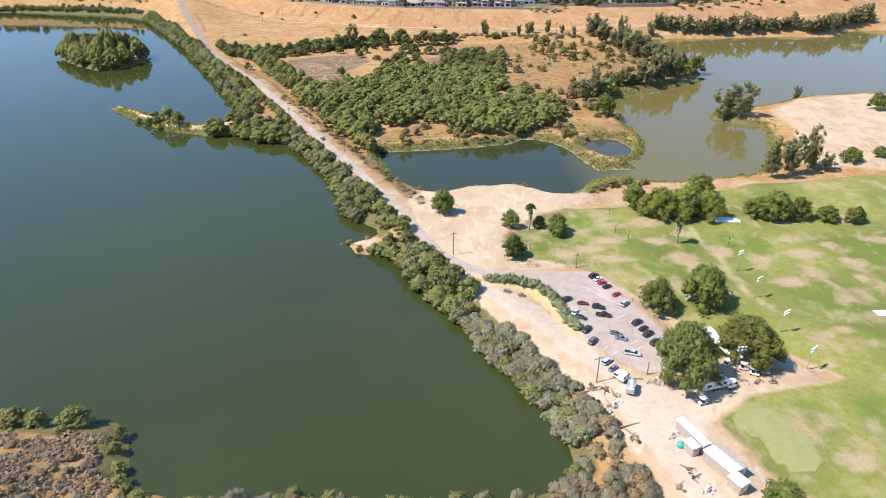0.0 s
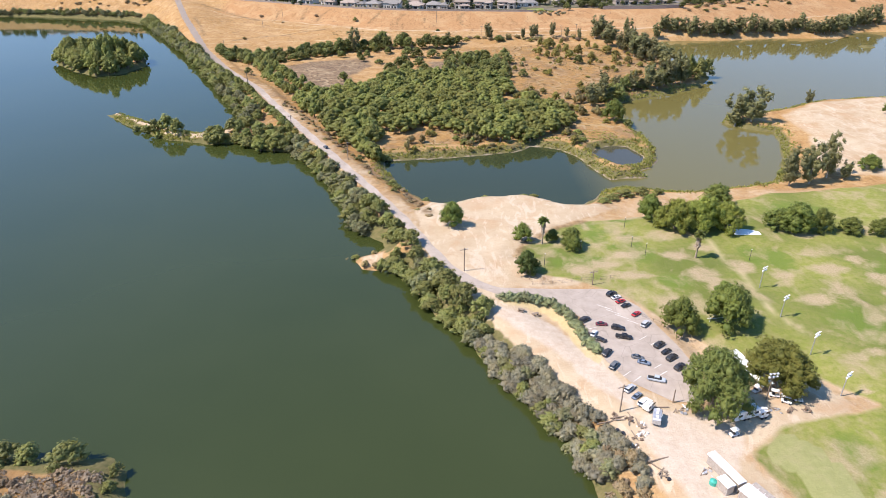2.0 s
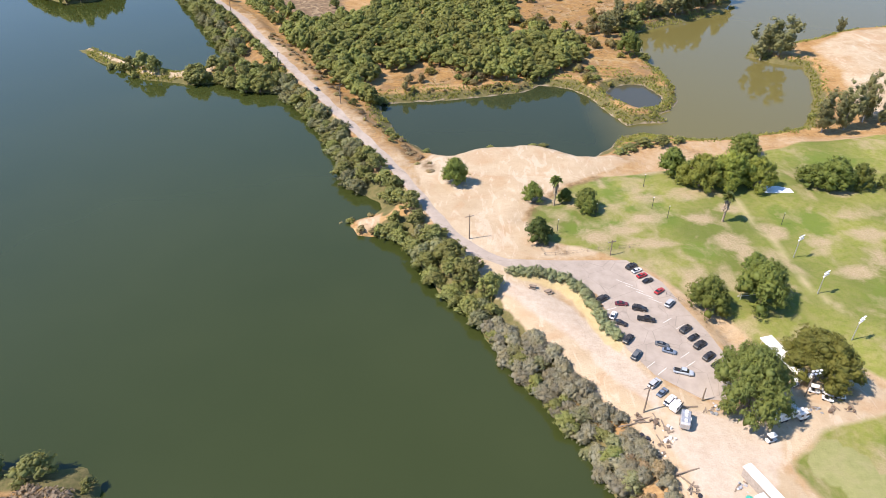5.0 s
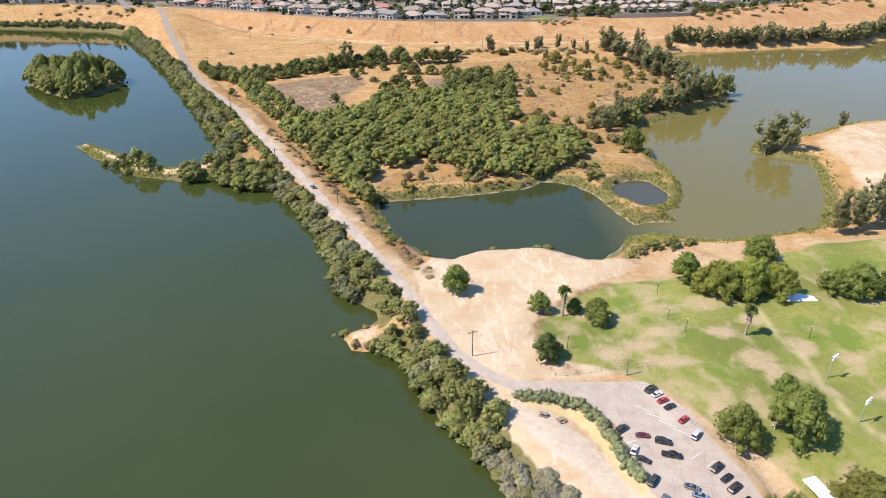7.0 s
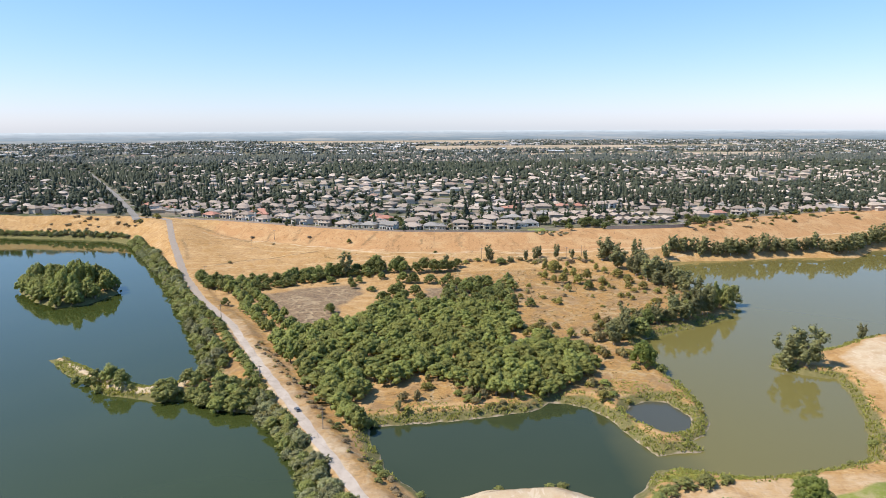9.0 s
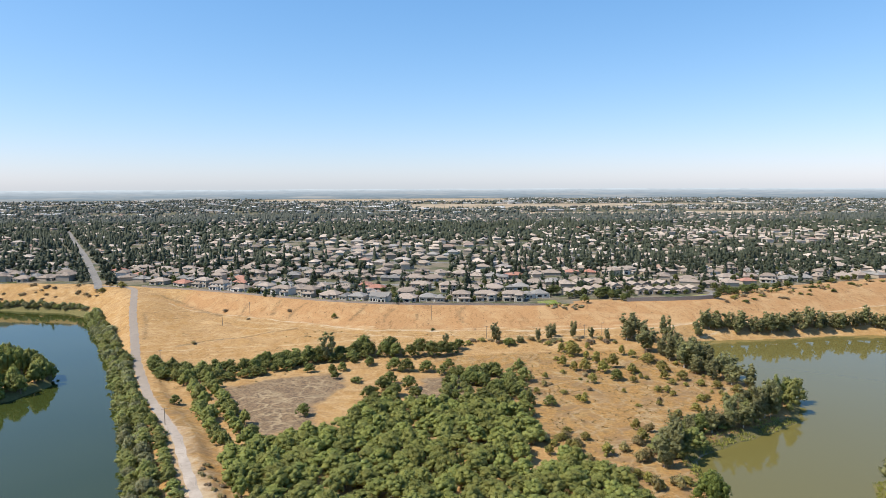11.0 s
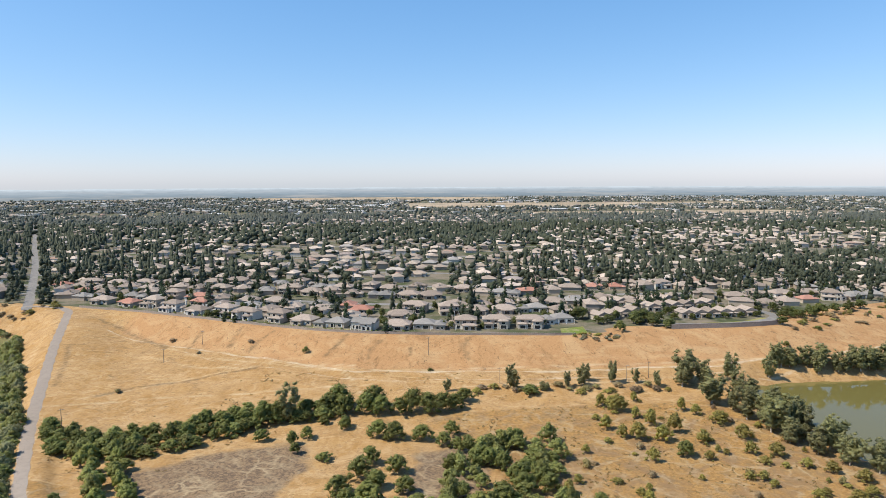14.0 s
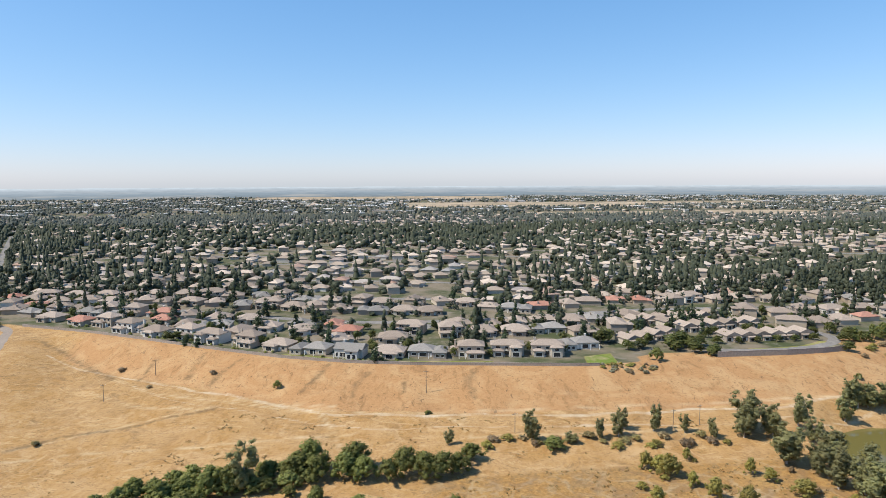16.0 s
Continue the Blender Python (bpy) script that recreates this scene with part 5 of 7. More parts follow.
# bushes on the bluff and in the dry field
for x, y, h, r, k in [(-83, 634, 4.5, 2.6, "bush"), (-8, 604, 1.6, 2.0, "bush"), (-170, 579, 2.2, 2.4, "straw"), (112, 652, 8, 4.2, "bush"), (-178, 672, 2, 3, "brown"), (-122, 655, 2, 2.6, "brown"), (-152, 646, 1.5, 2, "brown"),
                      (-300, 752, 5, 4, "pale"), (-296, 747, 4, 4, "pale"), (-312, 740, 4, 4.5, "pale"), (212, 640, 3, 2.4, "bush"), (-173, 522, 7, 3.6, "bush"), (-136, 462, 5, 3, "bush"), (-129, 470, 4, 2.4, "bush")]:
    set_plant(k, x, y, h, r, R)


for i in range(26):
    set_plant(R.choice(["brown", "pale", "straw", "grey"]), R.uniform(80, 108), R.uniform(636, 646), R.uniform(0.8, 1.8), R.uniform(1.2, 2.6), R)
for x, y, h, r in [(-33, 208, 1.3, 1.6), (-29, 200, 1.6, 1.8), (-25, 199, 2.2, 2), (-36, 206, 1.4, 1.3), (-27, 209, 1.2, 1.4)]:
    set_plant("straw", x, y, h, r, R)


def reeds():
    """Reed and sedge clumps along the pond, the spit and the olive lake."""
    rng = np.random.default_rng(12)
    p = np.column_stack([rng.uniform(-40, 270, 90000), rng.uniform(238, 440, 90000)])
    q = np.column_stack([rng.uniform(-200, -105, 16000), rng.uniform(322, 385, 16000)])
    p = np.vstack([p, q])
    d = shore(p)
    keep = (d > 0.2) & (d < 6.5) & (rng.random(len(p)) < np.where(d < 3, 0.75, 0.35)) & (wavy(p, 11, 6) > -0.55) & ~((p[:, 1] < 262) & (p[:, 0] < 60))
    p, d = p[keep][:9000], d[keep][:9000]
    z = land(p)
    n = len(p)
    V, F = [], []
    for k in range(3):
        a = rng.uniform(0, 6.283, n)
        w, h = rng.uniform(0.12, 0.3, n), rng.uniform(0.4, 1.0, n)
        ox, oy = rng.normal(0, 0.35, n), rng.normal(0, 0.35, n)
        b = np.column_stack([p[:, 0] + ox, p[:, 1] + oy, z - 0.05])
        s = np.column_stack([np.cos(a) * w, np.sin(a) * w, np.zeros(n)])
        lean = np.column_stack([rng.normal(0, 0.3, n), rng.normal(0, 0.3, n), h])
        V.append(np.stack([b - s, b + s, b + lean + 0.7 * s, b + lean - 0.7 * s], 1).reshape(-1, 3))
    V = np.concatenate(V)
    F = np.arange(len(V)).reshape(-1, 4)
    tagged(new("reeds", raw("reeds", V, F, M["reed"])), "green and straw reeds along the shores", "reeds", kind="stuff")


reeds()


def scrub(name, label, material, zones, count, size, seed):
    """Low tufts scattered thickly over stretches of ground; zones: a polygon and the share of it that is covered."""
    rng = np.random.default_rng(seed)
    spots = []
    for poly, share in zones:
        a = np.array([q[:2] for q in poly], float)
        p = rng.uniform(a.min(0), a.max(0), (count, 2))
        near = inside(p, poly) & (shore(p) > 0.8) & (along(p, ROAD, False)[0] > 4.5)
        p = p[near & (wavy(p, 5.5, seed) + 0.7 * wavy(p, 17, seed + 1) > 1.0 - 2.2 * share)]
        spots.append(p)
    p = np.concatenate(spots)
    n, per = len(p), 11
    z = land(p)
    r = rng.uniform(size * 0.55, size * 1.25, n)
    d = rng.standard_normal((n, per, 3))
    d /= np.linalg.norm(d, axis=2)[:, :, None]
    d[:, :, 2] = np.abs(d[:, :, 2])
    c = d * r[:, None, None] * (0.75 + 0.35 * rng.random((n, per, 1))) * (1, 1, 0.8) + np.column_stack([p, z - 0.08])[:, None, :]
    nrm = d + 0.35 * rng.standard_normal((n, per, 3))
    nrm /= np.linalg.norm(nrm, axis=2)[:, :, None]
    t = np.cross(nrm, rng.standard_normal((n, per, 3)))
    t /= np.linalg.norm(t, axis=2)[:, :, None]
    b = np.cross(nrm, t)
    s = r[:, None, None] * (0.35 + 0.3 * rng.random((n, per, 1)))
    V = np.stack([c - t * s, c + b * s * 0.7, c + t * s, c - b * s * 0.7], 2).reshape(-1, 3)
    tagged(new(name, raw(name, V, np.arange(len(V)).reshape(-1, 4), M[material])), label, "scrub", kind="stuff")


scrub("grey_scrub", "dry grey-brown scrub over the sandy banks", "scrub_grey", [([(-66, 93), (-74, 108), (-90, 111), (-135, 116), (-150, 100), (-128, 80), (-66, 80)], 0.5), (BRUSH, 0.26)], 5200, 0.75, 31)
scrub("dry_tussocks", "low straw-brown tussocks in the dry grassland", "tussock", [(RUST, 0.38), ([(-170, 500), (-120, 480), (-60, 540), (20, 560), (120, 575), (110, 600), (-20, 600), (-100, 610)], 0.2)], 9000, 0.55, 33)
scrub("green_sedge", "low green sedge in the damp ground by the pond", "reed", [([(-34, 304), (-14, 306), (17, 312), (40, 325), (56, 320), (64, 306), (70, 284), (88, 284), (103, 318), (101, 345), (60, 340), (20, 322), (-20, 316)], 0.52),
       ([(62, 256), (70, 270), (84, 268), (110, 264), (108, 258), (84, 258)], 0.6)], 9000, 0.34, 35)


# ---- town on the bluff ----
HOUSES = []


def box_faces(x0, y0, z0, x1, y1, z1):
    v = [(x0, y0, z0), (x1, y0, z0), (x1, y1, z0), (x0, y1, z0), (x0, y0, z1), (x1, y0, z1), (x1, y1, z1), (x0, y1, z1)]
    return v, [(0, 3, 2, 1), (4, 5, 6, 7), (0, 1, 5, 4), (1, 2, 6, 5), (2, 3, 7, 6), (3, 0, 4, 7)]


def boxes(name, rows, material):
    verts, faces = [], []
    for r in rows:
        v, f = box_faces(*r)
        faces += [tuple(i + len(verts) for i in q) for q in f]
        verts += v
    return mesh(name, verts, faces, [material])


def hip(x0, y0, x1, y1, z, pitch=0.42, over=0.6, gable=False):
    """A hipped or gabled roof with eaves over a rectangle."""
    x0, y0, x1, y1 = x0 - over, y0 - over, x1 + over, y1 + over
    w, d = x1 - x0, y1 - y0
    t = 0.22
    if w >= d:
        in_ = 0 if gable else d / 2
        a, b = (x0 + in_, (y0 + y1) / 2), (x1 - in_, (y0 + y1) / 2)
        rise = d / 2 * pitch
        v = [(x0, y0, z), (x1, y0, z), (x1, y1, z), (x0, y1, z), (x0, y0, z + t), (x1, y0, z + t), (x1, y1, z + t), (x0, y1, z + t), (*a, z + t + rise), (*b, z + t + rise)]
        f = [(4, 5, 9, 8), (6, 7, 8, 9), (5, 6, 9), (7, 4, 8)]
    else:
        in_ = 0 if gable else w / 2
        a, b = ((x0 + x1) / 2, y0 + in_), ((x0 + x1) / 2, y1 - in_)
        rise = w / 2 * pitch
        v = [(x0, y0, z), (x1, y0, z), (x1, y1, z), (x0, y1, z), (x0, y0, z + t), (x1, y0, z + t), (x1, y1, z + t), (x0, y1, z + t), (*a, z + t + rise), (*b, z + t + rise)]
        f = [(5, 6, 9, 8), (7, 4, 8, 9), (4, 5, 8), (6, 7, 9)]
    f += [(0, 3, 2, 1), (0, 1, 5, 4), (1, 2, 6, 5), (2, 3, 7, 6), (3, 0, 4, 7)]
    return v, f


def house_model(label, wings, roof, windows, chimney, posts, gable=False, doors=()):
    """wings: rows x0, y0, x1, y1, height. windows: x, y, z, width, height on walls that face -y. The garden side faces -y."""
    root = tagged(new("house"), label, "house", "houses on the bluff")
    part("wall", boxes("wall", [(a, b, -0.6, c, d, h) for a, b, c, d, h in wings], M["stucco"]), root)
    for a, b, c, d, h in wings:
        v, f = hip(a, b, c, d, h, gable=gable)
        part("roof", mesh("roof", v, f, [M[roof]]), root)
    for x, y, z, w, h in windows:
        fr = part("window", boxes("window", [(-w / 2 - 0.12, -0.06, -0.12, w / 2 + 0.12, 0.02, 0.0), (-w / 2 - 0.12, -0.06, h, w / 2 + 0.12, 0.02, h + 0.12),
                                             (-w / 2 - 0.12, -0.06, 0, -w / 2, 0.02, h), (w / 2, -0.06, 0, w / 2 + 0.12, 0.02, h)], M["trim"]), root, "", pose(x, y, z))
        part("pane", boxes("pane", [(-w / 2, -0.02, 0, w / 2, 0.015, h)], M["glass"]), fr)
    for x, y, z, w, h in doors:
        part("door", boxes("door", [(x - w / 2, y - 0.05, z, x + w / 2, y + 0.02, z + h)], M["trim"]), root)
    if chimney:
        x, y, z = chimney
        part("chimney", boxes("chimney", [(x - 0.5, y - 0.4, 0, x + 0.5, y + 0.4, z), (x - 0.62, y - 0.52, z, x + 0.62, y + 0.52, z + 0.25)], M["stucco"]), root)
    for x, y, h in posts:
        part("porch_post", boxes("porch_post", [(x - 0.15, y - 0.15, -0.2, x + 0.15, y + 0.15, h)], M["trim"]), root)
    HOUSES.append(root)
    root.location = (0, -3400 - 40 * len(HOUSES), 0)
    return root


house_model("single-storey tan stucco house with hipped tile roof", [(-9, -5, 8, 7, 3.2), (-3, -8.5, 5, -5, 3.0)], "roof",
            [(-6.5, -5, 0.9, 2.2, 1.4), (1, -8.5, 0.4, 3.6, 2.1), (6.5, -5, 0.9, 1.6, 1.4)], (5, 4, 6.2), [], doors=[(-3.9, -5, 0, 1.6, 2.1)])
house_model("two-storey stucco house with balcony posts and tile roof", [(-8, -4, 6, 7, 6.0), (-8, -8, 1, -4, 3.1), (6, -2, 10, 7, 3.2)], "roof",
            [(-5.5, -8, 0.5, 2.8, 2.1), (-1.5, -8, 0.5, 2.4, 2.1), (-5, -4, 3.9, 2.2, 1.4), (0, -4, 3.9, 2.2, 1.4), (4, -4, 3.9, 1.6, 1.4), (4, -4, 0.4, 2.2, 2.1), (8, -2, 0.9, 1.6, 1.3)],
            (8, 4, 7.5), [(2.2, -7.6, 3.1), (5.6, -7.6, 3.1)], doors=[(1.9, -4, 0, 1.4, 2.1)])
house_model("single-storey house with wide grey tile roof and covered patio", [(-10, -4, 4, 8, 3.2), (4, -7, 11, 6, 3.2)], "roof_grey",
            [(-7, -4, 0.8, 2.4, 1.5), (-2, -4, 0.3, 3.4, 2.2), (6.2, -7, 0.8, 1.6, 1.5), (9, -7, 0.8, 1.6, 1.5)], (-5, 5, 6.4), [(-9.5, -7, 2.9), (-4, -7, 2.9), (1.5, -7, 2.9)], doors=[(2.4, -4, 0, 1.2, 2.1)])
house_model("large pale stucco house with double gables and tall windows", [(-9, -3, 9, 7, 5.6), (-7.5, -7, -1.5, -3, 5.2), (2.5, -6.5, 8, -3, 3.2)], "roof",
            [(-4.5, -7, 0.4, 3.6, 2.3), (-4.5, -7, 3.4, 2.4, 1.3), (0.5, -3, 0.4, 2.6, 2.2), (5.2, -6.5, 0.4, 3.4, 2.1), (5.2, -3, 3.9, 2.6, 1.2), (0.5, -3, 3.7, 1.6, 1.3)],
            (7, 3, 8.6), [(-0.8, -6, 3.0), (2, -6, 3.0)], doors=[(0.6, -3, 2.7, 0.8, 0.6)])
house_model("white gabled house with slate-grey roof and bay windows", [(-8, -3, 8, 7, 4.6), (-6.5, -6.5, 0.5, -3, 4.4)], "roof_grey",
            [(-4.6, -6.5, 0.4, 1.8, 2.2), (-1.6, -6.5, 0.4, 1.8, 2.2), (-3, -6.5, 3.0, 1.6, 1.1), (3.2, -3, 0.4, 3.2, 2.2), (6.4, -3, 0.4, 1.6, 2.2)], (5, 5, 7.8),
            [(2, -5.6, 2.8), (4.8, -5.6, 2.8), (7.6, -5.6, 2.8)], gable=True, doors=[(1.2, -3, 0, 0.9, 2.1)])
house_model("single-storey house with faded red tile roof", [(-9, -5, 6, 6, 3.1), (-1, -8, 7, -5, 3.0)], "roof_red",
            [(-6.5, -5, 0.6, 2.6, 1.7), (-3.2, -5, 0.6, 1.8, 1.7), (3, -8, 0.4, 3.8, 2.1)], (2, 4, 5.8), [], doors=[(6.2, -8, 0.4, 1.0, 2.0)])
house_model("grey-brown roofed town house in a terraced row", [(-4.5, -5, 4.5, 6, 3.6), (-3.6, -6.6, 0.4, -5, 2.6)], "roof",
            [(-1.6, -6.6, 0.5, 2.2, 1.6), (2.6, -5, 0.4, 2.0, 2.1)], None, [], gable=True, doors=[(1.0, -5, 0, 0.8, 2.1)])

STUCCO = [(0.38, 0.31, 0.24, 1), (0.46, 0.40, 0.33, 1), (0.33, 0.27, 0.21, 1), (0.56, 0.53, 0.48, 1), (0.30, 0.255, 0.215, 1), (0.42, 0.35, 0.275, 1)]
RH = random.Random(21)
SITES = []


def top_line(x):
    return float(np.interp(x, *np.array(TOP, float).T))


def set_house(kind, x, y, turn, wall=None, scale=1.0):
    c = copy_thing(HOUSES[kind], pose(x, y, PLATEAU + 0.05, 0, 0, turn))
    c.scale = (scale * RH.choice((-1, 1)), scale, 1)
    col = wall or RH.choice(STUCCO)
    for o in c.children_recursive:
        if o.name.split(".")[0] in ("wall", "chimney"):
            o.color = col
    SITES.append((x, y))
    return c


# the row at the bluff's edge: x, y, model, wall tone
EDGE = [(-271, 768, 0, 0), (-243, 756, 5, 1), (-222, 750, 1, 0), (-200, 732, 1, 3), (-179, 722, 0, 3), (-157, 715, 1, 3), (-138, 702, 3, 3), (-114, 694, 1, 5), (-94, 685, 0, 5), (-73, 675, 2, 5),
        (-51, 666, 4, 3), (-29, 667, 0, 1), (-9, 667, 2, 4), (14, 666, 1, 5), (35, 668, 3, 1), (57, 667, 3, 1), (78, 682, 2, 3)]
for x, y, k, w in EDGE:
    slope = math.degrees(math.atan2(top_line(x + 8) - top_line(x - 8), 16))
    set_house(k, x, y, slope, STUCCO[w], 0.98)
for x, y, k in [(6, 714, 1), (25, 715, 0), (46, 717, 0), (67, 721, 2), (88, 714, 0), (-60, 720, 5), (-88, 722, 0), (-112, 732, 0), (-30, 700, 0), (-20, 722, 3)]:
    set_house(k, x, y, RH.uniform(-14, 14))
# terraced rows behind the curved lane
for i in range(6):
    set_house(6, 170 + i * 9.4, 696 + i * 1.4, 8, STUCCO[4])
for i in range(6):
    set_house(6, 154 + i * 9.6, 722 + i * 2.6, 14, STUCCO[1])
for i in range(8):
    set_house(6, 108 + i * 9.6, 690 + 6 * i + (22 if i > 3 else 0), 24, STUCCO[1])
for i in range(7):
    set_house(6, 128 + i * 9.8, 742 + i * 3, 16, STUCCO[0])


def town_y(x, off):
    bend = 22 * math.sin(x / 140 + off / 170) + 12 * math.sin(x / 63 - off / 90)
    return 655 + (top_line(max(-330, min(430, x))) - 655) * max(0.0, 1 - off / 420) + off + bend * min(1, off / 120)


def near_avenue(x, y):
    ax = float(np.interp(y, [745, 857, 997, 1260, 1653, 2060], [-318, -381, -462, -621, -856, -1100]))
    return abs(x - ax) < 20 + (y > 900) * 4


lots = []
for row, off in enumerate([o + k for o in range(56, 1500, 76) for k in (0, 31)]):
    x = -1250.0
    while x < 1400:
        x += RH.uniform(18, 25)
        y = town_y(x, off) + RH.uniform(-7, 7)
        if abs(x) > 0.74 * (y - 60) + 60 or near_avenue(x, y) or RH.random() < 0.07 + 0.22 * (off > 330):
            continue
        if any((x - a) ** 2 + (y - b) ** 2 < 330 for a, b in SITES):
            continue
        lots.append((x, y, off))
near_lots = [q for q in lots if q[2] < 230 and abs(q[0]) < 440][:116]
for x, y, off in near_lots:
    set_house(RH.choice([0, 0, 1, 2, 0, 3, 0, 5] if RH.random() < 0.5 else [0, 2, 0, 0]), x, y, RH.choice((0, 0, 90, 180, 270)) + RH.uniform(-22, 22), None, RH.uniform(0.9, 1.1))
far_lots = [q for q in lots if q not in set(near_lots)]
for x in range(-2600, 2900, 26):
    for y in range(2180, 4550, 95):
        px, py = x + RH.uniform(-12, 12), y + RH.uniform(-40, 40)
        if abs(px) < 0.74 * (py - 100) and RH.random() < 0.42 and not any(min(a, c) < px < max(a, c) and min(b, d) < py < max(b, d) for a, b, c, d in fields):
            far_lots.append((px, py, py))


def island_tint(name, stops, rough=0.9):
    n = Nodes(name)
    g = n.add("ShaderNodeNewGeometry").outputs["Random Per Island"]
    c = n.ramp(g, *stops)
    c = n.mix(n.ramp(n.noise(0.6, 3), (0.4, 0.0), (0.7, 0.3)), c, (0.2, 0.18, 0.15))
    return n.done(c, rough, 0, 0.15)


def far_houses():
    V, F, mats = [], [], []
    for x, y, off in far_lots:
        a = RH.choice((0, math.pi / 2)) + RH.uniform(-0.3, 0.3)
        big = off > 2000
        w, d, h = (RH.uniform(14, 80), RH.uniform(12, 34), RH.uniform(4, 8)) if big and RH.random() < 0.45 else (RH.uniform(13, 19), RH.uniform(9, 13), RH.choice((3.1, 3.1, 5.6)))
        c, s = math.cos(a), math.sin(a)
        parts = [box_faces(-w / 2, -d / 2, -1, w / 2, d / 2, h), hip(-w / 2, -d / 2, w / 2, d / 2, h, 0.05 if w > 25 else 0.42)]
        if not big and RH.random() < 0.6:
            q = RH.uniform(-w / 3, w / 3)
            parts += [box_faces(q - 3.5, -d / 2 - 5, -1, q + 3.5, -d / 2 - 0.1, 2.9), hip(q - 3.5, -d / 2 - 5, q + 3.5, -d / 2 + 1, 2.9, 0.42)]
        for k, (v, f) in enumerate(parts):
            n0 = len(V)
            V += [(x + c * p - s * q, y + s * p + c * q, PLATEAU + r) for p, q, r in v]
            F += [tuple(i + n0 for i in t) for t in f]
            mats += [k % 2 + (2 if w > 25 and k == 1 else 0)] * len(f)
    wall = island_tint("town_walls", ((0.0, (0.30, 0.245, 0.19)), (0.5, (0.44, 0.37, 0.30)), (1.0, (0.58, 0.54, 0.48))))
    roof = island_tint("town_roofs", ((0.0, (0.20, 0.16, 0.13)), (0.4, (0.35, 0.28, 0.22)), (0.8, (0.52, 0.425, 0.345)), (0.95, (0.25, 0.24, 0.23)), (1.0, (0.33, 0.20, 0.145))))
    white = island_tint("flat_white_roofs", ((0.0, (0.45, 0.44, 0.42)), (1.0, (0.78, 0.77, 0.75))))
    me = mesh("distant_houses", V, F, [wall, roof, wall, white])
    me.polygons.foreach_set("material_index", mats)
    tagged(new("distant_houses", me), "countless tan stucco houses with brown roofs", "houses", kind="stuff")


far_houses()


def far_trees():
    """Trees of the town past the first streets, far woods of it as one object."""
    rng = np.random.default_rng(8)
    V, F, n0 = [], [], 0

    def blob(x, y, r, h, lo, conifer):
        nonlocal n0
        if conifer:
            if y < 900:
                heap = [(rng.normal() * 0.15 * r, rng.normal() * 0.15 * r, h * (0.16 + 0.17 * k), r * (0.92 - 0.16 * k), h * 0.15) for k in range(5)]
                w, f, _ = crown(rng, heap, 70, 0.7, core=0.85)
                V.append(w + (x, y, PLATEAU))
                F.append(np.vstack([f[:, :3], f[:, [0, 2, 3]]]) + n0)
                n0 += len(w)
                return
            for k in range(2 if lo else 3):
                m = 6 if lo else 7
                z0, z1 = h * (0.05 + 0.26 * k), h * (0.58 + 0.21 * k) if k < (1 if lo else 2) else h
                rr = r * (1 - 0.27 * k)
                a = np.arange(m) * 2 * math.pi / m + rng.random()
                ring = np.stack([x + np.cos(a) * rr * (0.75 + 0.5 * rng.random(m)), y + np.sin(a) * rr * (0.75 + 0.5 * rng.random(m)), PLATEAU + z0 + 0.06 * h * rng.random(m)], 1)
                V.append(np.vstack([ring, [(x + rng.normal() * 0.1 * r, y, PLATEAU + z1)]]))
                F.append(np.stack([np.arange(m), (np.arange(m) + 1) % m, np.full(m, m)], 1) + n0)
                n0 += m + 1
        else:
            if lo:
                v, f = ICO1
                w = v * (1 + 0.24 * rng.standard_normal((len(v), 1))) * (r, r, h * 0.5) + (x, y, PLATEAU + h * 0.5)
            else:
                heap = [(rng.uniform(-.4, .4) * r, rng.uniform(-.4, .4) * r, h * rng.uniform(.4, .7), r * rng.uniform(.5, .7), h * rng.uniform(.24, .32)) for _ in range(3)]
                w, f, _ = crown(rng, heap, 44 if y < 900 else 16, 0.8, core=0.88)
                w = w + (x, y, PLATEAU)
                f = np.vstack([f[:, :3], f[:, [0, 2, 3]]])
            V.append(w)
            F.append(f + n0)
            n0 += len(w)

    for x, y, off in far_lots + [(a, b, 100) for a, b in SITES if b > top_line(a) + 44]:
        lo = y > 1250
        near = off == 100
        thick = 1 + 0.55 * math.sin(x / 150 + 1.6 * math.sin(y / 190)) + 0.4 * math.sin(y / 105 - x / 320) + 0.35 * max(0.0, min(1.0, (-x - 90) / 120))
        n = rng.poisson(4.4 * max(0.38, thick) ** 1.3 if 150 < off < 2000 else 3.4 if off == 100 else 4.0)
        for _ in range(n):
            px, py = x + rng.uniform(-13, 13), y + rng.uniform(-19, 19)
            if near_avenue(px, py) and off < 2000 or (100 < px < 235 and 675 < py < 770 and rng.random() < 0.8):
                continue
            grove = math.sin(px / 95 + 2 * math.sin(py / 160)) + math.sin(py / 120 + px / 210)
            con = rng.random() < 0.12 + 0.30 * max(0.0, grove)
            if con and (not near or rng.random() < 0.6):
                blob(px, py, rng.uniform(2.8, 4.8), rng.uniform(11, 21), lo, True)
            else:
                blob(px, py, *((rng.uniform(1.8, 4.2), rng.uniform(3, 7.5)) if near else (rng.uniform(3.0, 6.6), rng.uniform(5.5, 12))), lo, False)
    # woods between the streets and the far fields, trees along the avenue
    for _ in range(9000):
        y = rng.uniform(1500, 4550)
        x = rng.uniform(-0.74, 0.74) * (y - 100)
        if any(min(a, c) < x < max(a, c) and min(b, d) < y < max(b, d) for a, b, c, d in fields):
            continue
        if math.sin(x / 260 + 2 * math.sin(y / 330)) + math.sin(y / 190) > -0.5:
            blob(x, y, rng.uniform(3, 7), rng.uniform(6, 13), True, rng.random() < 0.35)
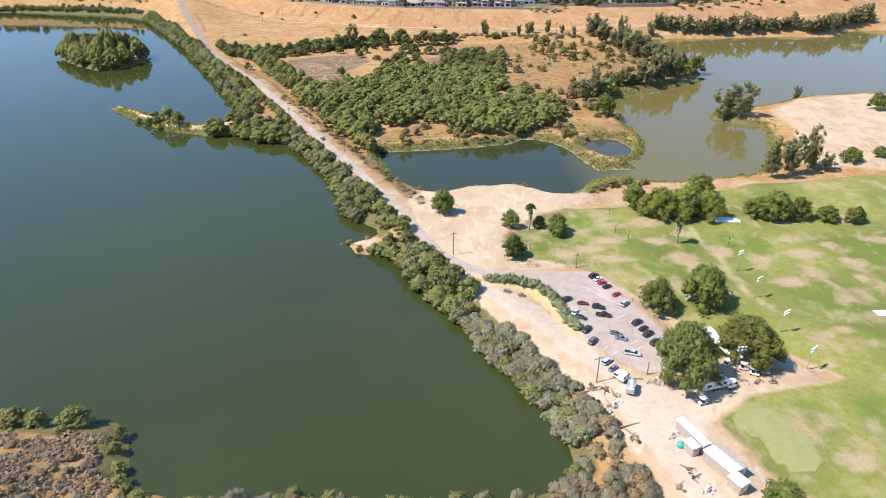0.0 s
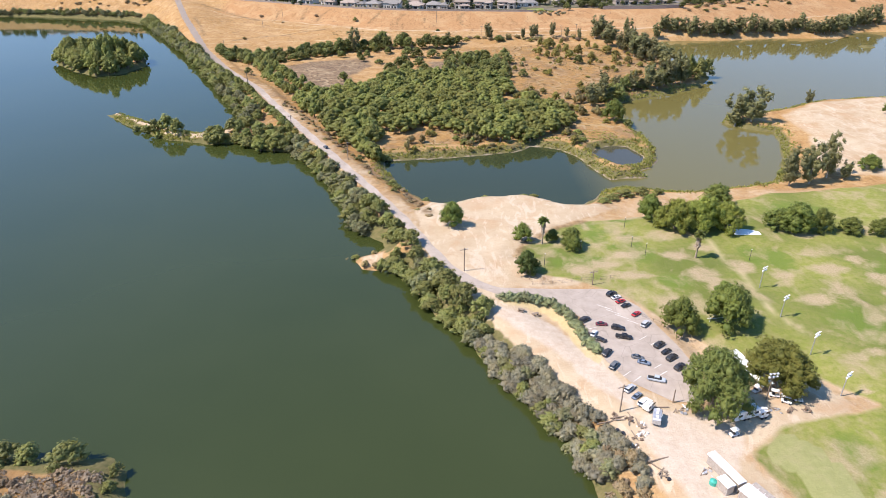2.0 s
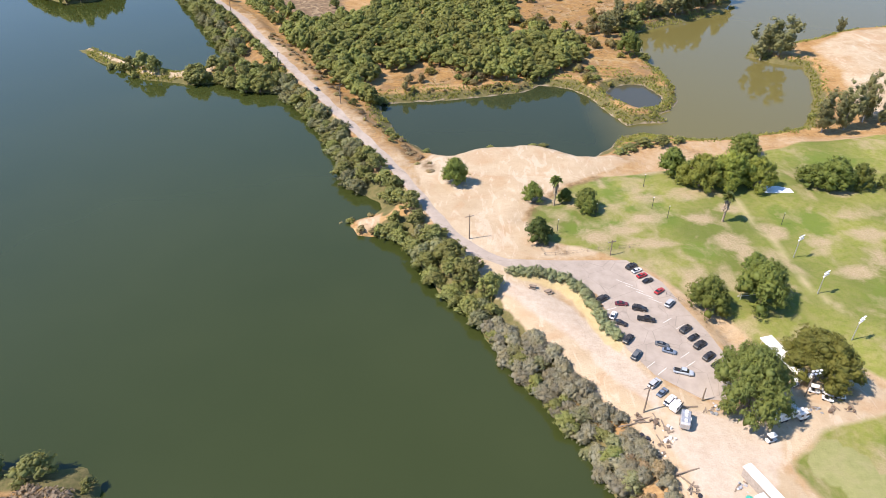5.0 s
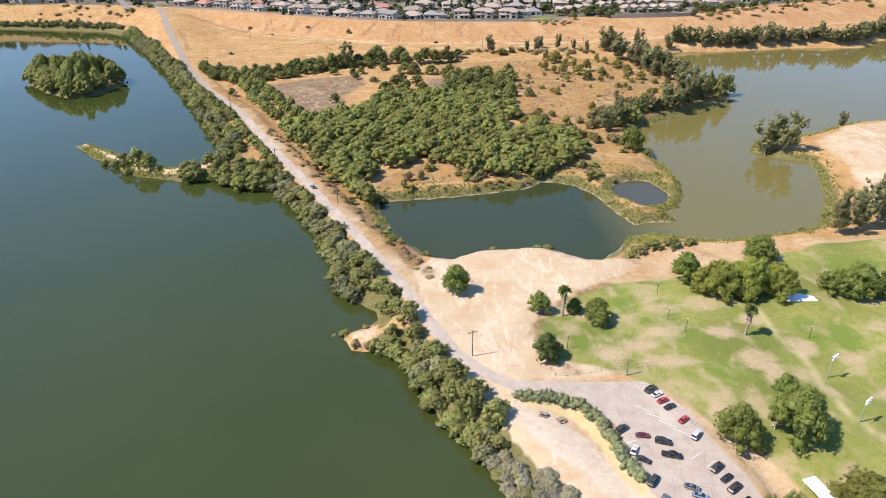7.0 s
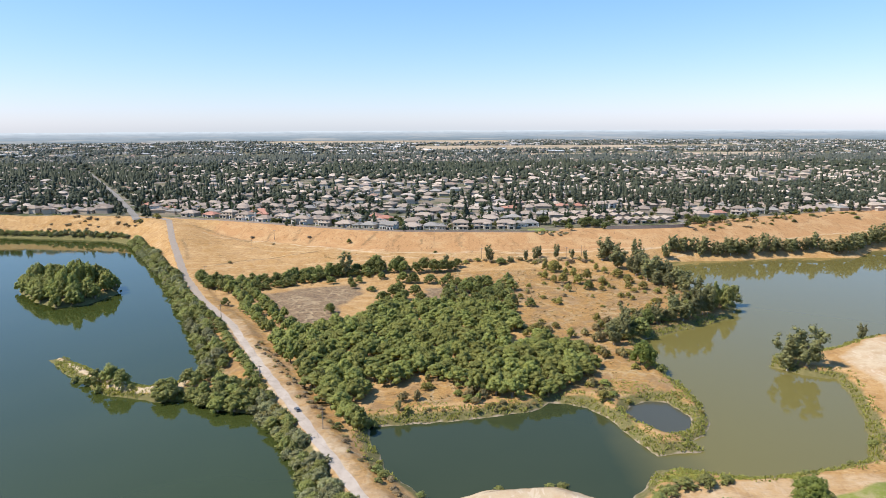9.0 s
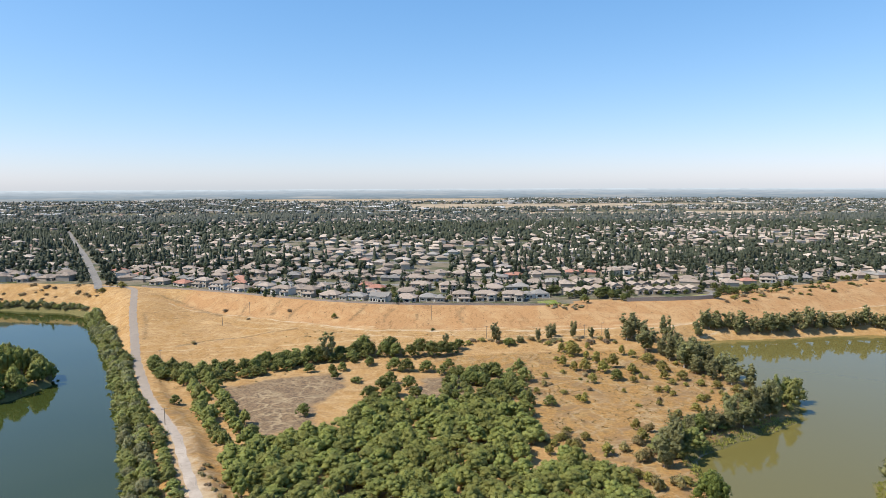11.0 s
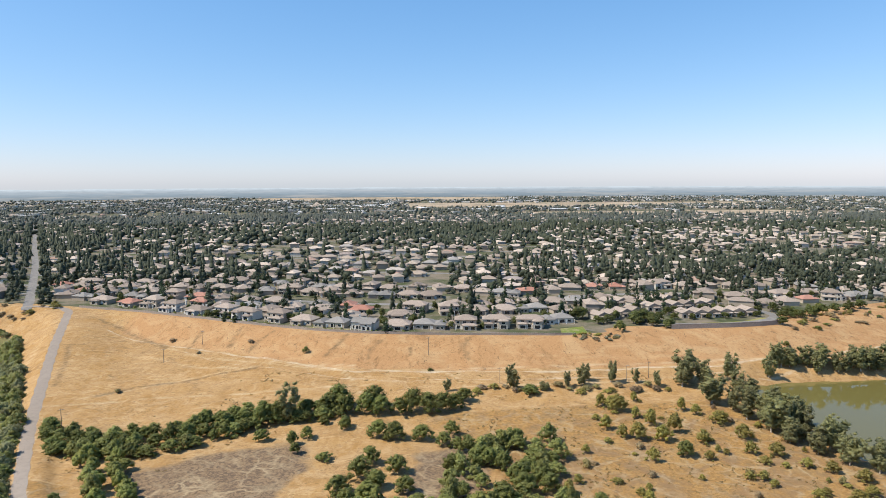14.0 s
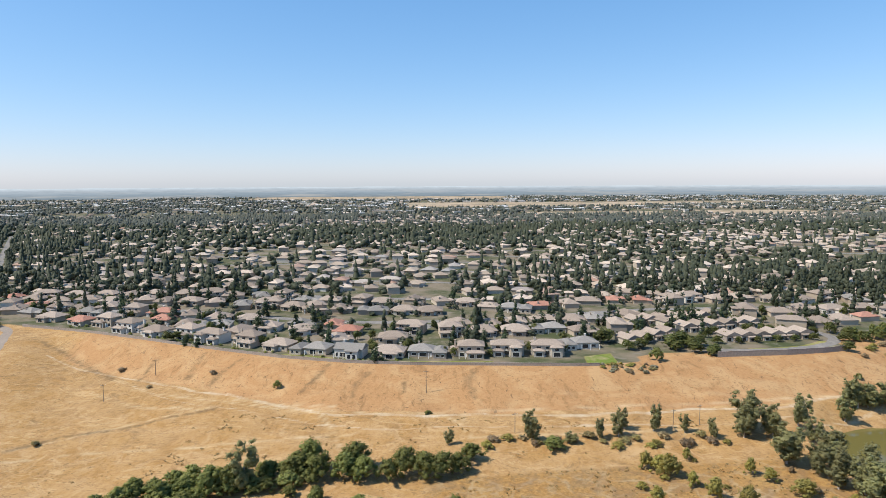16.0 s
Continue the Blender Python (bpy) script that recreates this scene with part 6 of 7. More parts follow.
    for t in np.arange(0, 1, 0.0045):
        y = 765 + t * 1300
        ax = float(np.interp(y, [745, 857, 997, 1260, 1653, 2060], [-318, -381, -462, -621, -856, -1100]))
        for side in (-1, 1):
            if rng.random() < 0.85:
                blob(ax + side * rng.uniform(8, 18), y + rng.uniform(-4, 4), rng.uniform(2.2, 4), rng.uniform(6, 13), y > 1250, rng.random() < 0.4)
    V, F = np.concatenate(V), np.concatenate(F)
    # past 1700 m the leaves take a paler copy that has haze in its colour
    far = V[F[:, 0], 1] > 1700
    tagged(new("far_woods", raw("far_woods", V, F[far], M["hazeleaf"])), "woods and street trees out on the plain, tinted pale grey-green for haze", "trees", kind="stuff")
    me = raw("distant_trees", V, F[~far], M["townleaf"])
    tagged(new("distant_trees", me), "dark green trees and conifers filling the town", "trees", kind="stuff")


# distance haze is mixed into these leaf tones: paler and bluer than the town's
M["hazeleaf"] = foliage("haze_tinted_leaves", (0.080, 0.098, 0.090), (0.165, 0.182, 0.160))
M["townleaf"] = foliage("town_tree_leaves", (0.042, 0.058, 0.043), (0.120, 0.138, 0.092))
far_trees()

# trees, shrubs among the first streets
for x, y in SITES:
    near_edge = y < top_line(x) + 22
    for _ in range(RH.choice((1, 2)) if y < top_line(x) + 100 else 0):
        set_plant("garden", x + RH.choice((-1, 1)) * RH.uniform(8, 13), y + RH.uniform(-2, 15), RH.uniform(4, 7.5), RH.uniform(2, 3.6), RH, PLATEAU)
    if RH.random() < (0.25 if near_edge else 0.6):
        for k in range(RH.choice((1, 1, 3))):
            set_plant("conifer", x + RH.uniform(-12, 12), y + RH.uniform(9, 17), RH.uniform(8, 17), RH.uniform(2.0, 3.4), RH, PLATEAU)
    if near_edge:
        for _ in range(4):
            set_plant("gshrub", x + RH.uniform(-9, 9), y - RH.uniform(9, 11.5), RH.uniform(0.8, 1.6), RH.uniform(0.7, 1.4), RH, PLATEAU)
for x, y, h, r in [(-50 + 13, 652, 9, 2.6), (-36, 656, 8, 2.4), (-33, 654, 6, 2.0), (-142, 690, 6, 3.4), (-150, 694, 7, 3.2)]:
    set_plant("conifer", x, y, h, r, RH, PLATEAU)
for x, y, h, r in [(92, 690, 9, 6), (98, 694, 8, 5.5), (-165, 704, 6, 4), (-161, 708, 5.5, 4), (138, 668, 7, 5), (146, 662, 6, 4.4), (130, 672, 6, 4), (224, 668, 6, 4), (120, 690, 6, 4)]:
    set_plant("garden", x, y, h, r, RH, PLATEAU)


for x, y, h, r in [(128, 676, 8, 6), (134, 681, 8.5, 6.5), (141, 676, 7.5, 5.5), (147, 682, 7, 5), (138, 687, 8, 5.5), (112, 678, 6, 4.4), (104, 676, 6, 4.6), (150, 668, 5, 3.6),
                   (160, 688, 5, 3.4), (172, 687, 4.4, 2.6), (184, 689, 4.2, 2.6), (196, 691, 4.6, 2.8), (208, 692, 4.4, 2.6), (220, 694, 4.6, 3), (236, 690, 6, 4.6), (242, 698, 7, 5), (248, 690, 6, 4.4),
                   (258, 696, 7, 5), (270, 700, 7.5, 5), (282, 706, 7, 5), (296, 712, 7, 5.2), (240, 712, 7, 5), (226, 706, 5.5, 4), (310, 720, 7, 5), (168, 712, 5, 3.4), (190, 716, 5.5, 3.6), (212, 716, 5, 3.4)]:
    set_plant("garden", x, y, h, r, RH, PLATEAU)
# scrub and trees where the bluff runs out in the east
for i in range(60):
    x = RH.uniform(226, 430)
    y = top_line(x) + RH.uniform(-14, 26)
    set_plant(RH.choice(["brown", "pale", "bush"]) if y < top_line(x) + 12 else RH.choice(["bush", "garden", "bush"]), x, y, RH.uniform(1.2, 3) if y < top_line(x) + 12 else RH.uniform(4, 7), RH.uniform(1.5, 4.4), RH)
# parched brush on the bluff's west end
for i in range(26):
    x = RH.uniform(-420, -300)
    set_plant("brown", x, top_line(x) - RH.uniform(2, 24), RH.uniform(1, 2.4), RH.uniform(1.6, 3.4), RH)


# ---- streets, garden walls and the lane of the town ----
def town_streets():
    V, F = [], []
    for off in range(36 + 76, 1500, 76):
        line = [(x, town_y(x, off - 6)) for x in range(-1300, 1500, 12) if abs(x) < 0.74 * (town_y(x, off) - 60) + 60]
        for (ax, ay), (bx, by) in zip(line, line[1:]):
            n0 = len(V)
            V += [(ax, ay - 4, PLATEAU + 0.07), (bx, by - 4, PLATEAU + 0.07), (bx, by + 4, PLATEAU + 0.07), (ax, ay + 4, PLATEAU + 0.07)]
            F.append((n0, n0 + 1, n0 + 2, n0 + 3))
    tagged(new("streets", mesh("streets", V, F, [M["street"]])), "grey residential streets between the houses", "street", kind="structure")


town_streets()
ribbon("lane_curved", [(152, 673), (168, 671), (192, 673), (212, 678), (228, 687), (236, 700), (232, 720)], 6.5, M["street"], "dark asphalt lane curving past terraced houses", 0.1)
ribbon("lane_side", [(-36, 690), (-26, 704), (-16, 722), (-8, 745)], 7, M["street"], "asphalt cul-de-sac between houses", 0.1)


def wall_run(name, line, height, thick, material, label, category, step=6.0):
    """A wall in panels, each with its coping, set along a line on the land."""
    root = tagged(new(name), label, category)
    for a, b in zip(line, line[1:]):
        a, b = Vector((*a, 0)), Vector((*b, 0))
        n = max(1, round((b - a).length / step))
        for i in range(n):
            p, q = a.lerp(b, i / n), a.lerp(b, (i + 1) / n)
            w = (q - p).length
            me = PANELS.get((round(w, 1), height, thick))
            if me is None:
                me = PANELS[(round(w, 1), height, thick)] = boxes("panel", [(0, -thick / 2, -0.8, w - 0.03, thick / 2, height), (0, -thick / 2 - 0.06, height, w - 0.03, thick / 2 + 0.06, height + 0.1)], material)
            part("panel", me, root, "", pose(p.x, p.y, spot(p.x, p.y), 0, 0, math.degrees(math.atan2(q.y - p.y, q.x - p.x))))
    return root


PANELS = {}
wall_run("garden_wall", [(x, top_line(x) + 2.5) for x in range(-280, 90, 12)], 1.5, 0.25, M["fence"], "low grey block wall behind the bluff gardens", "wall")
wall_run("lane_wall", [(147, 658), (168, 660), (187, 661.5), (208, 665), (226, 670)], 3.0, 0.3, M["fence"], "tall grey-brown board fence above the bluff", "fence")


# ---- poles and lights ----
def utility_pole(x, y, h, label="tall weathered wooden utility pole", arm=True, turn=0):
    root = tagged(new("utility_pole"), label, "pole", "utility poles")
    root.matrix_basis = pose(x, y, spot(x, y), 0, 0, turn)
    part("pole", limbs("pole", [((0, 0, -0.5), (0, 0, h), 0.19, 0.13)], M["timber"]), root)
    if arm:
        ca = part("cross_arm", boxes("cross_arm", [(-1.3, -0.07, -0.08, 1.3, 0.07, 0.08)], M["timber"]), root, "", pose(0, 0.12, h - 0.7))
        for i in (-1.1, -0.4, 0.4, 1.1):
            part("insulator", limbs("insulator", [((0, 0, 0), (0, 0, 0.22), 0.07, 0.05)], M["galv"]), ca, "", pose(i, 0, 0.08))
    return root


for x, y, h, arm in [(3.4, 189, 8.2, True), (37, 124.5, 7.8, True), (50, 127.5, 3.8, False), (42, 180.5, 5, True), (-80, 333, 8, True), (-46, 290, 8.5, True), (-173, 533, 8.5, True), (-166, 628, 9, True),
                     (-155, 662, 9, True), (-9, 622, 11, True), (29, 584, 9, True), (97, 586, 9, True), (110, 590, 9, True), (-128, 430, 8, True)]:
    utility_pole(x, y, h, arm=arm, turn=20)


def flood_light(x, y, h, material="galv", turn=35):
    root = tagged(new("flood_light"), "tall steel floodlight mast on the fairway" if material == "galv" else "wooden floodlight mast beside the yard", "floodlight", "floodlights")
    root.matrix_basis = pose(x, y, spot(x, y), 0, 0, turn)
    part("mast", limbs("mast", [((0, 0, -0.3), (0, 0, h), 0.16, 0.09)], M[material]), root)
    for k, z in enumerate((h - 0.2, h - 1.1)):
        bar = part("cross_bar", boxes("cross_bar", [(-1.2, -0.06, -0.06, 1.2, 0.06, 0.06)], M["galv"]), root, "", pose(0, -0.1, z))
        for i in (-0.95, 0, 0.95):
            head = part("lamp_head", limbs("lamp_head", [((0, 0.12, 0.0), (0, -0.22, -0.12), 0.14, 0.34)], M["white"]), bar, "", pose(i, -0.1, 0.1))
    return root


for x, y, h in [(92, 179, 7.2), (91, 163, 7), (91, 146, 7), (91, 131, 7)]:
    flood_light(x, y, h)
flood_light(72, 128.5, 8, "timber", 10)


def lamp_post(x, y, h):
    root = tagged(new("lamp_post"), "slim dark lamp post on worn grass", "lamp post", "golf lamp posts")
    root.matrix_basis = pose(x, y, spot(x, y))
    part("post", limbs("post", [((0, 0, -0.2), (0, 0, h), 0.09, 0.07)], M["darkmetal"]), root)
    part("lamp", limbs("lamp", [((-0.14, 0, 0), (0.14, 0, 0), 0.1, 0.1)], M["lamp"]), root, "", pose(0, 0, h))


for x, y, h in [(63, 199, 4.4), (42, 201, 4.6), (29, 192, 4.6), (61, 219, 4.4), (60, 205, 4), (96, 196, 4)]:
    lamp_post(x, y, h)


# ---- palms ----
def palm(x, y, h, seed):
    rng = random.Random(seed)
    root = tagged(new("palm"), "shaggy fan palm with a brown skirt", "palm tree", "fan palms")
    root.matrix_basis = pose(x, y, spot(x, y))
    part("trunk", limbs("trunk", [((0, 0, -0.3), (0.1, 0, h * 0.45), 0.34, 0.27), ((0.1, 0, h * 0.45), (0.05, 0.1, h - 0.6), 0.5, 0.34)], M["palmbark"]), root)
    V, F, SV, SF = [], [], [], []
    for i in range(110):
        a, e = rng.uniform(0, 6.283), rng.uniform(-1.3, 1.35)
        skirt = e < -0.25
        L = rng.uniform(1.7, 2.3) * (0.6 if skirt else 1)
        d = Vector((math.cos(a) * math.cos(e), math.sin(a) * math.cos(e), math.sin(e)))
        s = Vector((-math.sin(a), math.cos(a), 0))
        o = Vector((0.05, 0.1, h - 0.5 - (rng.uniform(0.3, 0.42 * h) if skirt else 0)))
        vv, ff = (SV, SF) if skirt else (V, F)
        n0 = len(vv)
        tip = o + d * L + Vector((0, 0, -0.35 * L))
        vv += [tuple(o), tuple(o + d * L * 0.55 + s * 0.42), tuple(tip + s * 0.2), tuple(tip - s * 0.2), tuple(o + d * L * 0.55 - s * 0.42)]
        ff += [(n0, n0 + 1, n0 + 2), (n0, n0 + 2, n0 + 3), (n0, n0 + 3, n0 + 4)]
    part("fronds", mesh("fronds", V, F, [M["palm"]]), root)
    part("skirt", mesh("skirt", SV, SF, [M["palmbark"]]), root, "dead brown hanging fronds")


palm(79, 197.5, 9.0, 1)
palm(30.5, 208.5, 9.4, 2)


# ---- vehicles ----
def loft(name, rings, material, close=True):
    """Skin over rings of points of equal count."""
    n, verts, faces = len(rings[0]), [tuple(p) for r in rings for p in r], []
    for i in range(len(rings) - 1):
        for k in range(n):
            a, b = i * n + k, i * n + (k + 1) % n
            faces.append((a, b, b + n, a + n))
    if close:
        faces += [tuple(range(n - 1, -1, -1)), tuple(range((len(rings) - 1) * n, len(rings) * n))]
    return mesh(name, verts, faces, [material], False)


def body_ring(x, w, lo, hi):
    r = min(0.14, (hi - lo) * 0.3)
    return [(x, -w + r * 0.6, lo), (x, w - r * 0.6, lo), (x, w, lo + r), (x, w, hi - r), (x, w - r, hi), (x, -w + r, hi), (x, -w, hi - r), (x, -w, lo + r)]


CAR_SHAPES = {
    "sedan": dict(body=[(-2.3, .72, .42, .78), (-2.2, .84, .28, .90), (-1.2, .90, .24, .96), (.9, .90, .24, .94), (1.9, .86, .26, .82), (2.25, .76, .34, .68)],
                  cabin=[(-1.75, .70, .93, .97), (-1.0, .68, .92, 1.40), (.15, .66, .92, 1.42), (1.05, .72, .90, .95)], roof=[(-1.0, .62, 1.40, 1.45), (.12, .60, 1.42, 1.47)], wheel=.32, base=(-1.38, 1.38)),
    "suv": dict(body=[(-2.35, .80, .45, 1.0), (-2.25, .92, .32, 1.08), (-1.2, .95, .30, 1.10), (1.0, .95, .30, 1.08), (2.05, .90, .32, .98), (2.35, .80, .42, .82)],
                cabin=[(-2.2, .78, 1.06, 1.12), (-1.95, .76, 1.06, 1.68), (.35, .74, 1.06, 1.70), (1.2, .80, 1.04, 1.10)], roof=[(-2.0, .70, 1.68, 1.76), (.33, .68, 1.70, 1.77)], wheel=.37, base=(-1.42, 1.42)),
    "pickup": dict(body=[(-2.85, .88, .50, 1.0), (-2.75, .94, .40, 1.05), (-.65, .96, .36, 1.05), (1.3, .96, .36, 1.08), (2.5, .92, .38, 1.02), (2.85, .82, .46, .86)],
                   cabin=[(-.75, .80, 1.04, 1.70), (-.6, .78, 1.04, 1.76), (.85, .76, 1.04, 1.76), (1.6, .82, 1.04, 1.10)], roof=[(-.65, .72, 1.75, 1.82), (.83, .70, 1.76, 1.83)], wheel=.40, base=(-1.85, 1.75)),
}
CAR_MESH = {}


def car(kind, x, y, turn, colour, label):
    s = CAR_SHAPES[kind]
    if kind not in CAR_MESH:
        d = CAR_MESH[kind] = {}
        d["body"] = loft("body", [body_ring(*q) for q in s["body"]], M["paint"])
        d["cabin_glass"] = loft("cabin_glass", [body_ring(*q) for q in s["cabin"]], M["glass"])
        d["roof_panel"] = loft("roof_panel", [body_ring(*q) for q in s["roof"]], M["paint"])
        r = s["wheel"]
        d["tyre"] = limbs("tyre", [((0, -.11, 0), (0, .11, 0), r, r, 14), ((0, -.11, 0), (0, -.10, 0), r, .02, 14), ((0, .10, 0), (0, .11, 0), .02, r, 14)], M["black"])
        d["rim"] = limbs("rim", [((0, .08, 0), (0, .125, 0), r * .62, r * .5, 10), ((0, .12, 0), (0, .126, 0), .02, r * .5, 10)], M["galv"])
        d["headlight"] = boxes("headlight", [(-.05, -.16, -.06, .03, .16, .06)], M["lamp"])
        d["bumper"] = boxes("bumper", [(-.06, -.72, -.08, .06, .72, .08)], M["darkmetal"])
        if kind == "pickup":
            d["bed"] = boxes("bed", [(-2.7, -.78, 1.055, -.85, .78, 1.07)], M["black"])
    d = CAR_MESH[kind]
    root = tagged(new("car" if kind != "pickup" else "pickup_truck"), label, "car" if kind != "pickup" else "pickup truck", "parked cars")
    root.matrix_basis = pose(x, y, spot(x, y) + (0.09 if inside(np.array([(x, y)]), LOT)[0] else 0.02), 0, 0, turn) @ Matrix.Scale({"pickup": 0.74, "suv": 0.76, "sedan": 0.69}[kind], 4)
    for k in ("body", "cabin_glass", "roof_panel", "bed"):
        if k in d:
            o = part(k, d[k], root)
            o.color = (*colour, 1)
    for wx in s["base"]:
        for side in (-1, 1):
            w = part("wheel", d["tyre"], root, "", pose(wx, side * .82, s["wheel"], 0, 0, 0 if side > 0 else 180))
            part("rim", d["rim"], w)
    f = s["body"][-1]
    for side in (-.55, .55):
        part("headlight", d["headlight"], root, "", pose(f[0] - .06, side, f[3] - .08))
    part("bumper", d["bumper"], root, "", pose(f[0] + .02, 0, .42))
    part("bumper", d["bumper"], root, "", pose(s["body"][0][0] - .02, 0, .48))
    return root


BLACK, WHITE, RED, MAROON, SILVER, BLUEGREY, SILVERBLUE, GREY = (.012, .012, .014), (.75, .74, .72), (.42, .02, .025), (.13, .012, .025), (.42, .43, .44), (.15, .19, .25), (.40, .45, .50), (.10, .11, .12)
for kind, x, y, turn, col, word in [("suv", 46.4, 174.6, 36, BLACK, "black"), ("sedan", 47.4, 172.8, 30, WHITE, "white"), ("sedan", 48.2, 170.6, 28, RED, "bright red"), ("sedan", 49.2, 168.4, 28, BLACK, "black"),
                                    ("sedan", 51, 164, 38, RED, "red"), ("suv", 52.2, 159, 48, SILVER, "silver"), ("suv", 35.9, 161, 36, BLACK, "black"), ("sedan", 40.2, 159, -4, MAROON, "maroon"),
                                    ("suv", 44.2, 157, -16, BLACK, "black"), ("pickup", 44.8, 153, -14, BLACK, "black"), ("sedan", 37.2, 154.6, 60, WHITE, "white"), ("sedan", 38.4, 151.8, -30, BLACK, "black"),
                                    ("suv", 53.2, 149.4, 38, BLACK, "black"), ("sedan", 54.2, 146.6, 34, BLACK, "black"), ("suv", 54.8, 144, 36, BLACK, "black"), ("suv", 55.6, 140.2, 38, BLACK, "black"),
                                    ("sedan", 56.6, 137.8, 36, BLACK, "black"), ("sedan", 57.6, 134.6, 40, GREY, "dark grey"), ("sedan", 46.2, 144.2, -24, GREY, "dark grey"), ("sedan", 47.2, 142, -22, BLUEGREY, "blue-grey"),
                                    ("pickup", 48.4, 135.4, -18, SILVERBLUE, "silver-blue"), ("suv", 39.4, 140.8, 52, GREY, "grey"), ("suv", 38.8, 146, 50, BLACK, "black"), ("suv", 41.2, 132.2, 42, SILVER, "silver"),
                                    ("sedan", 42.2, 129.6, 44, BLUEGREY, "blue-grey"), ("suv", 43, 127, 44, WHITE, "white")]:
    car(kind, x, y, turn, col, f"{word} {'pickup truck' if kind == 'pickup' else kind if kind == 'sedan' else 'sport utility car'} parked on pale asphalt")
car("suv", -58.5, 305.5, 121, GREY, "dark grey car standing on the levee road")["group"] = "road cars"

# bay lines
for i, (x, y, turn, L) in enumerate([(45, 165.5, -35, 4.5), (43, 168, -35, 4.5), (47, 163, -35, 4.5), (49, 160.6, -35, 3.6), (50, 153, 35, 3), (52.5, 150.8, 35, 3), (50.5, 141, 35, 3), (51, 138.2, 35, 3), (42, 138, 40, 3), (44, 136, 40, 3), (37.5, 157.5, 20, 2.6)]):
    ob = tagged(new("bay_line", boxes("bay_line", [(-L / 2, -.07, 0, L / 2, .07, .012)], M["line"])), "faded white parking bay line", "road marking", "bay lines", "structure")
    ob.matrix_basis = pose(x, y, 5.09, 0, 0, turn)


# ---- yard: trailers, sheds, carts and scrap ----
def trailer(x, y, turn, L, W, H, label, skin="white"):
    root = tagged(new("travel_trailer"), label, "trailer")
    root.matrix_basis = pose(x, y, spot(x, y), 0, 0, turn)
    part("body", loft("body", [body_ring(-L / 2, W * .46, .75, H - .25), body_ring(-L / 2 + .35, W / 2, .5, H), body_ring(L / 2 - .5, W / 2, .5, H), body_ring(L / 2, W * .46, .8, H - .4)], M[skin]), root)
    for i in (-.3, .1, .34):
        part("window", boxes("window", [(i * L - .5, -W / 2 - .03, 1.5, i * L + .5, -W / 2 + .01, 2.1)], M["glass"]), root)
    part("door", boxes("door", [(-.1 * L - .35, -W / 2 - .04, .65, -.1 * L + .35, -W / 2 + .01, 2.4)], M["offwhite"]), root)
    for i in (-.28, .05, .3):
        part("roof_vent", boxes("roof_vent", [(i * L - .35, -.3, H - .02, i * L + .35, .3, H + .2)], M["offwhite"]), root)
    for i in (-.5, .5):
        for s in (-1, 1):
            part("wheel", CAR_MESH["suv"]["tyre"], root, "", pose(i, s * (W / 2 - .12), .37))
    part("tow_bar", limbs("tow_bar", [((L / 2, -.6, .6), (L / 2 + 1.2, 0, .55), .06, .05), ((L / 2, .6, .6), (L / 2 + 1.2, 0, .55), .06, .05)], M["darkmetal"]), root)


trailer(64.2, 122.4, 18, 6.8, 2.2, 2.8, "white travel trailer under the weeping tree")
trailer(68.3, 122.6, 18, 2.2, 1.8, 2.2, "small white box trailer in the sun")
trailer(44.4, 121.4, 70, 4.2, 1.9, 2.2, "grey rounded trailer at the lot's end", "galv")
trailer(43.4, 124.8, 44, 2.6, 1.7, 2.0, "white cargo trailer behind parked cars")


def container(x, y, turn, L, W, H, label, pitch=0.12, skin="white"):
    root = tagged(new("storage_shed"), label, "shed", "storage sheds")
    root.matrix_basis = pose(x, y, spot(x, y), 0, 0, turn)
    part("wall", boxes("wall", [(-L / 2, -W / 2, 0, L / 2, W / 2, H)], M["dusty"]), root)
    v, f = hip(-L / 2, -W / 2, L / 2, W / 2, H, pitch, 0.2, True)
    part("roof", mesh("roof", v, f, [M[skin]]), root, "bright white metal roof" if skin == "white" else "dusty grey metal roof")
    n = int(L / 1.2)
    for i in range(n + 1):
        part("roof_rib", boxes("roof_rib", [(-.04, -W / 2 - .15, 0, .04, 0, .05)], M["offwhite"]), root, "", pose(-L / 2 + i * L / n, 0, H + .25 + pitch * (W / 2 + .2), math.degrees(math.atan(pitch)), 0, 0))
    part("door", boxes("door", [(L / 2 - .01, -.9, .1, L / 2 + .05, .9, 2.2)], M["galv"]), root)


container(53.6, 105.6, -68, 8.4, 1.6, 2.4, "long white metal storage container")
container(52.2, 102.0, -68, 2.6, 1.7, 2.3, "small white shed leaning on a container")
container(56.6, 97.2, -61, 7.0, 2.6, 2.5, "wide white roofed workshop shed", 0.10)
container(58.6, 98.1, -61, 6.6, 1.5, 2.3, "narrow lean-to with dusty grey roof", 0.05, "dusty")
container(58.0, 92.2, -61, 3.0, 2.3, 2.4, "white shed beside the workshop", 0.10)

root = tagged(new("canopy"), "long white sheet canopy between two trees", "canopy")
root.matrix_basis = pose(72, 138.5, spot(72, 138.5), 0, 0, -75)
part("sheet", boxes("sheet", [(-7, -1.5, 3.1, 7, 1.5, 3.2), (-7, -1.55, 2.85, 7, -1.5, 3.15)], M["white"]), root)
for i in (-6.5, 0, 6.5):
    for s in (-1.3, 1.3):
        part("post", limbs("post", [((i, s, 0), (i, s, 3.1), .06, .06)], M["galv"]), root)


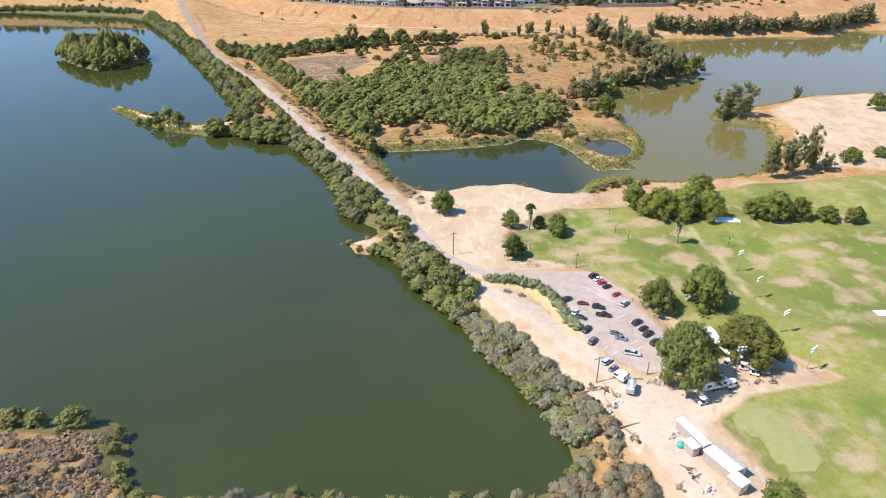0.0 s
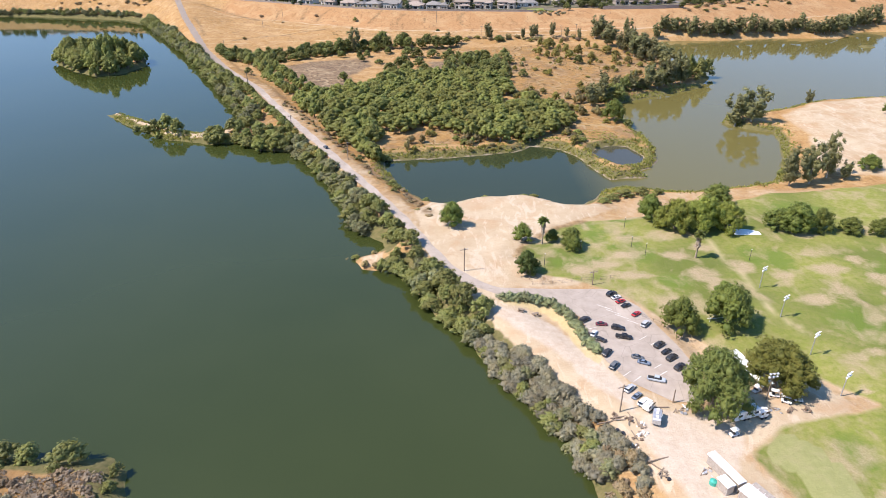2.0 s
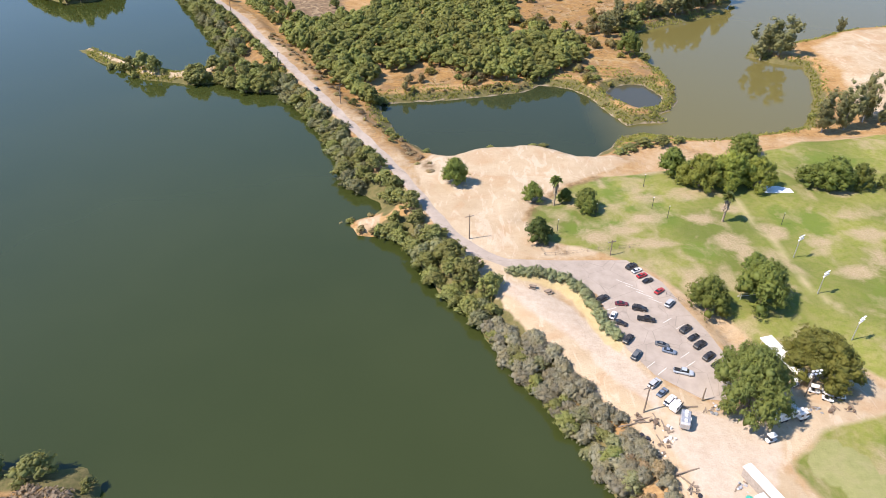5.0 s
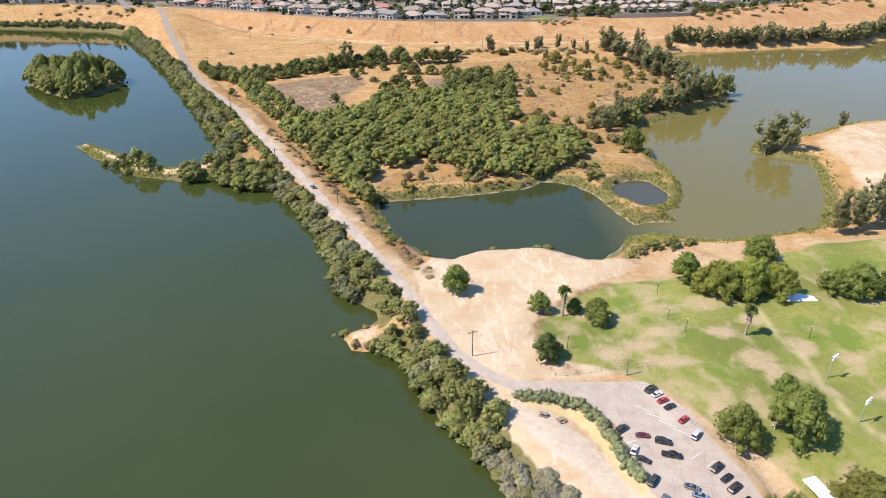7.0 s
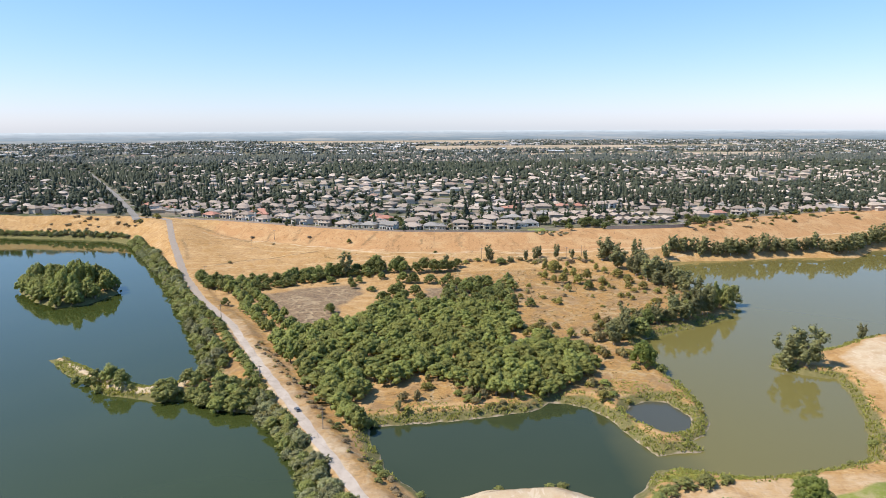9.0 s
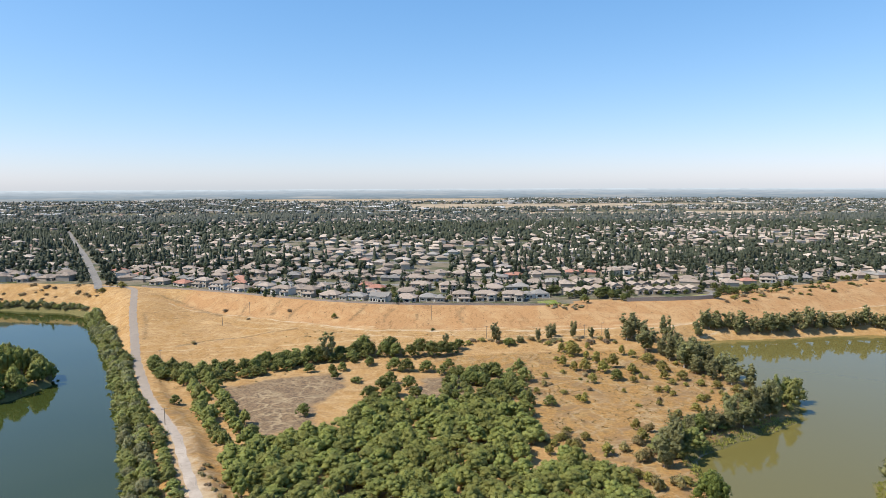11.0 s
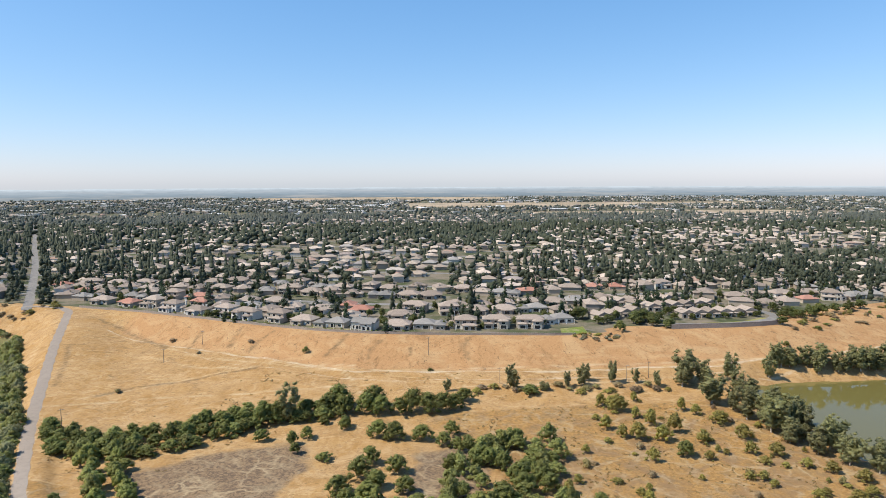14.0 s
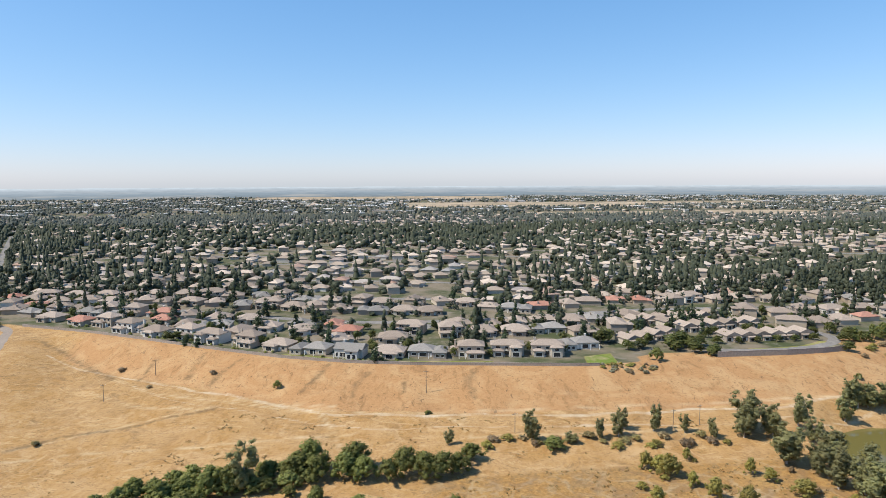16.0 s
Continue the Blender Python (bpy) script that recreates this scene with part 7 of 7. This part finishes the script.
def golf_cart(x, y, turn):
    root = tagged(new("golf_cart"), "white golf cart with flat roof", "golf cart", "golf carts")
    root.matrix_basis = pose(x, y, spot(x, y) + 0.02, 0, 0, turn)
    part("body", loft("body", [body_ring(-1.1, .5, .3, .75), body_ring(-.5, .56, .26, .72), body_ring(.2, .56, .26, .45), body_ring(.8, .54, .26, .8), body_ring(1.15, .44, .34, .62)], M["white"]), root)
    part("seat", boxes("seat", [(-.6, -.5, .72, .0, .5, .86), (-.68, -.5, .8, -.54, .5, 1.25)], M["darkmetal"]), root)
    part("roof", boxes("roof", [(-.95, -.58, 1.78, .75, .58, 1.86)], M["white"]), root)
    for i, s in ((-.8, -.5), (-.8, .5), (.65, -.5), (.65, .5)):
        part("roof_post", limbs("roof_post", [((i, s, .6), (i, s, 1.8), .025, .025)], M["darkmetal"]), root)
    for i in (-.75, .75):
        for s in (-1, 1):
            part("wheel", limbs("wheel", [((0, -.08, 0), (0, .08, 0), .22, .22, 10), ((0, -.08, 0), (0, -.079, 0), .22, .02, 10), ((0, .079, 0), (0, .08, 0), .02, .22, 10)], M["black"]), root, "", pose(i, s * .5, .22))


for x, y, turn in [(60, 117, 20), (74.5, 129.8, -20), (77, 129.2, -25), (76, 127.2, -30), (79, 128, -20), (71.6, 132.4, 30)]:
    golf_cart(x, y, turn)


def scrap(x, y, seed, label, material, n=9, size=0.7, category="scrap heap"):
    """A low heap of bent boxes, drums and bars lying on one another."""
    rng = random.Random(seed)
    root = tagged(new("scrap_heap"), label, category, "scrap heaps")
    root.matrix_basis = pose(x, y, spot(x, y), 0, 0, rng.uniform(0, 360))
    for i in range(n):
        a, r = rng.uniform(0, 6.28), rng.uniform(0, 1.5)
        w, d, h = rng.uniform(.3, 1.2) * size, rng.uniform(.3, .9) * size, rng.uniform(.25, .8) * size
        if i % 3 == 0:
            me = limbs("drum", [((0, 0, 0), (0, 0, h * 1.4), w * .5, w * .5, 10), ((0, 0, h * 1.4), (0, 0, h * 1.4 + .02), w * .5, .02, 10)], M[material])
            part("drum", me, root, "", pose(r * math.cos(a), r * math.sin(a), -.05, rng.choice((0, 80)), 0, rng.uniform(0, 360)))
        elif i % 3 == 1:
            part("crate", boxes("crate", [(-w / 2, -d / 2, 0, w / 2, d / 2, h)], M[rng.choice((material, "timber"))]), root, "", pose(r * math.cos(a), r * math.sin(a), -.08, rng.uniform(-8, 8), rng.uniform(-8, 8), rng.uniform(0, 360)))
        else:
            part("board", boxes("board", [(-w * 1.6, -.12, 0, w * 1.6, .12, .07)], M["timber"]), root, "", pose(r * math.cos(a), r * math.sin(a), rng.uniform(.02, .3), 0, rng.uniform(-6, 6), rng.uniform(0, 360)))


for k, (x, y, m, lab) in enumerate([(36, 118, "darkmetal", "heap of dark scrap and old tyres"), (39, 117, "junk", "heap of rusty scrap on dirt"), (38.4, 114.6, "white", "heap of white appliances and boxes"), (36, 123, "junk", "heap of rusty scrap by a pole"),
                                    (38.6, 121.6, "junk", "heap of rusty parts on dirt"), (40.4, 120, "white", "pile of white tubs and sheets"), (40, 117.4, "offwhite", "pile of pale sacks and sheets"), (52.6, 125.6, "galv", "heap of grey metal parts"),
                                    (50.8, 124.4, "galv", "heap of grey pipes and parts"), (42, 106, "darkmetal", "dark farm machine parts on dirt"), (41, 99, "darkmetal", "dark crate and scrap by the brush"), (47, 92.6, "junk", "scrap parts on the yard"),
                                    (51, 94.6, "darkmetal", "dark parts beside the shed"), (50.4, 97.2, "junk", "rusty parts beside the shed"), (52.4, 91.6, "white", "white boxes beside the shed"), (76, 124.6, "junk", "scrap and boards by the carts"),
                                    (79.4, 124.8, "junk", "brown scrap on bare dirt"), (72.6, 125, "galv", "grey metal parts on bare dirt"), (50.2, 106.8, "galv", "grey parts beside the container"), (37.2, 112.6, "junk", "rusty scrap in the brush")]):
    scrap(x, y, k + 5, lab, m)
for x, y, turn, L in [(34.6, 122, 12, 7), (36.8, 122.8, 10, 5), (46, 125.6, 0, 5), (41.6, 110, 14, 5), (38.4, 109.4, 10, 4), (41, 108, -52, 5)]:
    root = tagged(new("log"), "grey weathered timber pole lying on dirt", "timber", "timber poles")
    root.matrix_basis = pose(x, y, spot(x, y) + .14, 0, 0, turn)
    part("shaft", limbs("shaft", [((-L / 2, 0, 0), (L / 2, .2, 0), .17, .13, 8)], M["timber"]), root)
root = tagged(new("water_tank"), "small teal plastic tank beside the shed", "tank")
root.matrix_basis = pose(50.6, 103.6, spot(50.6, 103.6))
part("shell", limbs("shell", [((0, 0, 0), (0, 0, .9), .75, .75, 14), ((0, 0, .9), (0, 0, 1.2), .75, .2, 14)], M["teal"]), root)
part("lid", limbs("lid", [((0, 0, 1.18), (0, 0, 1.28), .22, .2, 10), ((0, 0, 1.27), (0, 0, 1.28), .2, .01, 10)], M["teal"]), root)

# practice net frame, concrete pad, picnic tables
root = tagged(new("goal_frame"), "white steel goal frame on the grass", "goal")
root.matrix_basis = pose(73, 161.4, spot(73, 161.4), 0, 0, 8)
for a, b in [((-2.4, 0, 0), (-2.4, 0, 2)), ((2.4, 0, 0), (2.4, 0, 2)), ((-2.4, 0, 2), (2.4, 0, 2)), ((-2.4, 0, 2), (-2.4, 1.4, 0)), ((2.4, 0, 2), (2.4, 1.4, 0)), ((-2.4, 1.4, .05), (2.4, 1.4, .05))]:
    part("bar", limbs("bar", [(a, b, .07, .07)], M["white"]), root)
pad = tagged(new("tee_pad", boxes("tee_pad", [(-4.6, -2.2, -.3, 4.6, 2.2, .16)], M["white"])), "white concrete pad on the grass", "pad")
pad.matrix_basis = pose(103.5, 217, spot(103.5, 217))
pad2 = tagged(new("tee_pad", boxes("tee_pad", [(-2.2, -1.5, -.3, 2.2, 1.5, .12)], M["concrete"])), "pale concrete pad on the grass", "pad")
pad2.matrix_basis = pose(124, 155, spot(124, 155))


def picnic_table(x, y, turn):
    root = tagged(new("picnic_table"), "weathered wooden picnic table on bare dirt", "table", "picnic tables")
    root.matrix_basis = pose(x, y, spot(x, y), 0, 0, turn)
    part("tabletop", boxes("tabletop", [(-.95, -.4, .68, .95, .4, .76)], M["timber"]), root)
    for s in (-1, 1):
        part("bench", boxes("bench", [(-.95, s * .75 - .15, .38, .95, s * .75 + .15, .45)], M["timber"]), root)
        part("leg", boxes("leg", [(s * .65 - .08, -.85, 0, s * .65 + .08, .85, .38), (s * .65 - .08, -.3, .38, s * .65 + .08, .3, .68)], M["timber"]), root)


picnic_table(19, 166.6, -20)
picnic_table(23, 165.2, 30)


def wire_fence(line, label):
    root = tagged(new("wire_fence"), label, "fence", "wire fences")
    for a, b in zip(line, line[1:]):
        n = max(1, round(math.dist(a, b) / 3))
        pts = [(a[0] + (b[0] - a[0]) * i / n, a[1] + (b[1] - a[1]) * i / n) for i in range(n + 1)]
        hs = land(pts)
        for (x, y), z in zip(pts[:-1], hs):
            part("post", FENCE_POST, root, "", pose(x, y, z))
        for lift in (.5, 1.1):
            for (p, q, z0, z1) in zip(pts, pts[1:], hs, hs[1:]):
                v, f = limb((*p, z0 + lift), (*q, z1 + lift), .02, .02, 4)
                part("wire", mesh("wire", v, f, [M["darkmetal"]]), root)


FENCE_POST = limbs("post", [((0, 0, -.2), (0, 0, 1.25), .06, .06)], M["timber"])
wire_fence([(22, 190), (24, 180.5), (36, 182), (48, 183.5), (51, 184)], "dark wire fence between dirt and grass")
wire_fence([(52.5, 163), (57, 158), (64, 156.5)], "dark wire fence by the parking lot")

grow_all()
for root in HOUSES:
    for o in (*root.children_recursive, root):
        bpy.data.objects.remove(o)
